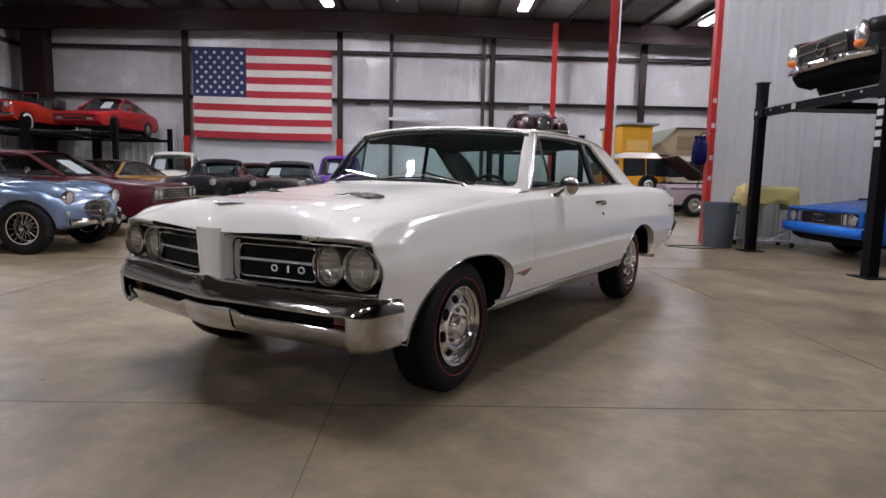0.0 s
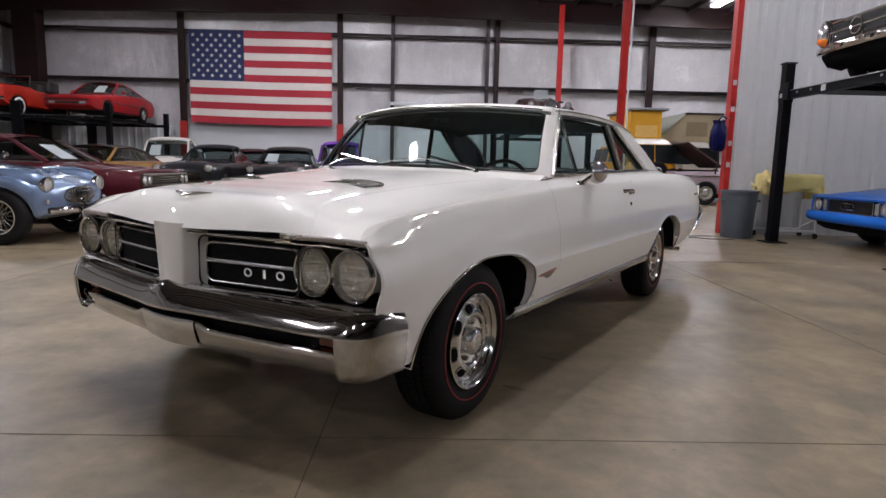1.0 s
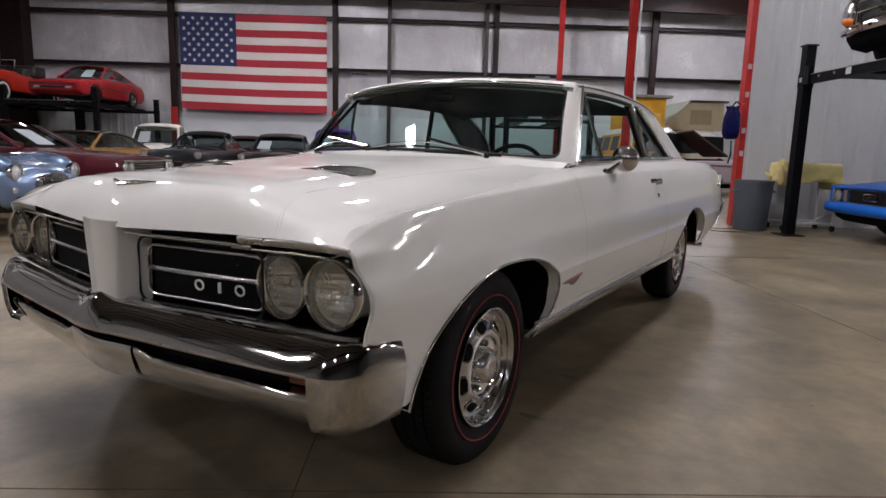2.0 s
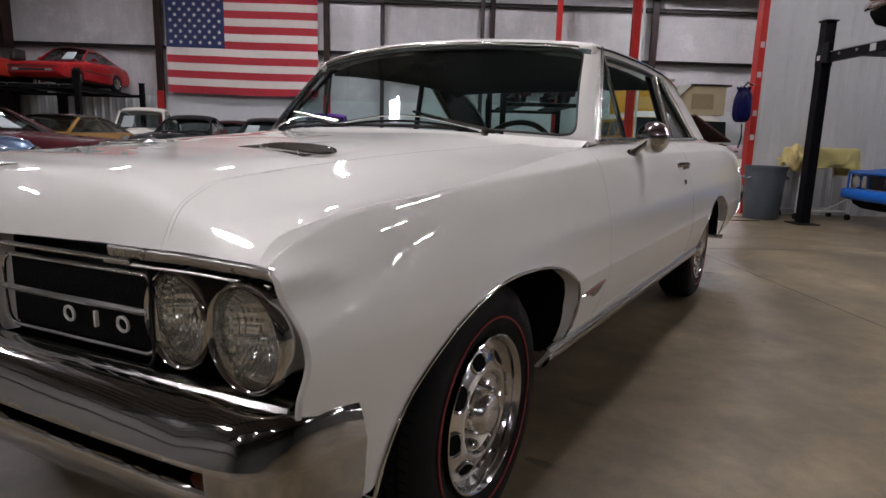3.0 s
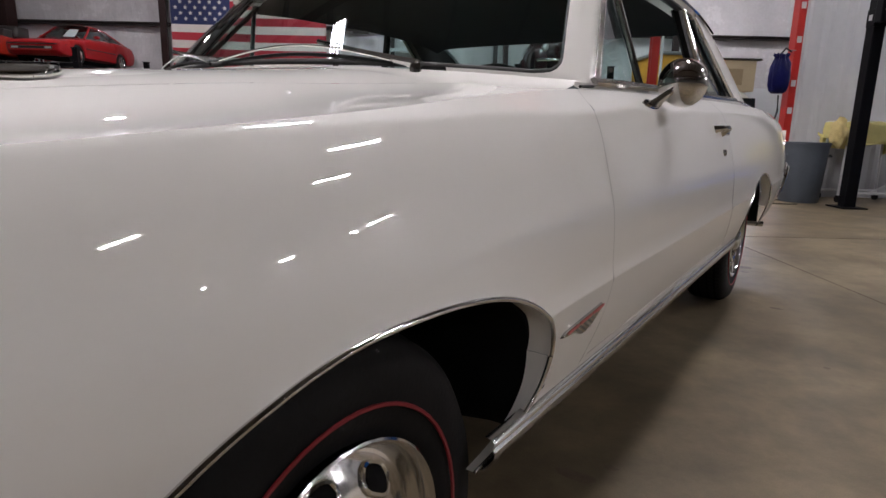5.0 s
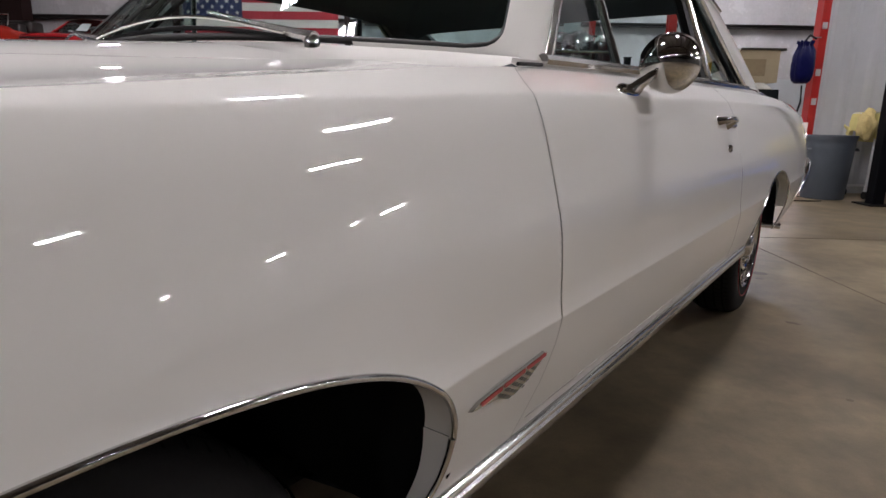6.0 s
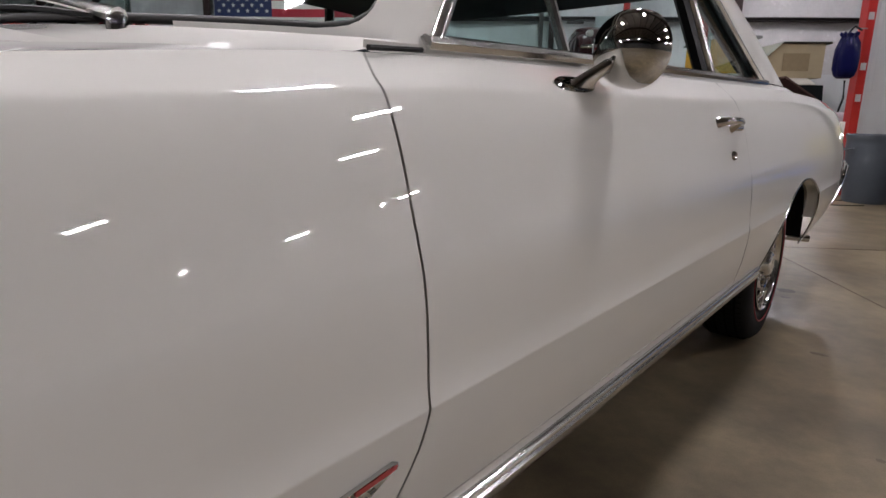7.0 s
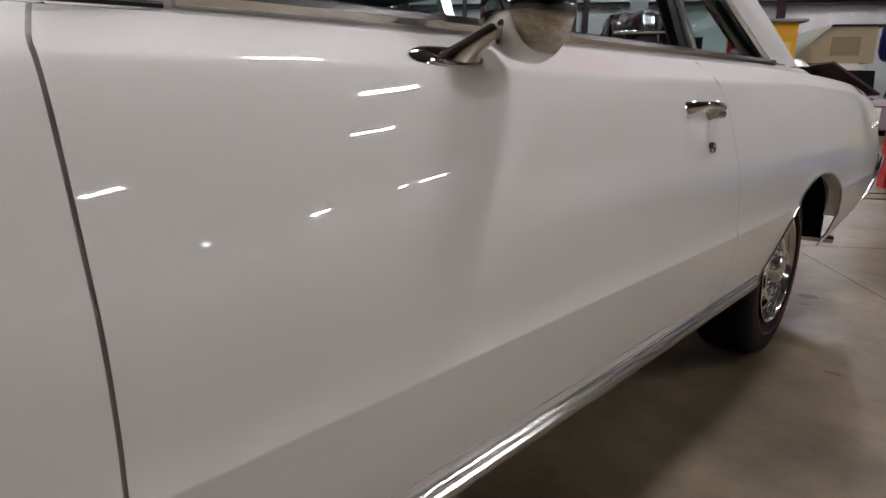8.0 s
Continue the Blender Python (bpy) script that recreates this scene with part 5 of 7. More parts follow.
# wheels
def tyre_profile(r, w, rim):
    """(along, radius) from the inner bead round to the outer bead."""
    return [(-w * 0.42, rim), (-w * 0.50, rim + 0.03), (-w * 0.53, lerp(rim, r, 0.5)), (-w * 0.50, r - 0.028), (-w * 0.40, r - 0.008), (-w * 0.25, r), (0, r + 0.001), (w * 0.25, r), (w * 0.40, r - 0.008), (w * 0.50, r - 0.028), (w * 0.53, lerp(rim, r, 0.5)), (w * 0.50, rim + 0.03), (w * 0.42, rim)]


def coupe_wheel(x, y, side, turn=0.0):
    w = part("wheel", lathe(tyre_profile(0.323, 0.192, 0.186), "x", 64), RUBBER, coupe, "redline tyre on a chrome slotted wheel", smooth=40)
    w.location = (side * x, y, 0.301)
    w.rotation_euler = (0, 0, radians(turn) + (0 if side == 1 else math.pi))
    part("red_stripe", lathe([(0.1012, 0.2330), (0.1040, 0.2340), (0.1043, 0.2380), (0.1020, 0.2390)], "x", 64), RED_LINE, w, "red tyre stripe")
    part("rim", lathe([(-0.06, 0.184), (0.085, 0.180), (0.098, 0.186), (0.102, 0.191), (0.100, 0.194), (0.096, 0.189), (0.086, 0.183), (0.073, 0.177), (0.064, 0.170), (0.064, 0.165), (0.070, 0.156), (0.079, 0.142), (0.087, 0.126), (0.091, 0.114), (0.092, 0.106), (0.089, 0.100), (0.078, 0.095), (0.074, 0.086), (0.074, 0.0)], "x", 72), RIM_METAL, w, "chrome rally rim", smooth=32)
    face = lambda r: curve((0.106, 0.114, 0.126, 0.142, 0.156, 0.165), (0.092, 0.091, 0.087, 0.079, 0.070, 0.064), r)
    cap = part("centre_cap", lathe([(0.072, 0.058), (0.092, 0.053), (0.104, 0.047), (0.110, 0.040), (0.112, 0.030), (0.112, 0.0)], "x", 36), RIM_METAL, w, "chrome centre cap", smooth=40)
    part("cap_disc", lathe([(0.1135, 0.0), (0.1135, 0.020), (0.111, 0.023)], "x", 24), CHROME_SOFT, cap)
    for k in range(5):
        a = 2 * math.pi * k / 5 + 0.3
        part("lug_nut", tube([(0.072, 0.077 * math.cos(a), 0.077 * math.sin(a)), (0.092, 0.077 * math.cos(a), 0.077 * math.sin(a)), (0.098, 0.077 * math.cos(a), 0.077 * math.sin(a))], [0.011, 0.011, 0.006], 6), CHROME, w)
    for k in range(8):
        a = 2 * math.pi * k / 8 + 0.2
        pts = []
        for q in range(24):
            b = 2 * math.pi * q / 24
            r = 0.137 + 0.0175 * math.copysign(abs(math.cos(b)) ** 0.75, math.cos(b))
            g = a + 0.030 / 0.137 * math.copysign(abs(math.sin(b)) ** 0.75, math.sin(b))
            pts.append(Vector((face(r) + 0.0015, r * math.cos(g), r * math.sin(g))))
        slot = part("slot_rim", tube(pts + pts[:1], 0.0042, 6, False), CHROME, w, smooth=60)
        bm = bmesh.new()
        c0 = bm.verts.new((face(0.137) + 0.0022, 0.137 * math.cos(a), 0.137 * math.sin(a)))
        ring = [bm.verts.new(p + Vector((0.0008, 0, 0))) for p in pts]
        for q in range(24):
            bm.faces.new((c0, ring[q], ring[(q + 1) % 24]))
        part("slot", bm, BLACK_MATT, slot, "dark ventilation slot", smooth=None)
    # tread blocks: cross cuts between the grooves
    cuts = bmesh.new()
    for k in range(80):
        a = 2 * math.pi * k / 80
        for x0_, x1_, o in ((-0.076, -0.058, 0.0), (-0.050, -0.024, 0.3), (-0.014, 0.014, 0.0), (0.024, 0.050, 0.3), (0.058, 0.076, 0.0)):
            b0, b1 = a + o * 0.08, a + o * 0.08 + 0.012
            rr = 0.3242 if max(abs(x0_), abs(x1_)) < 0.06 else 0.3208
            rq = 0.3242 if max(abs(x0_), abs(x1_)) < 0.06 else 0.3156
            lo_r, hi_r = (rq, rr) if x0_ < -0.055 else (rr, rq)
            add_grid(cuts, [[(x0_, lo_r * math.cos(b), lo_r * math.sin(b)), (x1_, hi_r * math.cos(b + 0.012), hi_r * math.sin(b + 0.012))] for b in (b0, b1)])
    tagged(part("tread_cuts", cuts, BLACK_MATT, w, "cross cuts of the tyre tread"), kind="stuff")
    for gx in (-0.055, -0.02, 0.02, 0.055):
        part("tread_groove", lathe([(gx - 0.004, 0.3241), (gx + 0.004, 0.3241)], "x", 48), BLACK_MATT, w)
    return w


coupe_wheel(0.802, 0.0, 1, 2.0)
coupe_wheel(0.802, 0.0, -1, 2.0)
coupe_wheel(0.785, 2.921, 1)
coupe_wheel(0.785, 2.921, -1)

# cabin
part("dashboard", shift(box((-0.74, 0.72, 0.70), (0.74, 1.02, 0.93), 0.05), Matrix.Identity(4)), CABIN, coupe, "dark teal padded dashboard", smooth=60)
part("cabin_floor", box((-0.70, 0.70, 0.28), (0.70, 2.9, 0.32)), BLACK_MATT, coupe, smooth=None)
part("parcel_shelf", box((-0.64, 2.55, 0.86), (0.64, 3.08, 0.93), 0.02), CABIN, coupe, smooth=60)
for x in (-0.36, 0.36):
    part("front_seat", add_box(box((x - 0.27, 1.25, 0.42), (x + 0.27, 1.78, 0.58), 0.05), (x - 0.26, 1.72, 0.50), (x + 0.26, 1.88, 0.98), 0.05), CABIN, coupe, "dark teal bucket seat", smooth=60)
part("rear_seat", add_box(box((-0.62, 2.05, 0.40), (0.62, 2.55, 0.56), 0.05), (-0.62, 2.48, 0.50), (0.62, 2.66, 0.92), 0.05), CABIN, coupe, "dark teal rear bench", smooth=60)
ring = [(0.36 + 0.195 * math.cos(a), 1.16 + 0.08 * math.sin(a), 0.86 + 0.175 * math.sin(a)) for a in steps(0, 2 * math.pi, 33)]
sw = part("steering_wheel", tube(ring, 0.012, 8, False), BLACK_TRIM, coupe, "thin-rimmed steering wheel", smooth=60)
part("spoke", tube([(0.18, 1.16, 0.86), (0.36, 1.14, 0.855), (0.54, 1.16, 0.86)], 0.010, 6), CHROME_SOFT, sw)
part("column", tube([(0.36, 1.14, 0.855), (0.36, 0.90, 0.74)], 0.025, 8), BLACK_TRIM, sw)
part("rear_view_mirror", box((-0.09, 1.03, 1.250), (0.09, 1.045, 1.284), 0.007), BLACK_TRIM, coupe, "small inside mirror")

# ---------------------------------------------------------------- parked cars round the hall
CAR_GLASS = mat("dark_car_glass", (0.008, 0.010, 0.011), 0.10, ior=1.35, coat=0.0, var=0.3, scale=2)
PAPER = mat("white_paper", (0.34, 0.38, 0.39), 0.7, var=0.05)
SEAT_DARK = mat("dark_seat_leather", (0.02, 0.016, 0.015), 0.5, var=0.2)


def paint(name, colour, rough=0.55):
    gloss = 1.28 if max(colour) < 0.03 else 1.40   # weaker coat on near-black paint, so reflected pale walls don't grey it
    return mat(name, colour, rough, coat=0.6, ior=1.2, coat_ior=gloss, var=0.08, scale=2.0)


def lathe_at(profile, axis, m, n=28):
    return shift(lathe(profile, axis, n), m)


def add_wheel(car, x, y, r, style="hubcap", width_=0.18):
    s = 1 if x > 0 else -1
    rim = r * 0.60
    w = part("wheel", lathe(tyre_profile(r, width_, rim), "x", 36), RUBBER, car, smooth=40)
    w.location, w.rotation_euler = (x, y, r), (0, 0, 0 if s == 1 else math.pi)
    o = width_ * 0.5
    if style == "wire":
        part("rim", lathe([(o - 0.02, rim * 1.02), (o + 0.004, rim * 1.03), (o + 0.004, rim * 0.95), (o - 0.05, rim * 0.90), (o - 0.10, rim * 0.88)], "x", 36), CHROME, w, "bright wire wheel rim", smooth=50)
        part("hub", lathe([(o - 0.09, 0.05), (o - 0.01, 0.04), (o + 0.02, 0.03), (o + 0.028, 0.0)], "x", 20), CHROME, w)
        bm = bmesh.new()
        for k in range(32):
            a, b = 2 * math.pi * k / 32, 2 * math.pi * (k + (1.6 if k % 2 else -1.6)) / 32
            add_tube(bm, [(o - 0.02 - 0.05 * (k % 2), 0.04 * math.cos(a), 0.04 * math.sin(a)), (o - 0.03, rim * 0.92 * math.cos(b), rim * 0.92 * math.sin(b))], 0.0035, 4, False)
        tagged(part("spokes", bm, CHROME_SOFT, w, "crossed wire spokes"), kind="stuff")
        part("drum", lathe([(o - 0.11, rim * 0.8), (o - 0.11, 0.0)], "x", 24), BLACK_MATT, w)
    else:
        if style == "white":
            part("whitewall", lathe([(o + 0.004, rim * 1.05), (o + 0.006, rim * 1.12), (o + 0.007, lerp(rim, r, 0.55)), (o + 0.002, lerp(rim, r, 0.62))], "x", 36), WHITE_LINE, w, "white tyre band")
        part("rim", lathe([(o - 0.05, rim), (o - 0.002, rim * 1.02), (o + 0.002, rim * 0.97), (o - 0.03, rim * 0.86), (o - 0.035, rim * 0.7)], "x", 32), CHROME_SOFT, w, smooth=50)
        part("hubcap", lathe([(o - 0.04, rim * 0.86), (o - 0.018, rim * 0.80), (o - 0.028, rim * 0.62), (o - 0.008, rim * 0.5), (o + 0.006, rim * 0.3), (o + 0.010, 0.0)], "x", 28), CHROME, w, "chrome hubcap", smooth=45)
    return w


def add_lamp(car, x, y, z, r, name="headlamp"):
    m = Matrix.Translation((x, y, z))
    l = part(name, lathe_at([(0.05, r * 1.05), (0.0, r * 1.12), (-0.02, r * 1.08), (-0.018, r * 0.98), (0.0, r * 0.95)], "y", m), CHROME, car, "round chrome-rimmed headlamp", smooth=50)
    part("lens", lathe_at([(-0.002, r * 0.97), (-0.02, r * 0.75), (-0.03, r * 0.4), (-0.033, 0.0)], "y", m, 24), REFLECTOR, l, smooth=60)
    return l


def make_body(car, spec, material, label="painted car body"):
    """spec: knots of length for half width (hw), top line (zt), lower line (zl); wheels (y, radius)."""
    L = spec["L"]
    ys = sorted(set([round(v, 4) for v in steps(0, L, 64)] + [round(wy + s * rr * q, 4) for wy, rr in spec["wheels"] for s in (-1, 1) for q in (1.16, 1.14, 1.1, 1.03)]))
    rows = []
    for y in ys:
        hw, zt, zl = curve(*spec["hw"], y), curve(*spec["zt"], y), curve(*spec["zl"], y)
        for wy, rr in spec["wheels"]:
            d = abs(y - wy) / (rr * 1.16)
            if d < 1:
                zl = max(zl, rr * 0.55 + (rr * 1.62 - rr * 0.12) * (1 - d ** 2.2) ** 0.45 * 0.92)
        zl = min(zl, zt - 0.06)
        h = zt - zl
        fold = spec.get("fold", 0.0)
        pts = [(0, zl), (hw * 0.88, zl), (hw * 0.975, zl + 0.04), (hw * 0.992, zl + 0.25 * h), (hw + fold, zl + 0.52 * h), (hw * 0.995, zl + 0.70 * h), (hw * 0.965, zl + 0.86 * h), (hw * 0.90, zl + 0.95 * h), (hw * spec.get("flat", 0.76), zl + 0.99 * h), (hw * 0.40, zt + spec.get("crown", 0.015)), (0, zt + spec.get("crown", 0.015) * 1.2)]
        rows.append([(x, y, z) for x, z in pts] + [(-x, y, z) for x, z in reversed(pts[1:-1])])
    bm = sheet(rows, close_v=True)
    for r in (rows[0], rows[-1]):
        bm.faces.new([bm.verts.new(p) for p in r])
    bmesh.ops.remove_doubles(bm, verts=bm.verts, dist=1e-5)
    return part("body", bm, material, car, label, smooth=38)


def make_cabin(car, spec, material, roof_material=None, sign=True, trim=CHROME_SOFT):
    """Roof, pillars, panes and seats over the belt line."""
    y0, y1, y2, y3 = spec["cab"]
    H, wb, wt = spec["H"], spec["cab_w"], spec["cab_t"]
    zb = lambda y: curve(*spec["zt"], y) - 0.02
    roof_material = roof_material or material
    rows = []
    for f in steps(-1, 1, 13):
        rows.append([(f * wt * (1.0 - 0.03 * abs(t - 0.5)), lerp(y1, y2, t) - 0.06 * (1 - f * f) * (1 - t) + 0.05 * (1 - f * f) * t, H - 0.035 * f * f - spec.get("arc", 0.05) * (2 * t - 0.9) ** 2 - 0.025 * abs(f) ** 8) for t in steps(0, 1, 12)])
    bm = sheet(rows)
    add_grid(bm, [[(x * 0.985, y, z - 0.045) for x, y, z in r] for r in rows])
    add_grid(bm, [[p for p in rows[0]], [(x * 0.985, y, z - 0.045) for x, y, z in rows[0]]])
    add_grid(bm, [[p for p in rows[-1]], [(x * 0.985, y, z - 0.045) for x, y, z in rows[-1]]])
    part("roof", bm, roof_material, car, smooth=45)
    front = [[(f * lerp(wb, wt * 0.97, t), lerp(y0, y1, t) - 0.10 * (1 - f * f), lerp(zb(y0) + 0.02, rows[6][0][2] - 0.03, t) ) for t in (0, 0.5, 1)] for f in steps(-0.95, 0.95, 9)]
    part("windscreen", sheet(front), GLASS_DARK, car, "tinted windscreen", smooth=70).visible_shadow = False
    back = [[(f * lerp(wb, wt * 0.97, t), lerp(y3, y2, t) + 0.06 * (1 - f * f), lerp(zb(y3) + 0.02, rows[6][-1][2] - 0.03, t)) for t in (0, 0.5, 1)] for f in steps(-0.95, 0.95, 9)]
    part("rear_window", sheet(back), GLASS_DARK, car, smooth=70).visible_shadow = False
    for s in (1, -1):
        zt_ = rows[0][0][2]
        zt2 = rows[0][-1][2]
        ym = lerp(y0, y3, spec.get("split", 0.55))
        side = [[(s * lerp(wb, wt, t), lerp(lerp(y0, y1, t) + 0.03, lerp(y3, y2, t) - 0.06, f), lerp(zb(lerp(y0, y3, f)), lerp(zt_, zt2, f) - 0.02, t)) for t in (0, 1)] for f in steps(0, 1, 8)]
        part("side_window", sheet(side), GLASS_DARK, car, smooth=70).visible_shadow = False
        part("front_pillar", tube([(s * wb, y0, zb(y0)), (s * wt, y1, zt_)], [0.04, 0.03], 6), material if not spec.get("chrome_frame") else trim, car)
        part("rear_pillar", sheet([[(s * lerp(wb, wt, t) + s * 0.004, lerp(y3, y2, t) + d, lerp(zb(y3), zt2, t)) for d in (-spec.get("cpil", 0.16), 0.03)] for t in (0, 0.5, 1)]), roof_material, car)
        part("door_pillar", tube([(s * (wb + 0.004), ym, zb(ym)), (s * (wt + 0.004), lerp(y1, y2, 0.52), H - 0.06)], 0.016, 5), trim, car)
        part("belt_trim", tube([(s * (wb + 0.012), y, zb(y) + 0.012) for y in steps(y0, y3, 8)], 0.010, 5), trim, car)
    part("seats", add_box(box((-wb * 0.85, lerp(y0, y3, 0.35), 0.45), (wb * 0.85, lerp(y0, y3, 0.5), zb(y1) + 0.10), 0.05), (-wb * 0.85, lerp(y0, y3, 0.75), 0.45), (wb * 0.85, lerp(y0, y3, 0.86), zb(y1) + 0.06), 0.05), SEAT_DARK, car, smooth=60)
    ring_ = [(-0.34 + 0.17 * math.cos(a), y0 + 0.42, zb(y0) + 0.02 + 0.16 * math.sin(a)) for a in steps(0, 2 * math.pi, 17)]
    part("steering_wheel", tube([(-x, y, z) for x, y, z in ring_], 0.011, 5, False), BLACK_TRIM, car)
    if sign:
        def at(f, t):
            return Vector((f * lerp(wb, wt * 0.97, t), lerp(y0, y1, t) - 0.10 * (1 - f * f) - 0.012, lerp(zb(y0) + 0.02, rows[6][0][2] - 0.03, t) + 0.004))
        f0 = spec.get("sign_f", -0.75)
        part("paper_sign", sheet([[tuple(at(f, t)) for t in (0.12, 0.72)] for f in (f0, f0 + 0.5)]), PAPER, car, "white paper sale sheet behind the windscreen", smooth=None)


def bar_bumper(car, y, hw, z, r=0.055, name="front_bumper", curve_=0.12, flat=0.6, over=0.0, material=None):
    sgn = 1 if name == "front_bumper" else -1
    pts = [(x, y + sgn * curve_ * (abs(x) / hw) ** 3, z) for x in steps(-hw, hw, 17)]
    b = part(name, tube(pts, r, 8, True, flat), material or CHROME, car, "chrome bumper bar" if material is None else "", smooth=50)
    if over:
        for x in (-over, over):
            part("overrider", tube([(x, y - sgn * 0.03, z - 0.07), (x, y - sgn * 0.06, z + 0.02), (x, y - sgn * 0.03, z + 0.13)], [0.022, 0.028, 0.012], 8), CHROME, b, "chrome overrider")
    return b


def simple_car(name, label, colour, m, spec, roof=None, lamps=(), grille=None, wheel="hubcap", sign=True, group="", bumper=True):
    car = thing(name, m, label, "car", group)
    pm = paint(name + "_paint", colour)
    make_body(car, spec, pm)
    if spec.get("cab"):
        make_cabin(car, spec, pm, paint(name + "_roof_paint", roof) if roof else None, sign)
    for wy, rr in spec["wheels"]:
        for s in (1, -1):
            add_wheel(car, s * (curve(*spec["hw"], wy) - 0.10), wy, rr, wheel)
    for x, y, z, r in lamps:
        for s in (1, -1):
            add_lamp(car, s * x, y, z, r)
    if grille:
        x, z0, z1, y, bars, mm = grille
        g = part("grille", box((-x, y, z0), (x, y + 0.04, z1), 0.01), BLACK_TRIM, car, "dark grille", smooth=None)
        for k in range(bars):
            z = lerp(z0, z1, (k + 0.5) / bars)
            part("grille_bar", tube([(-x, y - 0.008, z), (x, y - 0.008, z)], 0.008 if bars > 3 else 0.014, 5), mm, g)
        part("grille_surround", tube([(-x, y - 0.01, z0), (x, y - 0.01, z0), (x, y - 0.01, z1), (-x, y - 0.01, z1), (-x, y - 0.01, z0)], 0.012, 5), mm, g)
    if bumper:
        bar_bumper(car, -0.06, curve(*spec["hw"], 0.3) * 0.97, spec.get("bz", 0.46))
        bar_bumper(car, spec["L"] + 0.05, curve(*spec["hw"], spec["L"] - 0.3) * 0.97, spec.get("bz", 0.46), name="rear_bumper")
    part("underside", box((-0.55, 0.3, 0.2), (0.55, spec["L"] - 0.3, 0.32), 0.02), BLACK_MATT, car, smooth=None)
    return car


def at_hall(u, v, z=0.0, rz=0.0):
    return BLD @ pose(u, v, z, 0, 0, rz)


# light blue roadster
spec = dict(L=4.0, hw=((0, 0.10, 0.35, 0.9, 2.0, 3.2, 3.8, 4.0), (0.50, 0.66, 0.745, 0.77, 0.76, 0.755, 0.70, 0.55)),
            zt=((0, 0.06, 0.2, 0.5, 1.0, 1.55, 2.4, 3.0, 3.6, 4.0), (0.60, 0.70, 0.76, 0.83, 0.89, 0.93, 0.90, 0.92, 0.82, 0.62)),
            zl=((0, 0.2, 0.5, 3.5, 4.0), (0.36, 0.28, 0.24, 0.26, 0.40)), wheels=((0.51, 0.325), (2.84, 0.325)), crown=0.03, flat=0.7)
healey = thing("blue_roadster", at_hall(-3.89, 4.76, 0, 90), "light metallic blue 1950s open roadster with wire wheels", "car", "parked cars")
BLUE_MET = mat("pale_blue_metallic", (0.17, 0.235, 0.36), 0.26, metal=0.55, coat=1.0, var=0.05, scale=3)
make_body(healey, spec, BLUE_MET, "pale metallic blue rounded body")
for wy, rr in spec["wheels"]:
    for s in (1, -1):
        add_wheel(healey, s * 0.66, wy, rr, "wire", 0.15)
for s in (1, -1):
    part("front_wing", shift(lathe([(-0.62, 0.0), (-0.60, 0.05), (-0.50, 0.125), (-0.30, 0.165), (0.0, 0.165), (0.4, 0.13), (0.8, 0.05), (1.0, 0.0)], "y", 24), Matrix.Translation((s * 0.535, 0.66, 0.735))), BLUE_MET, healey, "rounded front wing", smooth=60)
    add_lamp(healey, s * 0.530, 0.05, 0.69, 0.088)
    part("side_lamp", shift(lathe([(-0.03, 0.0), (-0.02, 0.03), (0.0, 0.035)], "y", 16), Matrix.Translation((s * 0.60, 0.03, 0.50))), REFLECTOR, healey)
# wide low grille: an upturned curve above, a flatter sill, filled with a fine chrome lattice
def mouth(f):
    """Half height above and below at f from -1 to 1 across."""
    c = math.sqrt(max(0.0, 1 - abs(f) ** 2.6))
    return 0.115 * c, 0.095 * c * (1 - 0.25 * abs(f))


GW, GZ = 0.31, 0.545
nose = lambda f: -0.045 + 0.055 * abs(f) ** 2
gr = part("grille", sheet([[(GW * f, nose(f) + 0.025, GZ + z) for z in steps(-mouth(f)[1], mouth(f)[0] + 0.0001, 5)] for f in steps(-0.995, 0.995, 21)]), BLACK_TRIM, healey, "wide oval dark grille with a chrome lattice", smooth=60)
for k in range(17):
    f = lerp(-0.93, 0.93, k / 16)
    up, dn = mouth(f)
    part("grille_bar", tube([(GW * f, nose(f) + 0.004, GZ - dn), (GW * f, nose(f) - 0.006, GZ), (GW * f, nose(f) + 0.004, GZ + up)], 0.0038, 5), CHROME, gr)
for k in range(7):
    z = lerp(-0.075, 0.092, k / 6)
    fs = [f for f in steps(-0.98, 0.98, 29) if -mouth(f)[1] <= z <= mouth(f)[0]]
    part("grille_bar", tube([(GW * f, nose(f) - 0.008, GZ + z) for f in fs], 0.0042, 5), CHROME, gr)
rim = [(GW * f, nose(f) - 0.004, GZ + mouth(f)[0]) for f in steps(-1, 1, 25)] + [(GW * f, nose(f) - 0.004, GZ - mouth(f)[1]) for f in steps(1, -1, 25)]
part("grille_rim", tube(rim, 0.012, 6, False), CHROME, gr)
bar_bumper(healey, -0.13, 0.66, 0.40, 0.04, over=0.20, curve_=0.10)
part("hood_scoop", shift(lathe([(-0.14, 0.0), (-0.13, 0.04), (-0.05, 0.055), (0.1, 0.03), (0.2, 0.0)], "y", 20), Matrix.Translation((0, 0.42, 0.83)) @ Matrix.Diagonal((2.2, 1, 0.7, 1))), BLUE_MET, healey, smooth=60)
part("windscreen_frame", tube([(-0.60, 1.55, 0.90), (-0.57, 1.66, 1.16), (0.57, 1.66, 1.16), (0.60, 1.55, 0.90)], 0.014, 6), CHROME, healey)
part("windscreen", sheet([[(x, 1.55, 0.91), (x * 0.95, 1.66, 1.15)] for x in (-0.58, 0, 0.58)]), GLASS, healey).visible_shadow = False
part("cockpit", box((-0.55, 1.62, 0.55), (0.55, 2.75, 0.925), 0.03), SEAT_DARK, healey, "dark cockpit and seats", smooth=None)
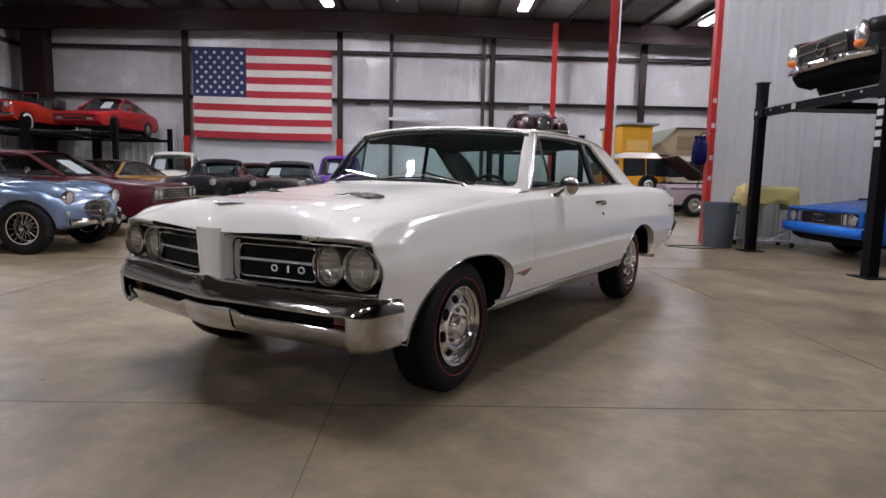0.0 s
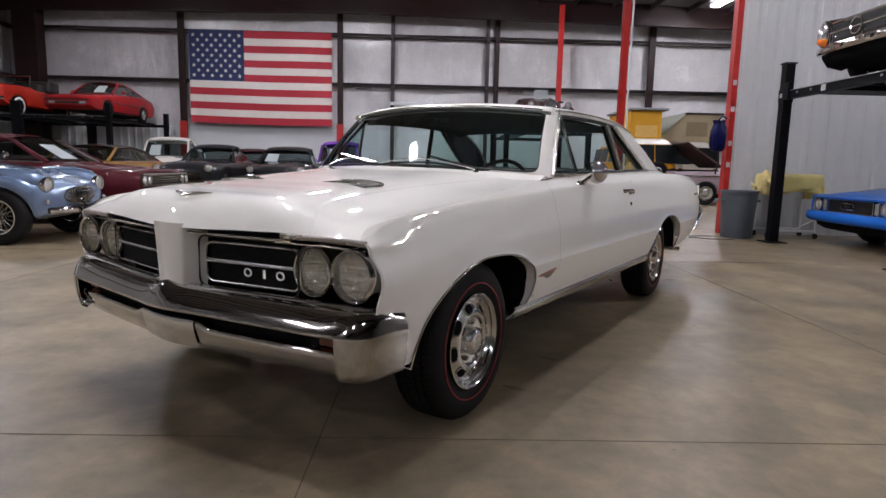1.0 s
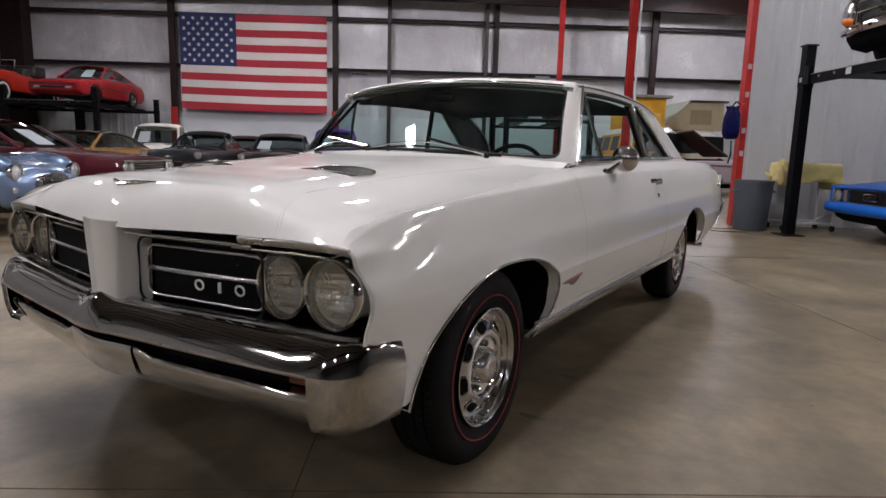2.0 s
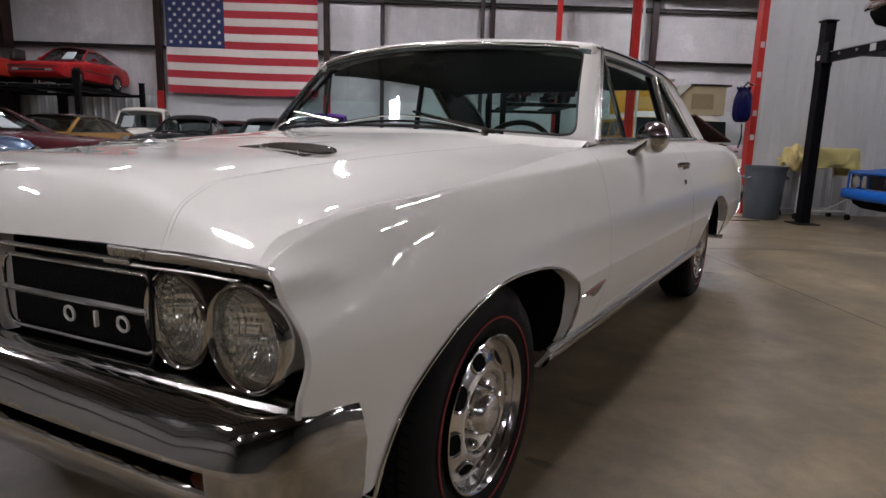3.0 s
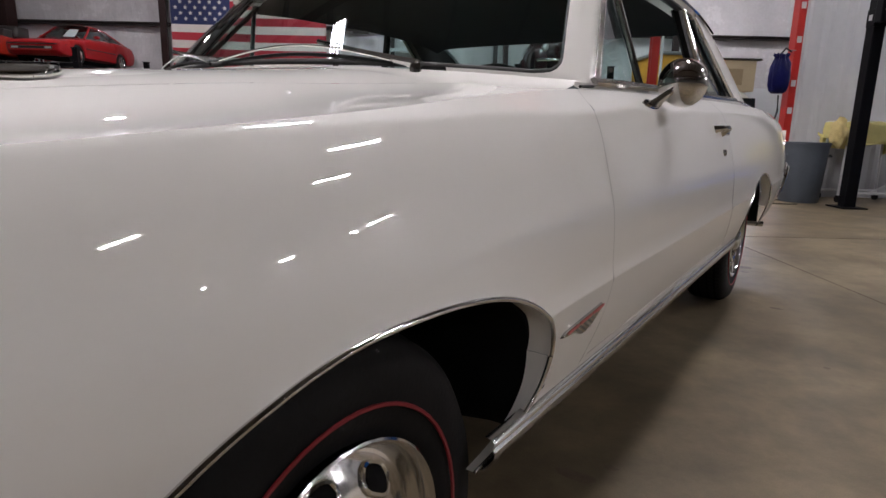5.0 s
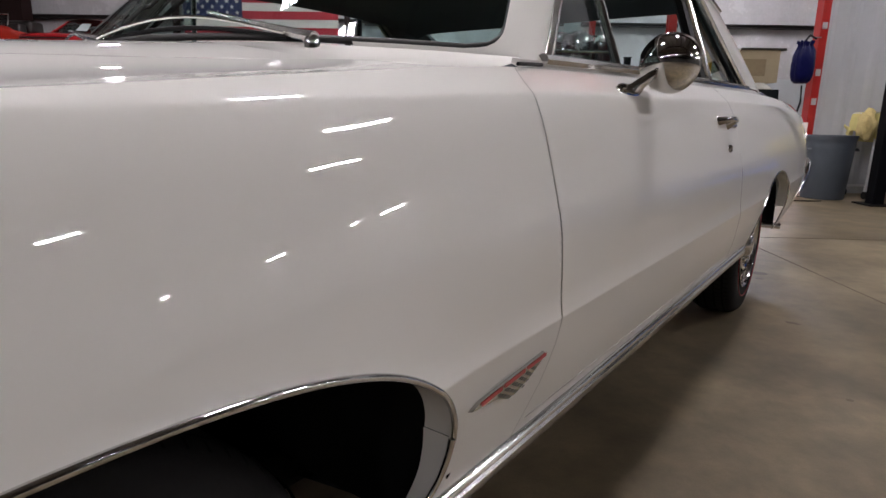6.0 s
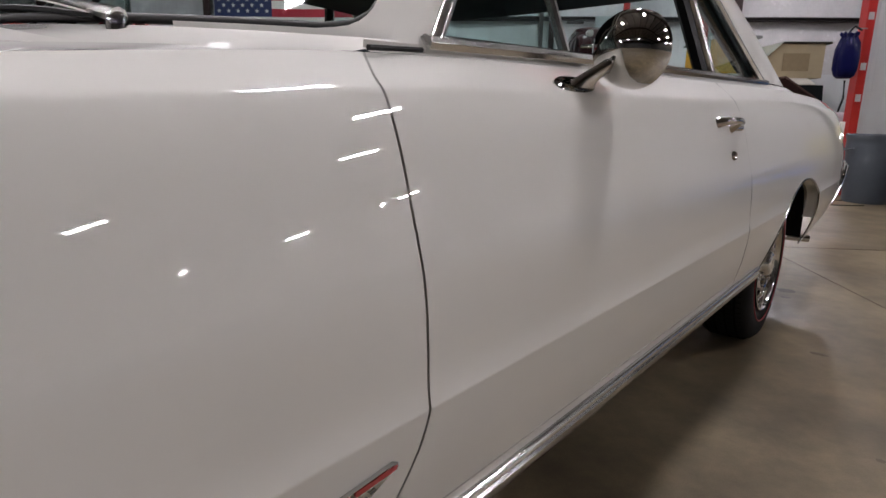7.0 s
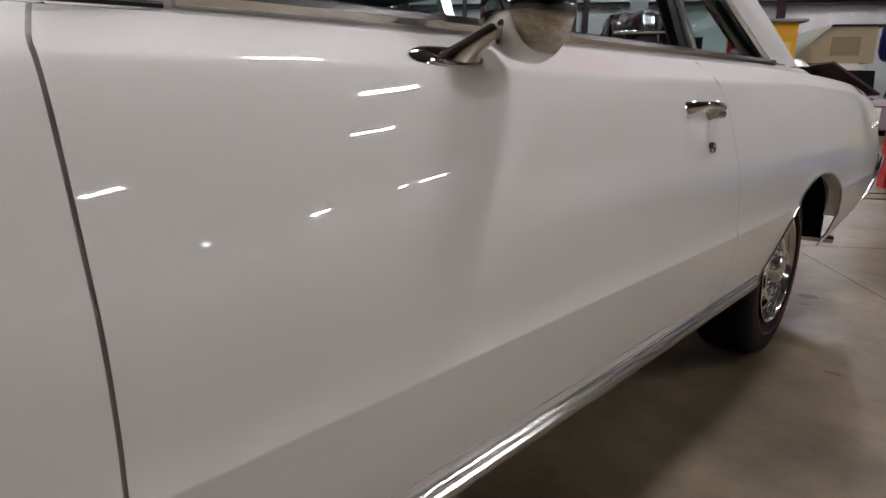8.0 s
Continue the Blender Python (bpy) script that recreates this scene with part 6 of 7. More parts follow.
for s in (1, -1):
    mw = part("wing_mirror", tube([(s * 0.60, 1.30, 0.90), (s * 0.62, 1.30, 1.0)], 0.008, 6), CHROME, healey)
    part("mirror_head", shift(lathe([(-0.02, 0.0), (0.0, 0.05), (0.02, 0.05)], "y", 18), Matrix.Translation((s * 0.62, 1.30, 1.03))), CHROME, mw, "small round chrome mirror")

# maroon hardtop
spec = dict(L=4.95, hw=((0, 0.08, 0.4, 1.2, 3.2, 4.5, 4.95), (0.86, 0.905, 0.92, 0.935, 0.945, 0.92, 0.86)),
            zt=((0, 0.05, 0.3, 1.3, 1.45, 3.6, 4.4, 4.95), (0.80, 0.83, 0.855, 0.93, 0.95, 0.97, 0.92, 0.86)),
            zl=((0, 0.3, 4.5, 4.95), (0.42, 0.26, 0.27, 0.42)), wheels=((0.85, 0.33), (3.77, 0.33)), cab=(1.42, 2.05, 3.25, 3.95), H=1.38, cab_w=0.76, cab_t=0.62, sign_f=-0.55, crown=0.02)
c = simple_car("maroon_hardtop", "dark maroon 1960s two-door hardtop with a sale sheet", (0.055, 0.005, 0.009), at_hall(-3.85, 7.12, 0, 90), spec, lamps=((0.76, -0.01, 0.70, 0.07), (0.60, -0.01, 0.70, 0.07)), grille=(0.80, 0.60, 0.79, -0.005, 5, CHROME_SOFT), group="parked cars")

# gold saloon
spec = dict(spec, L=4.8, H=1.36, wheels=((0.85, 0.32), (3.6, 0.32)), sign_f=-0.75)
simple_car("gold_saloon", "dull gold 1960s saloon with a dark roof", (0.24, 0.13, 0.032), at_hall(-7.74, 9.7, 0, -3), spec, roof=(0.02, 0.016, 0.014), lamps=((0.72, -0.01, 0.70, 0.07),), grille=(0.6, 0.6, 0.78, -0.005, 4, CHROME_SOFT), group="parked cars")

# pre-war shapes: separate wings, tall rounded cabin
def vintage(name, label, colour, m, H=1.66, roof=None, sign_f=-0.7, wheel="hubcap", sign=True):
    spec = dict(L=4.5, hw=((0, 0.15, 0.6, 1.3, 1.8, 3.4, 4.2, 4.5), (0.22, 0.30, 0.36, 0.52, 0.72, 0.76, 0.60, 0.40)),
                zt=((0, 0.1, 0.5, 1.4, 1.7, 3.3, 4.0, 4.5), (0.80, 0.92, 0.98, 1.04, 1.08, 1.10, 0.90, 0.55)),
                zl=((0, 0.4, 4.0, 4.5), (0.35, 0.30, 0.30, 0.40)), wheels=((0.55, 0.34), (3.4, 0.34)), cab=(1.62, 1.98, 3.0, 3.75), H=H, cab_w=0.72, cab_t=0.64, arc=0.13, crown=0.05, flat=0.6, cpil=0.25, sign_f=sign_f)
    car = thing(name, m, label, "car", "parked cars")
    pm = paint(name + "_paint", colour)
    make_body(car, dict(spec, wheels=()), pm)
    make_cabin(car, spec, pm, paint(name + "_roof_paint", roof) if roof else None, sign)
    for s in (1, -1):
        for wy in (0.62, 3.45):
            rows = []
            for k in range(25):
                a = lerp(-0.35, math.pi + (0.75 if wy < 1 else 0.3), k / 24)
                ring = []
                for q in range(9):
                    b = math.pi * q / 8
                    rr = 0.43 + 0.09 * math.sin(b)
                    ring.append((s * (0.66 + 0.17 * -math.cos(b)), wy - rr * math.cos(a) * 1.12, 0.34 + rr * math.sin(a) * 0.95))
                rows.append(ring)
            part("wing", sheet(rows), pm, car, "rounded separate wing", smooth=60)
            add_wheel(car, s * 0.66, wy, 0.34, wheel, 0.16)
        add_lamp(car, s * 0.58, 0.10, 0.80, 0.095)
        part("running_board", box((min(s * 0.5, s * 0.84), 1.0, 0.30), (max(s * 0.5, s * 0.84), 3.0, 0.34), 0.01), BLACK_TRIM, car, smooth=None)
    g = part("grille", shift(lathe([(-0.03, 0.0), (-0.02, 0.16), (0.02, 0.20), (0.06, 0.21)], "y", 24), Matrix.Translation((0, -0.01, 0.68)) @ Matrix.Diagonal((1.0, 1, 1.35, 1))), BLACK_TRIM, car, "dark upright grille", smooth=60)
    for k in range(9):
        x = lerp(-0.16, 0.16, k / 8)
        h = 0.27 * math.sqrt(max(0.0, 1 - (x / 0.2) ** 2))
        part("grille_bar", tube([(x, -0.03, 0.68 - h), (x, -0.05, 0.68), (x, -0.03, 0.68 + h)], 0.006, 5), CHROME, g)
    bar_bumper(car, -0.10, 0.80, 0.46, 0.04)
    return car


vintage("white_vintage_coupe", "cream white 1940s coupe with split windscreen", (0.66, 0.63, 0.57), at_hall(-8.0, 15.5, 0, 8), 1.78, sign_f=-0.72)
vintage("purple_vintage_coupe", "bright purple 1930s coupe", (0.14, 0.030, 0.34), at_hall(-2.92, 17.7, 0, 0), 1.84, sign_f=-0.5)
spec = dict(L=4.6, hw=((0, 0.1, 0.5, 2.5, 4.2, 4.6), (0.62, 0.78, 0.86, 0.88, 0.84, 0.66)), zt=((0, 0.1, 0.5, 1.4, 3.4, 4.2, 4.6), (0.72, 0.82, 0.90, 0.98, 1.0, 0.90, 0.70)), zl=((0, 0.3, 4.3, 4.6), (0.40, 0.27, 0.28, 0.42)), wheels=((0.8, 0.33), (3.6, 0.33)), cab=(1.45, 1.95, 2.9, 3.7), H=1.44, cab_w=0.74, cab_t=0.60, arc=0.13, sign_f=-0.8, crown=0.05, flat=0.66)
simple_car("dark_red_coupe", "very dark red 1950s coupe with a sale sheet", (0.022, 0.006, 0.007), at_hall(-6.08, 17.55, 0, 2), dict(spec, H=1.50), lamps=((0.66, 0.0, 0.72, 0.085),), grille=(0.45, 0.5, 0.66, -0.01, 4, CHROME), group="parked cars")
simple_car("black_two_seater", "black 1950s two-seater with round headlamps", (0.010, 0.010, 0.012), at_hall(-5.88, 12.75, 0, 0), dict(spec, H=1.50, zt=((0, 0.1, 0.5, 1.4, 3.4, 4.2, 4.6), (0.78, 0.88, 0.94, 0.99, 1.0, 0.92, 0.74)), cab=(1.75, 2.15, 3.0, 3.5), cpil=0.10), lamps=((0.66, -0.03, 0.82, 0.088),), grille=(0.45, 0.48, 0.66, -0.01, 5, CHROME), sign=False, group="parked cars")
simple_car("black_coupe", "black rounded 1950s coupe in a parked row", (0.010, 0.010, 0.012), at_hall(-3.62, 13.2, 0, 4), dict(spec, H=1.49, cab_t=0.64), lamps=((0.66, -0.02, 0.80, 0.088),), sign=True, group="parked cars")


# four-post lifts
def lift(name, m, width_, length, deck, top, label, post=0.16):
    """Origin in the middle of the front end; runs along +y."""
    t = thing(name, m, label, "car lift", "four-post lifts")
    for x in (-width_ / 2, width_ / 2):
        for y in (0.0, length):
            p = part("post", box((x - post / 2, y - post / 2, 0.015), (x + post / 2, y + post / 2, top), 0.008), BLACK_STEEL, t, smooth=None)
            part("base_plate", box((x - post * 1.3, y - post * 1.1, 0), (x + post * 1.3, y + post * 1.1, 0.015), 0.003), BLACK_STEEL, p, smooth=None)
            part("post_cap", box((x - post * 0.62, y - post * 0.62, top), (x + post * 0.62, y + post * 0.62, top + 0.02), 0.003), BLACK_STEEL, p, smooth=None)
            part("carriage", box((x - post * 0.54, y - post * 0.56, deck - 0.17), (x + post * 0.54, y + post * 0.56, deck + 0.02), 0.01), BLACK_STEEL, p, smooth=None)
    for y in (0.0, length):
        part("cross_beam", box((-width_ / 2 + 0.08, y - 0.05, deck - 0.125), (width_ / 2 - 0.08, y + 0.05, deck - 0.008), 0.006), BLACK_STEEL, t, smooth=None)
    for y in (0.0, length):
        part("lift_cable", tube([(-width_ / 2 + 0.08, y - 0.055, deck - 0.014), (width_ / 2 - 0.08, y - 0.055, deck - 0.014)], 0.006, 5), GALV, t, "bright steel lift cable")
    for x in (-0.78, 0.78):
        r = part("runway", box((x - 0.25, 0.055, deck - 0.07), (x + 0.25, length - 0.055, deck), 0.006), BLACK_STEEL, t, "black steel runway", smooth=None)
        for e in (-0.25, 0.25):
            part("runway_edge", box((x + e - 0.012, 0.055, deck), (x + e + 0.012, length - 0.055, deck + 0.022)), BLACK_STEEL, r, smooth=None)
        for dx in (-0.15, 0.15):
            part("beam_bolt", shift(lathe([(0.0, 0.016), (-0.010, 0.016), (-0.014, 0.010), (-0.014, 0.0)], "y", 8), Matrix.Translation((x + dx, -0.050, deck - 0.055))), GALV, t)
    return t


RL = lift("black_lift", at_hall(5.62, 4.63, 0, -90), 2.56, 4.6, 2.20, 2.57, "black four-post car lift holding a black roadster", 0.13)
part("lock_box", box((-1.20, -0.09, 2.06), (-1.09, -0.02, 2.30), 0.01), BLACK_STEEL, RL, "black lock bracket", smooth=None)
part("beam_label", box((-0.42, -0.0545, 2.095), (-0.33, -0.0505, 2.175), 0.001), PART_WALL, RL, "small pale sticker", smooth=None)
part("post_label", box((-1.31, -0.0745, 2.10), (-1.255, -0.0655, 2.16), 0.001), PART_WALL, RL, "small pale sticker", smooth=None)
for k in range(5):
    part("nameplate_bar", box((1.235, -0.0735, 1.95 - k * 0.115), (1.325, -0.0650, 2.02 - k * 0.115), 0.002), PART_WALL, RL, "pale bar of an unreadable nameplate", smooth=None)
lift("black_lift", at_hall(-11.6, 17.4), 2.9, 4.3, 2.40, 2.80, "black four-post car lift holding a red hatchback")
lift("black_lift", at_hall(-14.65, 17.4), 2.9, 4.3, 2.40, 2.80, "black four-post car lift holding an orange-red open car")
lift("black_lift", at_hall(4.17, 16.2), 2.6, 4.3, 2.17, 2.5, "black four-post car lift holding a dark vintage car")

# black roadster on the right lift
spec = dict(L=4.3, hw=((0, 0.06, 0.3, 0.8, 2.5, 3.9, 4.3), (0.72, 0.80, 0.86, 0.88, 0.88, 0.84, 0.70)), zt=((0, 0.05, 0.3, 1.3, 3.2, 4.0, 4.3), (0.66, 0.72, 0.76, 0.86, 0.90, 0.80, 0.66)), zl=((0, 0.3, 3.9, 4.3), (0.40, 0.22, 0.24, 0.42)), wheels=((0.78, 0.32), (3.2, 0.32)), crown=0.035, flat=0.66, bz=0.42)
merc = simple_car("black_roadster", "black 1960s roadster with chrome grille and amber lamp units", (0.008, 0.008, 0.009), at_hall(5.62, 4.515, 2.20, -90), spec, group="parked cars")
part("windscreen_frame", tube([(-0.62, 1.45, 0.86), (-0.56, 1.75, 1.22), (0.56, 1.75, 1.22), (0.62, 1.45, 0.86)], 0.016, 6), CHROME, merc)
part("windscreen", sheet([[(x, 1.45, 0.87), (x * 0.92, 1.75, 1.21)] for x in (-0.6, 0, 0.6)]), GLASS_DARK, merc).visible_shadow = False
part("cockpit", box((-0.6, 1.6, 0.55), (0.6, 2.9, 0.90), 0.03), SEAT_DARK, merc, "dark cockpit", smooth=None)
g = part("grille", box((-0.47, -0.035, 0.47), (0.47, 0.02, 0.71), 0.03), BLACK_TRIM, merc, "wide dark grille", smooth=None)
part("grille_bar", tube([(-0.47, -0.045, 0.60), (0.47, -0.045, 0.60)], 0.013, 6), CHROME, g)
part("grille_surround", tube([(-0.48, -0.04, 0.47), (-0.45, -0.045, 0.72), (0.45, -0.045, 0.72), (0.48, -0.04, 0.47), (-0.48, -0.04, 0.47)], 0.012, 6), CHROME, g)
part("grille_ring", tube([(0.095 * math.cos(a), -0.055, 0.60 + 0.095 * math.sin(a)) for a in steps(0, 2 * math.pi, 25)], 0.011, 6, False), CHROME, g, "plain chrome ring")
for s in (1, -1):
    lu = part("lamp_unit", shift(lathe([(-0.07, 0.0), (-0.065, 0.05), (-0.03, 0.085), (0.03, 0.095), (0.08, 0.09)], "y", 28), Matrix.Translation((s * 0.66, 0.0, 0.62)) @ Matrix.Diagonal((0.95, 1, 1.75, 1))), CHROME_SOFT, merc, "upright chrome-rimmed lamp unit", smooth=60)
    part("lamp_rim", tube([(s * 0.66 + 0.092 * math.cos(a), 0.0, 0.62 + 0.168 * math.sin(a)) for a in steps(0, 2 * math.pi, 29)], 0.012, 6, False), CHROME, lu)
    part("amber_lens", shift(lathe([(-0.085, 0.0), (-0.075, 0.045), (-0.04, 0.078), (0.0, 0.088)], "y", 24), Matrix.Translation((s * 0.66, 0.005, 0.535)) @ Matrix.Diagonal((0.95, 1, 0.75, 1))), AMBER_BRIGHT, lu, "amber lamp section", smooth=60)

for s in (1, -1):
    part("front_wing", shift(lathe([(-0.40, 0.0), (-0.39, 0.06), (-0.33, 0.12), (-0.20, 0.15), (0.1, 0.155), (0.5, 0.13), (0.9, 0.04), (1.0, 0.0)], "y", 24), Matrix.Translation((s * 0.70, 0.40, 0.70)) @ Matrix.Diagonal((1.0, 1, 0.95, 1))), paint("black_wing_paint", (0.008, 0.008, 0.009)), merc, "rounded black front wing", smooth=60)
    part("overrider", tube([(s * 0.26, -0.13, 0.36), (s * 0.26, -0.16, 0.43), (s * 0.26, -0.13, 0.52)], [0.020, 0.026, 0.012], 8), CHROME, merc, "chrome overrider")
part("front_valance", sheet([[(x, -0.02 + 0.10 * (abs(x) / 0.82) ** 3 + d, z) for d, z in ((0.0, 0.46), (0.02, 0.34), (0.10, 0.24), (0.30, 0.20))] for x in steps(-0.82, 0.82, 13)]), BLACK_MATT, merc, "black panel under the bumper", smooth=60)

# blue fastback below it
BLUE = (0.010, 0.115, 0.48)
spec = dict(L=4.7, hw=((0, 0.05, 0.3, 1.0, 3.4, 4.4, 4.7), (0.80, 0.83, 0.85, 0.88, 0.90, 0.87, 0.80)), zt=((0, 0.05, 0.3, 1.3, 1.5, 3.6, 4.3, 4.7), (0.70, 0.735, 0.765, 0.88, 0.91, 0.95, 0.94, 0.85)), zl=((0, 0.25, 4.3, 4.7), (0.48, 0.26, 0.28, 0.45)), wheels=((0.98, 0.33), (3.6, 0.33)), cab=(1.5, 2.2, 2.9, 4.2), H=1.26, cab_w=0.72, cab_t=0.57, crown=0.03)
must = simple_car("blue_fastback", "bright blue 1970s fastback with a wide dark grille", BLUE, at_hall(6.28, 5.20, 0, -90), spec, sign=False, group="parked cars", bumper=False)
BLUE_PAINT = paint("blue_nose_paint", BLUE)
def nose_line(x, d=0.0):
    return -0.10 + 0.07 * (abs(x) / 0.83) ** 2.5 + d


def nose_ring(x0, x1, z0, z1, d, r=0.02):
    pts = []
    for cx, cz, a0 in ((x1 - r, z1 - r, 0), (x0 + r, z1 - r, 90), (x0 + r, z0 + r, 180), (x1 - r, z0 + r, 270)):
        for k in range(4):
            a = radians(a0 + 30 * k)
            x = cx + r * math.cos(a)
            pts.append((x, nose_line(x, d), cz + r * math.sin(a)))
    return pts + pts[:1]


# hood lip, cheeks and sill stand round a recessed mouth
part("nose_lip", sheet([[(x, nose_line(x, d), z) for d, z in ((0.16, 0.735), (0.03, 0.722), (0.0, 0.708), (0.0, 0.690), (0.015, 0.682), (0.09, 0.682))] for x in steps(-0.83, 0.83, 25)]), BLUE_PAINT, must, "blue lip over the grille", smooth=50)
part("mouth_back", sheet([[(x, nose_line(x, 0.085), z) for z in (0.47, 0.69)] for x in steps(-0.81, 0.81, 17)]), BLACK_MATT, must, smooth=60)
g = part("grille", sheet([[(x, nose_line(x, 0.055), z) for z in steps(0.50, 0.67, 4)] for x in steps(-0.43, 0.43, 13)]), BLACK_TRIM, must, "wide black grille", smooth=60)
part("grille_surround", tube(nose_ring(-0.45, 0.45, 0.495, 0.672, 0.03), 0.007, 6, False), CHROME_SOFT, g)
for z in steps(0.515, 0.655, 7):
    part("grille_bar", tube([(x, nose_line(x, 0.048), z) for x in steps(-0.43, 0.43, 9)], 0.003, 4), DARK_STEEL, g)
part("grille_badge", tube(nose_ring(-0.12, 0.12, 0.545, 0.63, 0.025, 0.015), 0.008, 6, False), CHROME, g, "plain bright badge frame")
part("badge_bar", box((-0.05, nose_line(0) + 0.018, 0.575), (0.05, nose_line(0) + 0.032, 0.60), 0.004), CHROME_SOFT, g, smooth=None)
for s in (1, -1):
    part("cheek", sheet([[(s * x, nose_line(x, d), z) for d, z in ((0.0, 0.69), (-0.004, 0.58), (0.0, 0.48))] for x in steps(0.765, 0.83, 5)]), BLUE_PAINT, must, smooth=60)
    lamp = add_lamp(must, s * 0.655, nose_line(0.655, 0.03), 0.585, 0.078)
    part("lamp_surround", tube([(s * abs(x), y, z) for x, y, z in nose_ring(0.555, 0.755, 0.487, 0.682, 0.02)], 0.008, 6, False), CHROME_SOFT, lamp)
    part("parking_lamp", box((s * 0.505 - 0.035, nose_line(0.5) + 0.03, 0.51), (s * 0.505 + 0.035, nose_line(0.5) + 0.06, 0.66), 0.008), REFLECTOR, must, "upright parking lamp beside the grille", smooth=None)
part("nose_bumper", sheet([[(x, nose_line(x, d - 0.04), z) for d, z in ((0.12, 0.492), (0.01, 0.485), (-0.015, 0.455), (-0.02, 0.41), (0.0, 0.365), (0.06, 0.34), (0.14, 0.33))] for x in steps(-0.87, 0.87, 25)]), BLUE_PAINT, must, "body-coloured blue bumper", smooth=60)
part("front_valance", sheet([[(x, nose_line(x, d), z) for d, z in ((0.06, 0.36), (0.10, 0.28), (0.22, 0.22))] for x in steps(-0.80, 0.80, 13)]), BLACK_MATT, must, "dark panel under the bumper", smooth=60)
part("hood_stripe", sheet([[(x, y, curve(*spec["zt"], y) + 0.034 - 0.03 * abs(x)) for y in steps(0.20, 1.35, 8)] for x in (-0.40, -0.2, 0, 0.2, 0.40)]), mat("dull_silver_paint", (0.20, 0.21, 0.23), 0.4), must, "dull silver hood panel", smooth=60)
for s in (1, -1):
    part("hood_scoop", shift(box((-0.11, 0.0, 0.0), (0.11, 0.34, 0.035), 0.015), Matrix.Translation((s * 0.27, 0.75, curve(*spec["zt"], 0.75) + 0.022))), BLACK_TRIM, must, "black hood scoop", smooth=60)

# red hatchback and orange-red open car on the left lifts
spec = dict(L=4.6, hw=((0, 0.08, 0.4, 1.0, 3.4, 4.3, 4.6), (0.72, 0.82, 0.88, 0.90, 0.90, 0.86, 0.78)), zt=((0, 0.08, 0.5, 1.4, 1.6, 3.6, 4.3, 4.6), (0.60, 0.66, 0.74, 0.86, 0.90, 0.96, 0.94, 0.80)), zl=((0, 0.25, 4.2, 4.6), (0.36, 0.22, 0.24, 0.40)), wheels=((0.90, 0.31), (3.45, 0.31)), cab=(1.50, 2.20, 3.1, 4.15), H=1.42, cab_w=0.74, cab_t=0.56, sign_f=0.1)
rc = simple_car("red_hatchback", "bright red 1980s sports hatchback with dark trim", (0.25, 0.007, 0.010), at_hall(-11.65, 17.70, 2.40, 0), spec, group="parked cars", bumper=False)
part("nose_slot", box((-0.62, -0.02, 0.40), (0.62, 0.02, 0.48), 0.01), BLACK_TRIM, rc, smooth=None)
part("bumper_line", tube([(-0.86, 0.30, 0.55), (-0.72, -0.015, 0.55), (0.72, -0.015, 0.55), (0.86, 0.30, 0.55)], 0.018, 6), BLACK_TRIM, rc)
for s in (1, -1):
    part("fog_lamp", box((s * 0.50 - 0.10, -0.03, 0.41), (s * 0.50 + 0.10, 0.0, 0.47), 0.01), REFLECTOR, rc, smooth=None)
    part("side_moulding", tube([(s * 0.905, 1.3, 0.55), (s * 0.91, 3.0, 0.56)], 0.016, 5), BLACK_TRIM, rc)
    part("door_mirror", shift(lathe([(-0.06, 0.0), (-0.04, 0.06), (0.04, 0.07)], "y", 16), Matrix.Translation((s * 0.90, 1.95, 0.98)) @ Matrix.Diagonal((1.3, 1, 0.8, 1))), paint("red_mirror_paint", (0.25, 0.007, 0.010)), rc)
spec = dict(L=4.4, hw=((0, 0.06, 0.5, 1.0, 2.5, 4.0, 4.4), (0.66, 0.72, 0.80, 0.84, 0.85, 0.82, 0.76)), zt=((0, 0.06, 0.4, 1.4, 1.6, 2.6, 3.2, 4.4), (0.98, 1.02, 1.05, 1.08, 1.02, 0.98, 1.0, 0.95)), zl=((0, 0.3, 4.1, 4.4), (0.45, 0.34, 0.36, 0.45)), wheels=((0.70, 0.35), (3.35, 0.35)), crown=0.03, flat=0.7, bz=0.55)
jp = simple_car("orange_open_car", "orange-red 1940s open utility car with whitewall tyres", (0.30, 0.016, 0.008), at_hall(-14.6, 17.85, 2.40, 0), spec, lamps=((0.58, -0.01, 0.86, 0.085),), grille=(0.42, 0.60, 0.96, -0.01, 5, CHROME), wheel="white", group="parked cars")
part("windscreen_frame", tube([(-0.66, 1.50, 1.04), (-0.64, 1.62, 1.46), (0.64, 1.62, 1.46), (0.66, 1.50, 1.04)], 0.022, 6), CHROME, jp)
part("windscreen", sheet([[(x, 1.50, 1.05), (x * 0.97, 1.62, 1.45)] for x in (-0.64, 0, 0.64)]), GLASS_DARK, jp).visible_shadow = False
part("folded_top", box((-0.66, 2.6, 1.0), (0.66, 3.3, 1.42), 0.10), SEAT_DARK, jp, "black folded canvas top", smooth=60)
part("seat", box((-0.6, 2.1, 0.7), (0.6, 2.5, 1.25), 0.06), SEAT_DARK, jp, smooth=60)

# dark vintage car on the middle lift
dv = vintage("dark_vintage_car", "dark maroon pre-war car with large headlamps, raised on a lift", (0.024, 0.0035, 0.005), at_hall(4.17, 16.0, 2.17, 0), 1.26, sign=False)
part("paper_sign", box((-0.24, 1.60, 1.14), (0.24, 1.606, 1.44), 0.001), PAPER, dv, "white paper sale sheet above the scuttle", smooth=None)

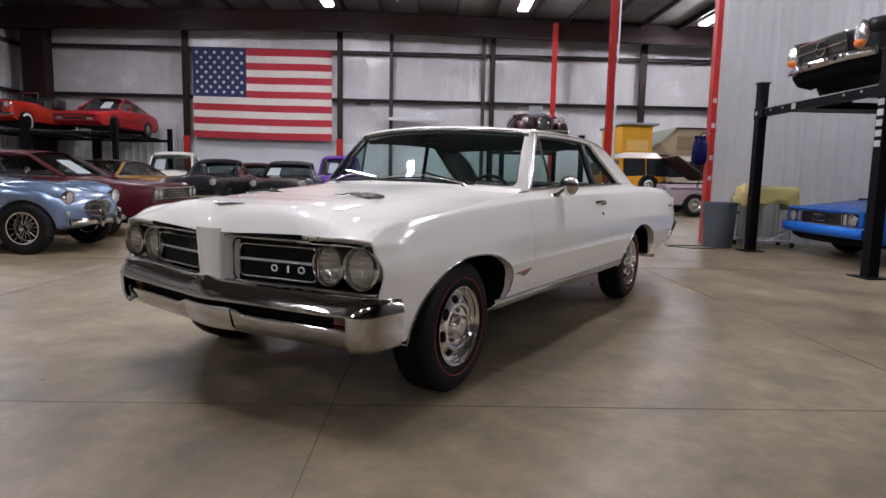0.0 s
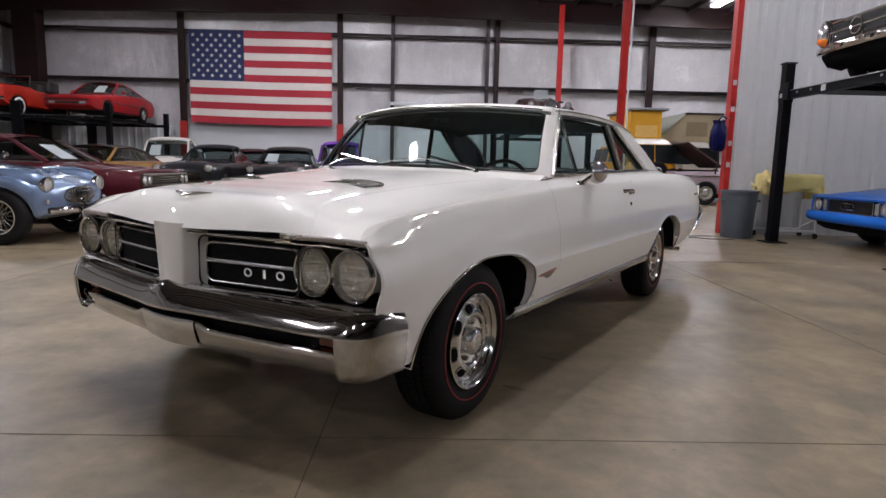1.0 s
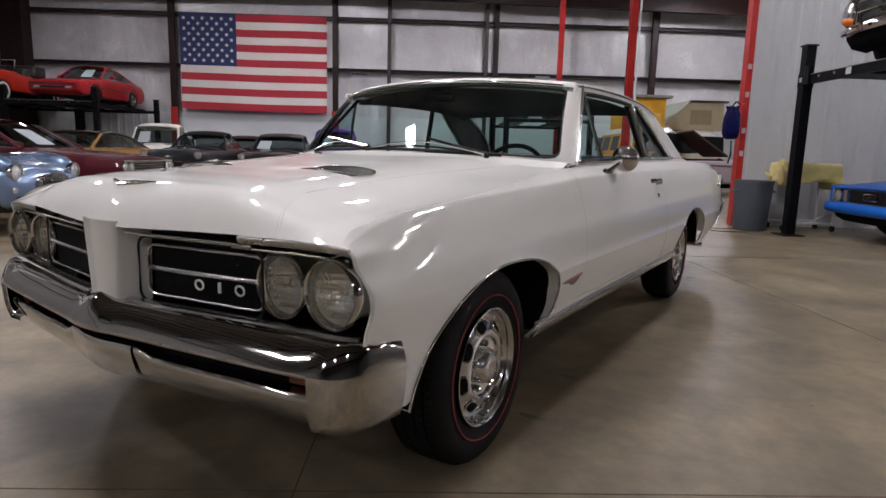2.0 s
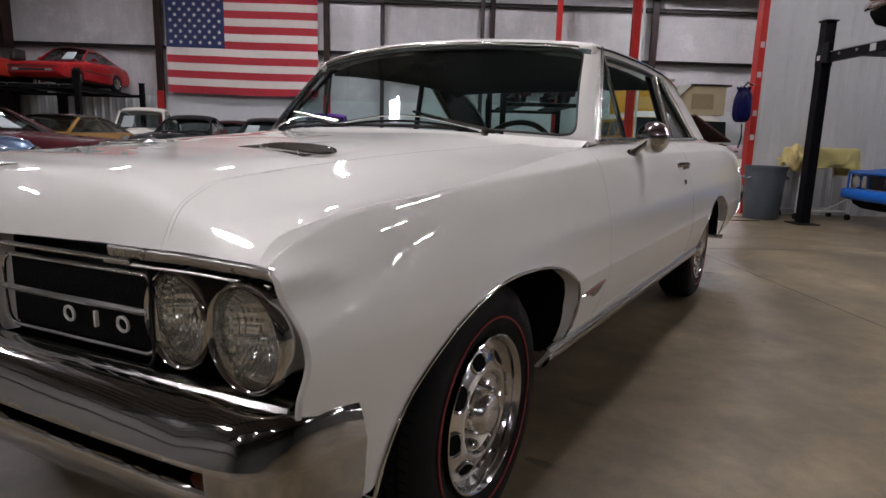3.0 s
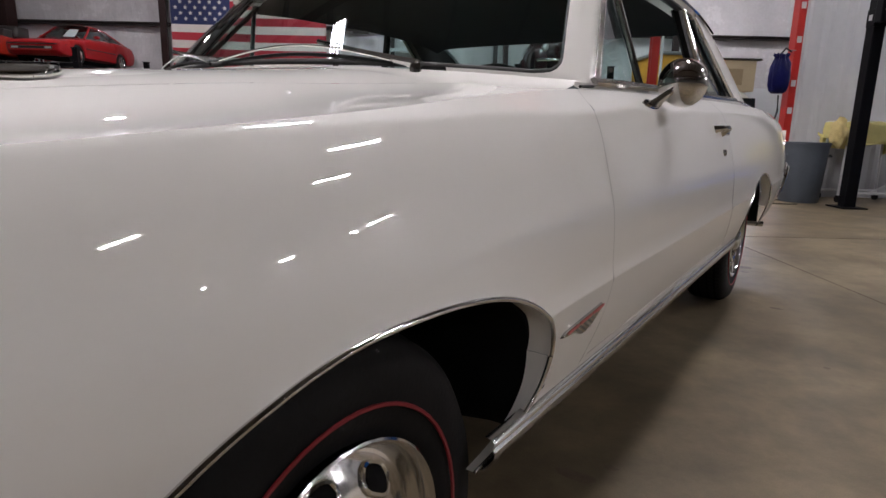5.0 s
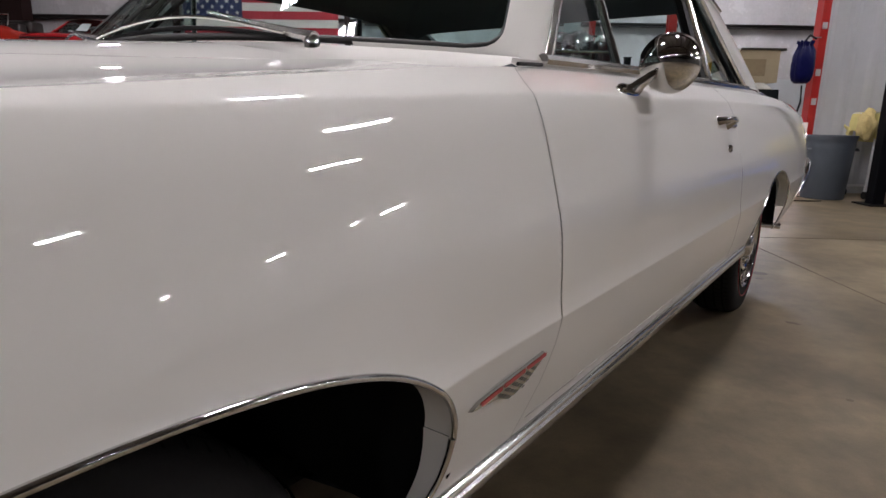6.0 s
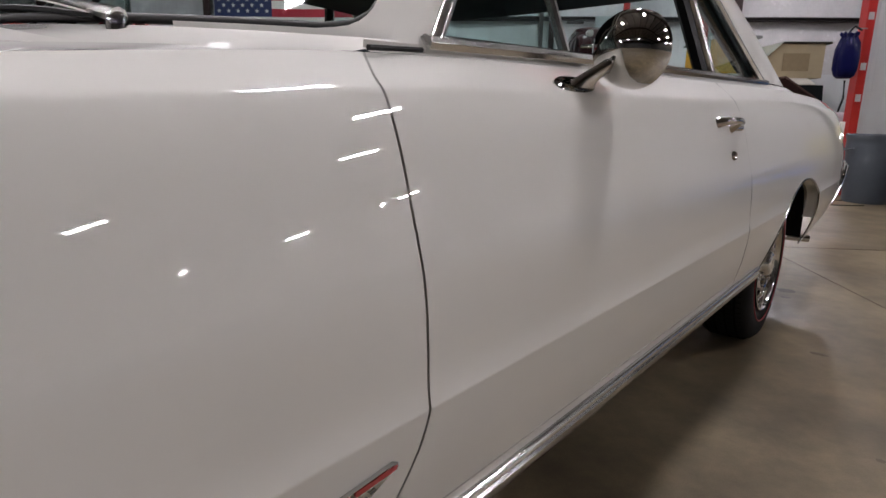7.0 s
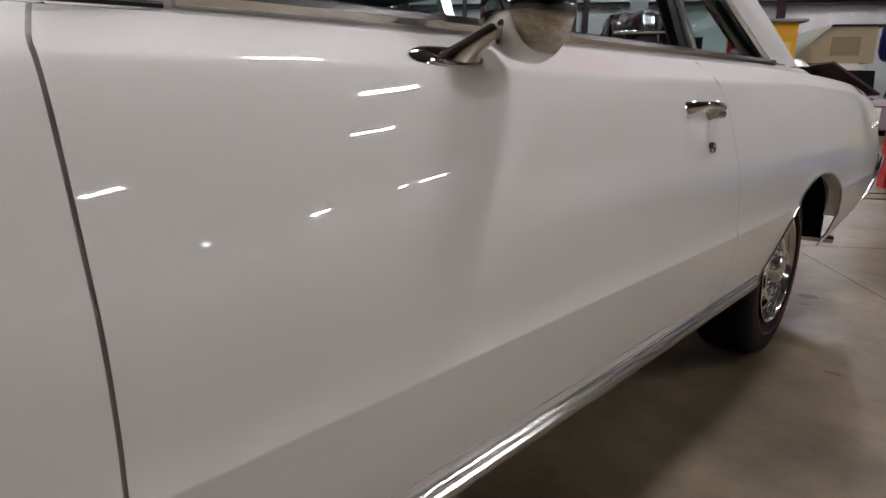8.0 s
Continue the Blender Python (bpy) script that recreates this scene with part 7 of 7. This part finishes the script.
# yellow camper van with a raised roof
def camper(name, label, m, colour, tent, W=1.72, spare=True):
    t = thing(name, m, label, "camper van", "parked cars")
    pm, wm = paint(name + "_paint", colour), paint(name + "_upper_paint", (0.62, 0.60, 0.54))
    hw = W / 2
    def shell(z0, z1, inset0, inset1, mm, nm):
        rows = []
        for z, q in ((z0, inset0), (lerp(z0, z1, 0.5), lerp(inset0, inset1, 0.45)), (z1, inset1)):
            ring = []
            for k in range(32):
                a = 2 * math.pi * k / 32
                c, s = math.cos(a), math.sin(a)
                ring.append(((hw - q) * math.copysign(abs(c) ** 0.35, c), 2.15 + (2.15 - q * 1.6) * math.copysign(abs(s) ** 0.3, s), z))
            rows.append(ring)
        bm = sheet(rows, close_v=True)
        bm.faces.new([bm.verts.new(p) for p in rows[-1]])
        bmesh.ops.remove_doubles(bm, verts=bm.verts, dist=1e-5)
        return part(nm, bm, mm, t, smooth=50)
    shell(0.32, 1.22, 0.02, 0.0, pm, "lower_body")
    shell(1.22, 1.86, 0.0, 0.11, pm, "window_band")
    shell(1.86, 2.05, 0.10, 0.26, wm, "roof")
    for x in (-0.385, 0.385):
        part("windscreen", sheet([[(x + d, 0.010 + 0.09 * (z - 1.25) / 0.55 + 0.02 * abs(x + d), z) for z in (1.25, 1.84)] for d in (-0.37, 0.0, 0.37)]), CAR_GLASS, t, "dark windscreen half")
    for s in (1, -1):
        for y in (0.5, 1.5, 2.5, 3.4):
            part("side_window", sheet([[(s * (hw + 0.006 - 0.10 * (z - 1.28) / 0.55), y + d, z) for z in (1.30, 1.78)] for d in (-0.02, 0.75)]), CAR_GLASS, t)
        add_lamp(t, s * 0.60, 0.0, 0.85, 0.10)
        for wy in (0.75, 3.2):
            add_wheel(t, s * (hw - 0.12), wy, 0.33)
        part("indicator", box((s * 0.62 - 0.07, -0.01, 1.06), (s * 0.62 + 0.07, 0.04, 1.12), 0.01), AMBER_SHADED, t, smooth=None)
    if spare:
        sp = part("spare_wheel", shift(lathe(tyre_profile(0.33, 0.17, 0.19), "y", 32), Matrix.Translation((0.05, -0.10, 0.98))), RUBBER, t, "black spare wheel on the nose", smooth=50)
        part("spare_hub", shift(lathe([(0.0, 0.19), (-0.05, 0.16), (-0.06, 0.08), (-0.09, 0.05), (-0.095, 0.0)], "y", 24), Matrix.Translation((0.05, -0.10, 0.98))), CHROME_SOFT, sp)
    bar_bumper(t, -0.08, hw * 0.98, 0.50, 0.06, material=wm)
    cloth = mat(name + "_tent_cloth", tent, 0.85, var=0.08, scale=4, bump=0.3, bump_scale=12)
    return t, cloth, wm


t, cloth, wm = camper("yellow_camper_van", "yellow and white camper van with its pop-top raised", at_hall(7.72, 16.4), (0.62, 0.27, 0.012), (0.50, 0.25, 0.012))
part("pop_top_tent", box((-0.62, 0.75, 2.04), (0.42, 3.2, 2.98), 0.03), cloth, t, "raised yellow canvas sides", smooth=None)
part("tent_panel", box((-0.45, 0.742, 2.12), (0.28, 0.752, 2.5), 0.0), mat("pale_yellow_screen", (0.55, 0.34, 0.10), 0.8, var=0.1), t, smooth=None)
part("pop_top_lid", box((-0.70, 0.62, 2.98), (0.60, 3.3, 3.06), 0.03), mat("grey_lid", (0.20, 0.21, 0.20), 0.6, var=0.1), t, "grey fibreglass lid", smooth=None)
t, cloth, wm = camper("cream_camper_van", "cream camper van with a tilted canvas pop-top", at_hall(9.85, 18.0), (0.52, 0.48, 0.38), (0.40, 0.33, 0.21), spare=False)
bm = bmesh.new()
ring = [(-1.35, 2.06), (-0.35, 3.02), (0.85, 3.02), (0.85, 2.06)]
rows = [[(x, y, z) for x, z in ring] for y in (0.5, 3.4)]
add_grid(bm, rows, close_v=True)
for r in rows:
    bm.faces.new([bm.verts.new(p) for p in r])
part("pop_top_tent", bm, cloth, t, "raised tan canvas tent", smooth=None)
part("tent_window", box((-0.30, 0.488, 2.25), (0.45, 0.50, 2.75), 0.0), mat("tan_screen", (0.28, 0.22, 0.13), 0.9, var=0.1), t, "darker tan mesh window", smooth=None)
part("pop_top_lid", sheet([[(-1.45, y, 2.0), (-0.38, y, 3.06), (0.95, y, 3.06), (0.95, y, 3.0)] for y in (0.35, 3.5)]), mat("lid_grey_green", (0.22, 0.23, 0.19), 0.6, var=0.1), t, "grey-green lid edge", smooth=None)

# lavender pickup with its hood up
spec = dict(L=5.0, hw=((0, 0.06, 0.3, 1.6, 4.6, 5.0), (0.88, 0.93, 0.95, 0.96, 0.96, 0.94)), zt=((0, 0.05, 0.4, 1.5, 1.7, 2.9, 3.0, 5.0), (0.98, 1.0, 1.02, 1.04, 1.06, 1.06, 1.02, 1.0)), zl=((0, 0.3, 4.7, 5.0), (0.52, 0.34, 0.36, 0.5)), wheels=((0.92, 0.36), (3.8, 0.36)))
pk = simple_car("lavender_truck", "pale lavender open truck with its hood raised", (0.34, 0.27, 0.30), at_hall(8.02, 16.25, 0, -90), spec, sign=False, group="parked cars", lamps=((0.74, -0.01, 0.80, 0.085),))
part("open_hood", shift(box((-0.80, -1.35, -0.03), (0.80, 0.0, 0.03), 0.02), Matrix.Translation((0, 1.45, 1.16)) @ Euler((radians(-33), 0, 0)).to_matrix().to_4x4()), mat("dark_hood_lining", (0.045, 0.016, 0.012), 0.7, var=0.3, bump=0.3), pk, "raised hood with dark brown lining", smooth=None)
part("engine_bay", box((-0.66, 0.15, 0.98), (0.66, 1.40, 1.075), 0.02), BLACK_MATT, pk, smooth=None)
part("side_chrome", tube([(0.965, 0.1, 0.88), (0.975, 1.6, 0.88)], 0.018, 5), CHROME, pk)
part("side_chrome", tube([(-0.965, 0.1, 0.88), (-0.975, 1.6, 0.88)], 0.018, 5), CHROME, pk)

# ---------------------------------------------------------------- small things by the partition
def trash_can():
    t = thing("trash_can", at_hall(5.36, 6.46), "grey ribbed plastic trash can on the concrete floor", "trash can")
    GREY = mat("grey_plastic", (0.055, 0.065, 0.080), 0.55, var=0.15, scale=4, bump=0.1)
    prof = [(0.0, 0.0), (0.0, 0.235), (0.02, 0.245), (0.55, 0.275), (0.62, 0.278), (0.66, 0.285), (0.70, 0.285), (0.74, 0.282), (0.76, 0.290), (0.80, 0.298), (0.815, 0.296), (0.815, 0.280), (0.70, 0.268), (0.04, 0.23), (0.04, 0.0)]
    prof = [(z * 0.90, r * 0.93) for z, r in prof]
    part("tub", lathe(prof, "z", 40), GREY, t, smooth=40)
    for s in (1, -1):
        part("handle", tube([(s * 0.265, -0.10, 0.59), (s * 0.302, -0.07, 0.575), (s * 0.302, 0.07, 0.575), (s * 0.265, 0.10, 0.59)], 0.014, 6), GREY, t)
    part("liner_bag", lathe([(0.715, 0.25), (0.742, 0.262), (0.742, 0.279), (0.730, 0.281)], "z", 30), GREY, t)


trash_can()


def cart():
    t = thing("work_cart", at_hall(6.22, 6.62), "white tubular steel work cart beside the wall", "cart")
    WHITE = mat("white_cart_paint", (0.55, 0.55, 0.54), 0.4, var=0.1)
    for x in (-0.36, 0.36):
        for y in (-0.2, 0.2):
            l = part("leg", tube([(x * 1.06, y, 0.09), (x, y, 0.99)], 0.016, 8), WHITE, t)
            part("castor", shift(lathe([(-0.015, 0.0), (-0.015, 0.045), (0.015, 0.045), (0.015, 0.0)], "x", 18), Matrix.Translation((x * 1.06, y, 0.045))), BLACK_TRIM, l)
    for y in (-0.2, 0.2):
        part("rail", tube([(-0.38, y, 0.12), (0.38, y, 0.12)], 0.016, 8), WHITE, t)
    part("tray", box((-0.40, -0.23, 0.985), (0.40, 0.23, 1.01), 0.005), WHITE, t, smooth=None)
    part("brace", tube([(0.0, -0.2, 0.12), (0.34, -0.2, 0.30)], 0.012, 8), WHITE, t)


cart()


def cloth_over(name, m, w, d, top, drop, material, label, seed):
    """A cloth laid over a support with wavy hanging edges."""
    t = thing(name, m, label, "cloth")
    rows = []
    n = 34
    for i in range(n + 1):
        row = []
        for j in range(n + 1):
            x, y = lerp(-w / 2 - drop, w / 2 + drop, i / n), lerp(-d / 2 - drop, d / 2 + drop, j / n)
            cx, cy = max(-w / 2, min(w / 2, x)), max(-d / 2, min(d / 2, y))
            over = math.hypot(x - cx, y - cy)
            k = min(over, drop * (0.72 + 0.45 * noise.noise(Vector((x * 2.2, y * 2.2, seed))) + 0.25 * (x / w)))
            fold = (0.04 * noise.noise(Vector((x * 6, y * 6, seed + 3))) + 0.015 * math.sin(x * 34) * math.sin(y * 29)) * (0.2 + over / drop)
            ux, uy = (x - cx) / over if over else 0, (y - cy) / over if over else 0
            row.append((cx + ux * (0.012 + fold + 0.05 * k), cy + uy * (0.012 + fold + 0.05 * k), top + 0.006 + 0.006 * noise.noise(Vector((x * 5, y * 5, seed))) - k))
        rows.append(row)
    o = part("cloth_sheet", sheet(rows), material, t, smooth=70)
    o.modifiers.new("thickness", "SOLIDIFY").thickness = 0.004
    return t


CLOTH = mat("yellow_cloth", (0.60, 0.52, 0.20), 0.9, var=0.12, scale=6, bump=0.3, bump_scale=90)
cloth_over("yellow_cloth", at_hall(6.22, 6.62), 0.80, 0.46, 1.01, 0.40, CLOTH, "faded yellow cloth draped over a work cart", 2.0)
wm_ = thing("wash_mitt", at_hall(5.71, 6.40, 0.88), "crumpled pale yellow wash mitt on a cart end", "cloth")
bm = bmesh.new()
bmesh.ops.create_icosphere(bm, subdivisions=4, radius=0.12)
for v in bm.verts:
    v.co = Vector((v.co.x * 0.7, v.co.y * 0.8, v.co.z * 1.45)) * (1 + 0.35 * noise.noise(v.co * 14) + 0.12 * noise.noise(v.co * 40))
part("mitt", bm, mat("pale_yellow_plush", (0.58, 0.46, 0.20), 0.95, var=0.2, scale=20, bump=0.5, bump_scale=120), wm_, smooth=70)


def blue_bag():
    t = thing("blue_bag", at_hall(5.17, 6.93, 1.28), "dark blue nylon bag hung from a hook on the red jamb", "bag")
    BLUE = mat("dark_blue_nylon", (0.004, 0.005, 0.042), 0.4, ior=1.2, var=0.25, scale=10, bump=0.5, bump_scale=25)
    bm = bmesh.new()
    prof = ((0.00, 0.0), (0.00, 0.060), (0.03, 0.092), (0.10, 0.108), (0.22, 0.112), (0.32, 0.104), (0.39, 0.088), (0.43, 0.070), (0.455, 0.062), (0.485, 0.078), (0.495, 0.072), (0.47, 0.045), (0.46, 0.0))
    rows = []
    for z, r in prof:
        ring = []
        for k in range(48):
            a = 2 * math.pi * k / 48
            c, s_ = math.cos(a), math.sin(a)
            pleat = 0.010 * math.sin(11 * a) * max(0.0, min(1.0, (z - 0.30) / 0.12))
            q = 1.12 * r * (1 + 0.14 * noise.noise(Vector((c * 2.2, s_ * 2.2, z * 9)))) + (pleat if r > 0.02 else 0)
            ring.append((q * math.copysign(abs(c) ** 0.75, c), 0.85 * q * math.copysign(abs(s_) ** 0.75, s_), z + 0.07 + (0.012 * math.sin(9 * a) if z > 0.47 and r > 0.05 else 0)))
        rows.append(ring)
    add_grid(bm, rows, close_v=True)
    part("bag", bm, BLUE, t, smooth=50)
    part("strap", tube([(-0.05, 0, 0.52), (0.05, 0.02, 0.64), (0.14, 0.04, 0.60)], 0.012, 6), BLACK_TRIM, t)
    part("hook", tube([(0.20, 0.05, 0.62), (0.10, 0.04, 0.62), (0.08, 0.04, 0.66)], 0.008, 6), GALV, t)
    part("hanging_cord", tube([(0.02, 0, 0.05), (0.04, 0.01, -0.15), (0.0, 0.0, -0.30)], 0.012, 6), BLACK_TRIM, t)


blue_bag()
cord = thing("floor_cord", at_hall(5.0, 6.3), "thin black cord lying on the concrete floor", "cord")
part("cord", tube([(0.42 * math.cos(a) * (1 + 0.2 * math.sin(3 * a)) - 0.05, 0.22 * math.sin(a), 0.007) for a in steps(0.3, 5.2, 40)], 0.006, 6), BLACK_TRIM, cord)
chock = thing("rubber_scrap", at_hall(2.2, 2.6), "small dark scrap on the concrete floor", "debris")
part("scrap", box((-0.012, -0.03, 0), (0.012, 0.03, 0.008), 0.003), BLACK_TRIM, chock)
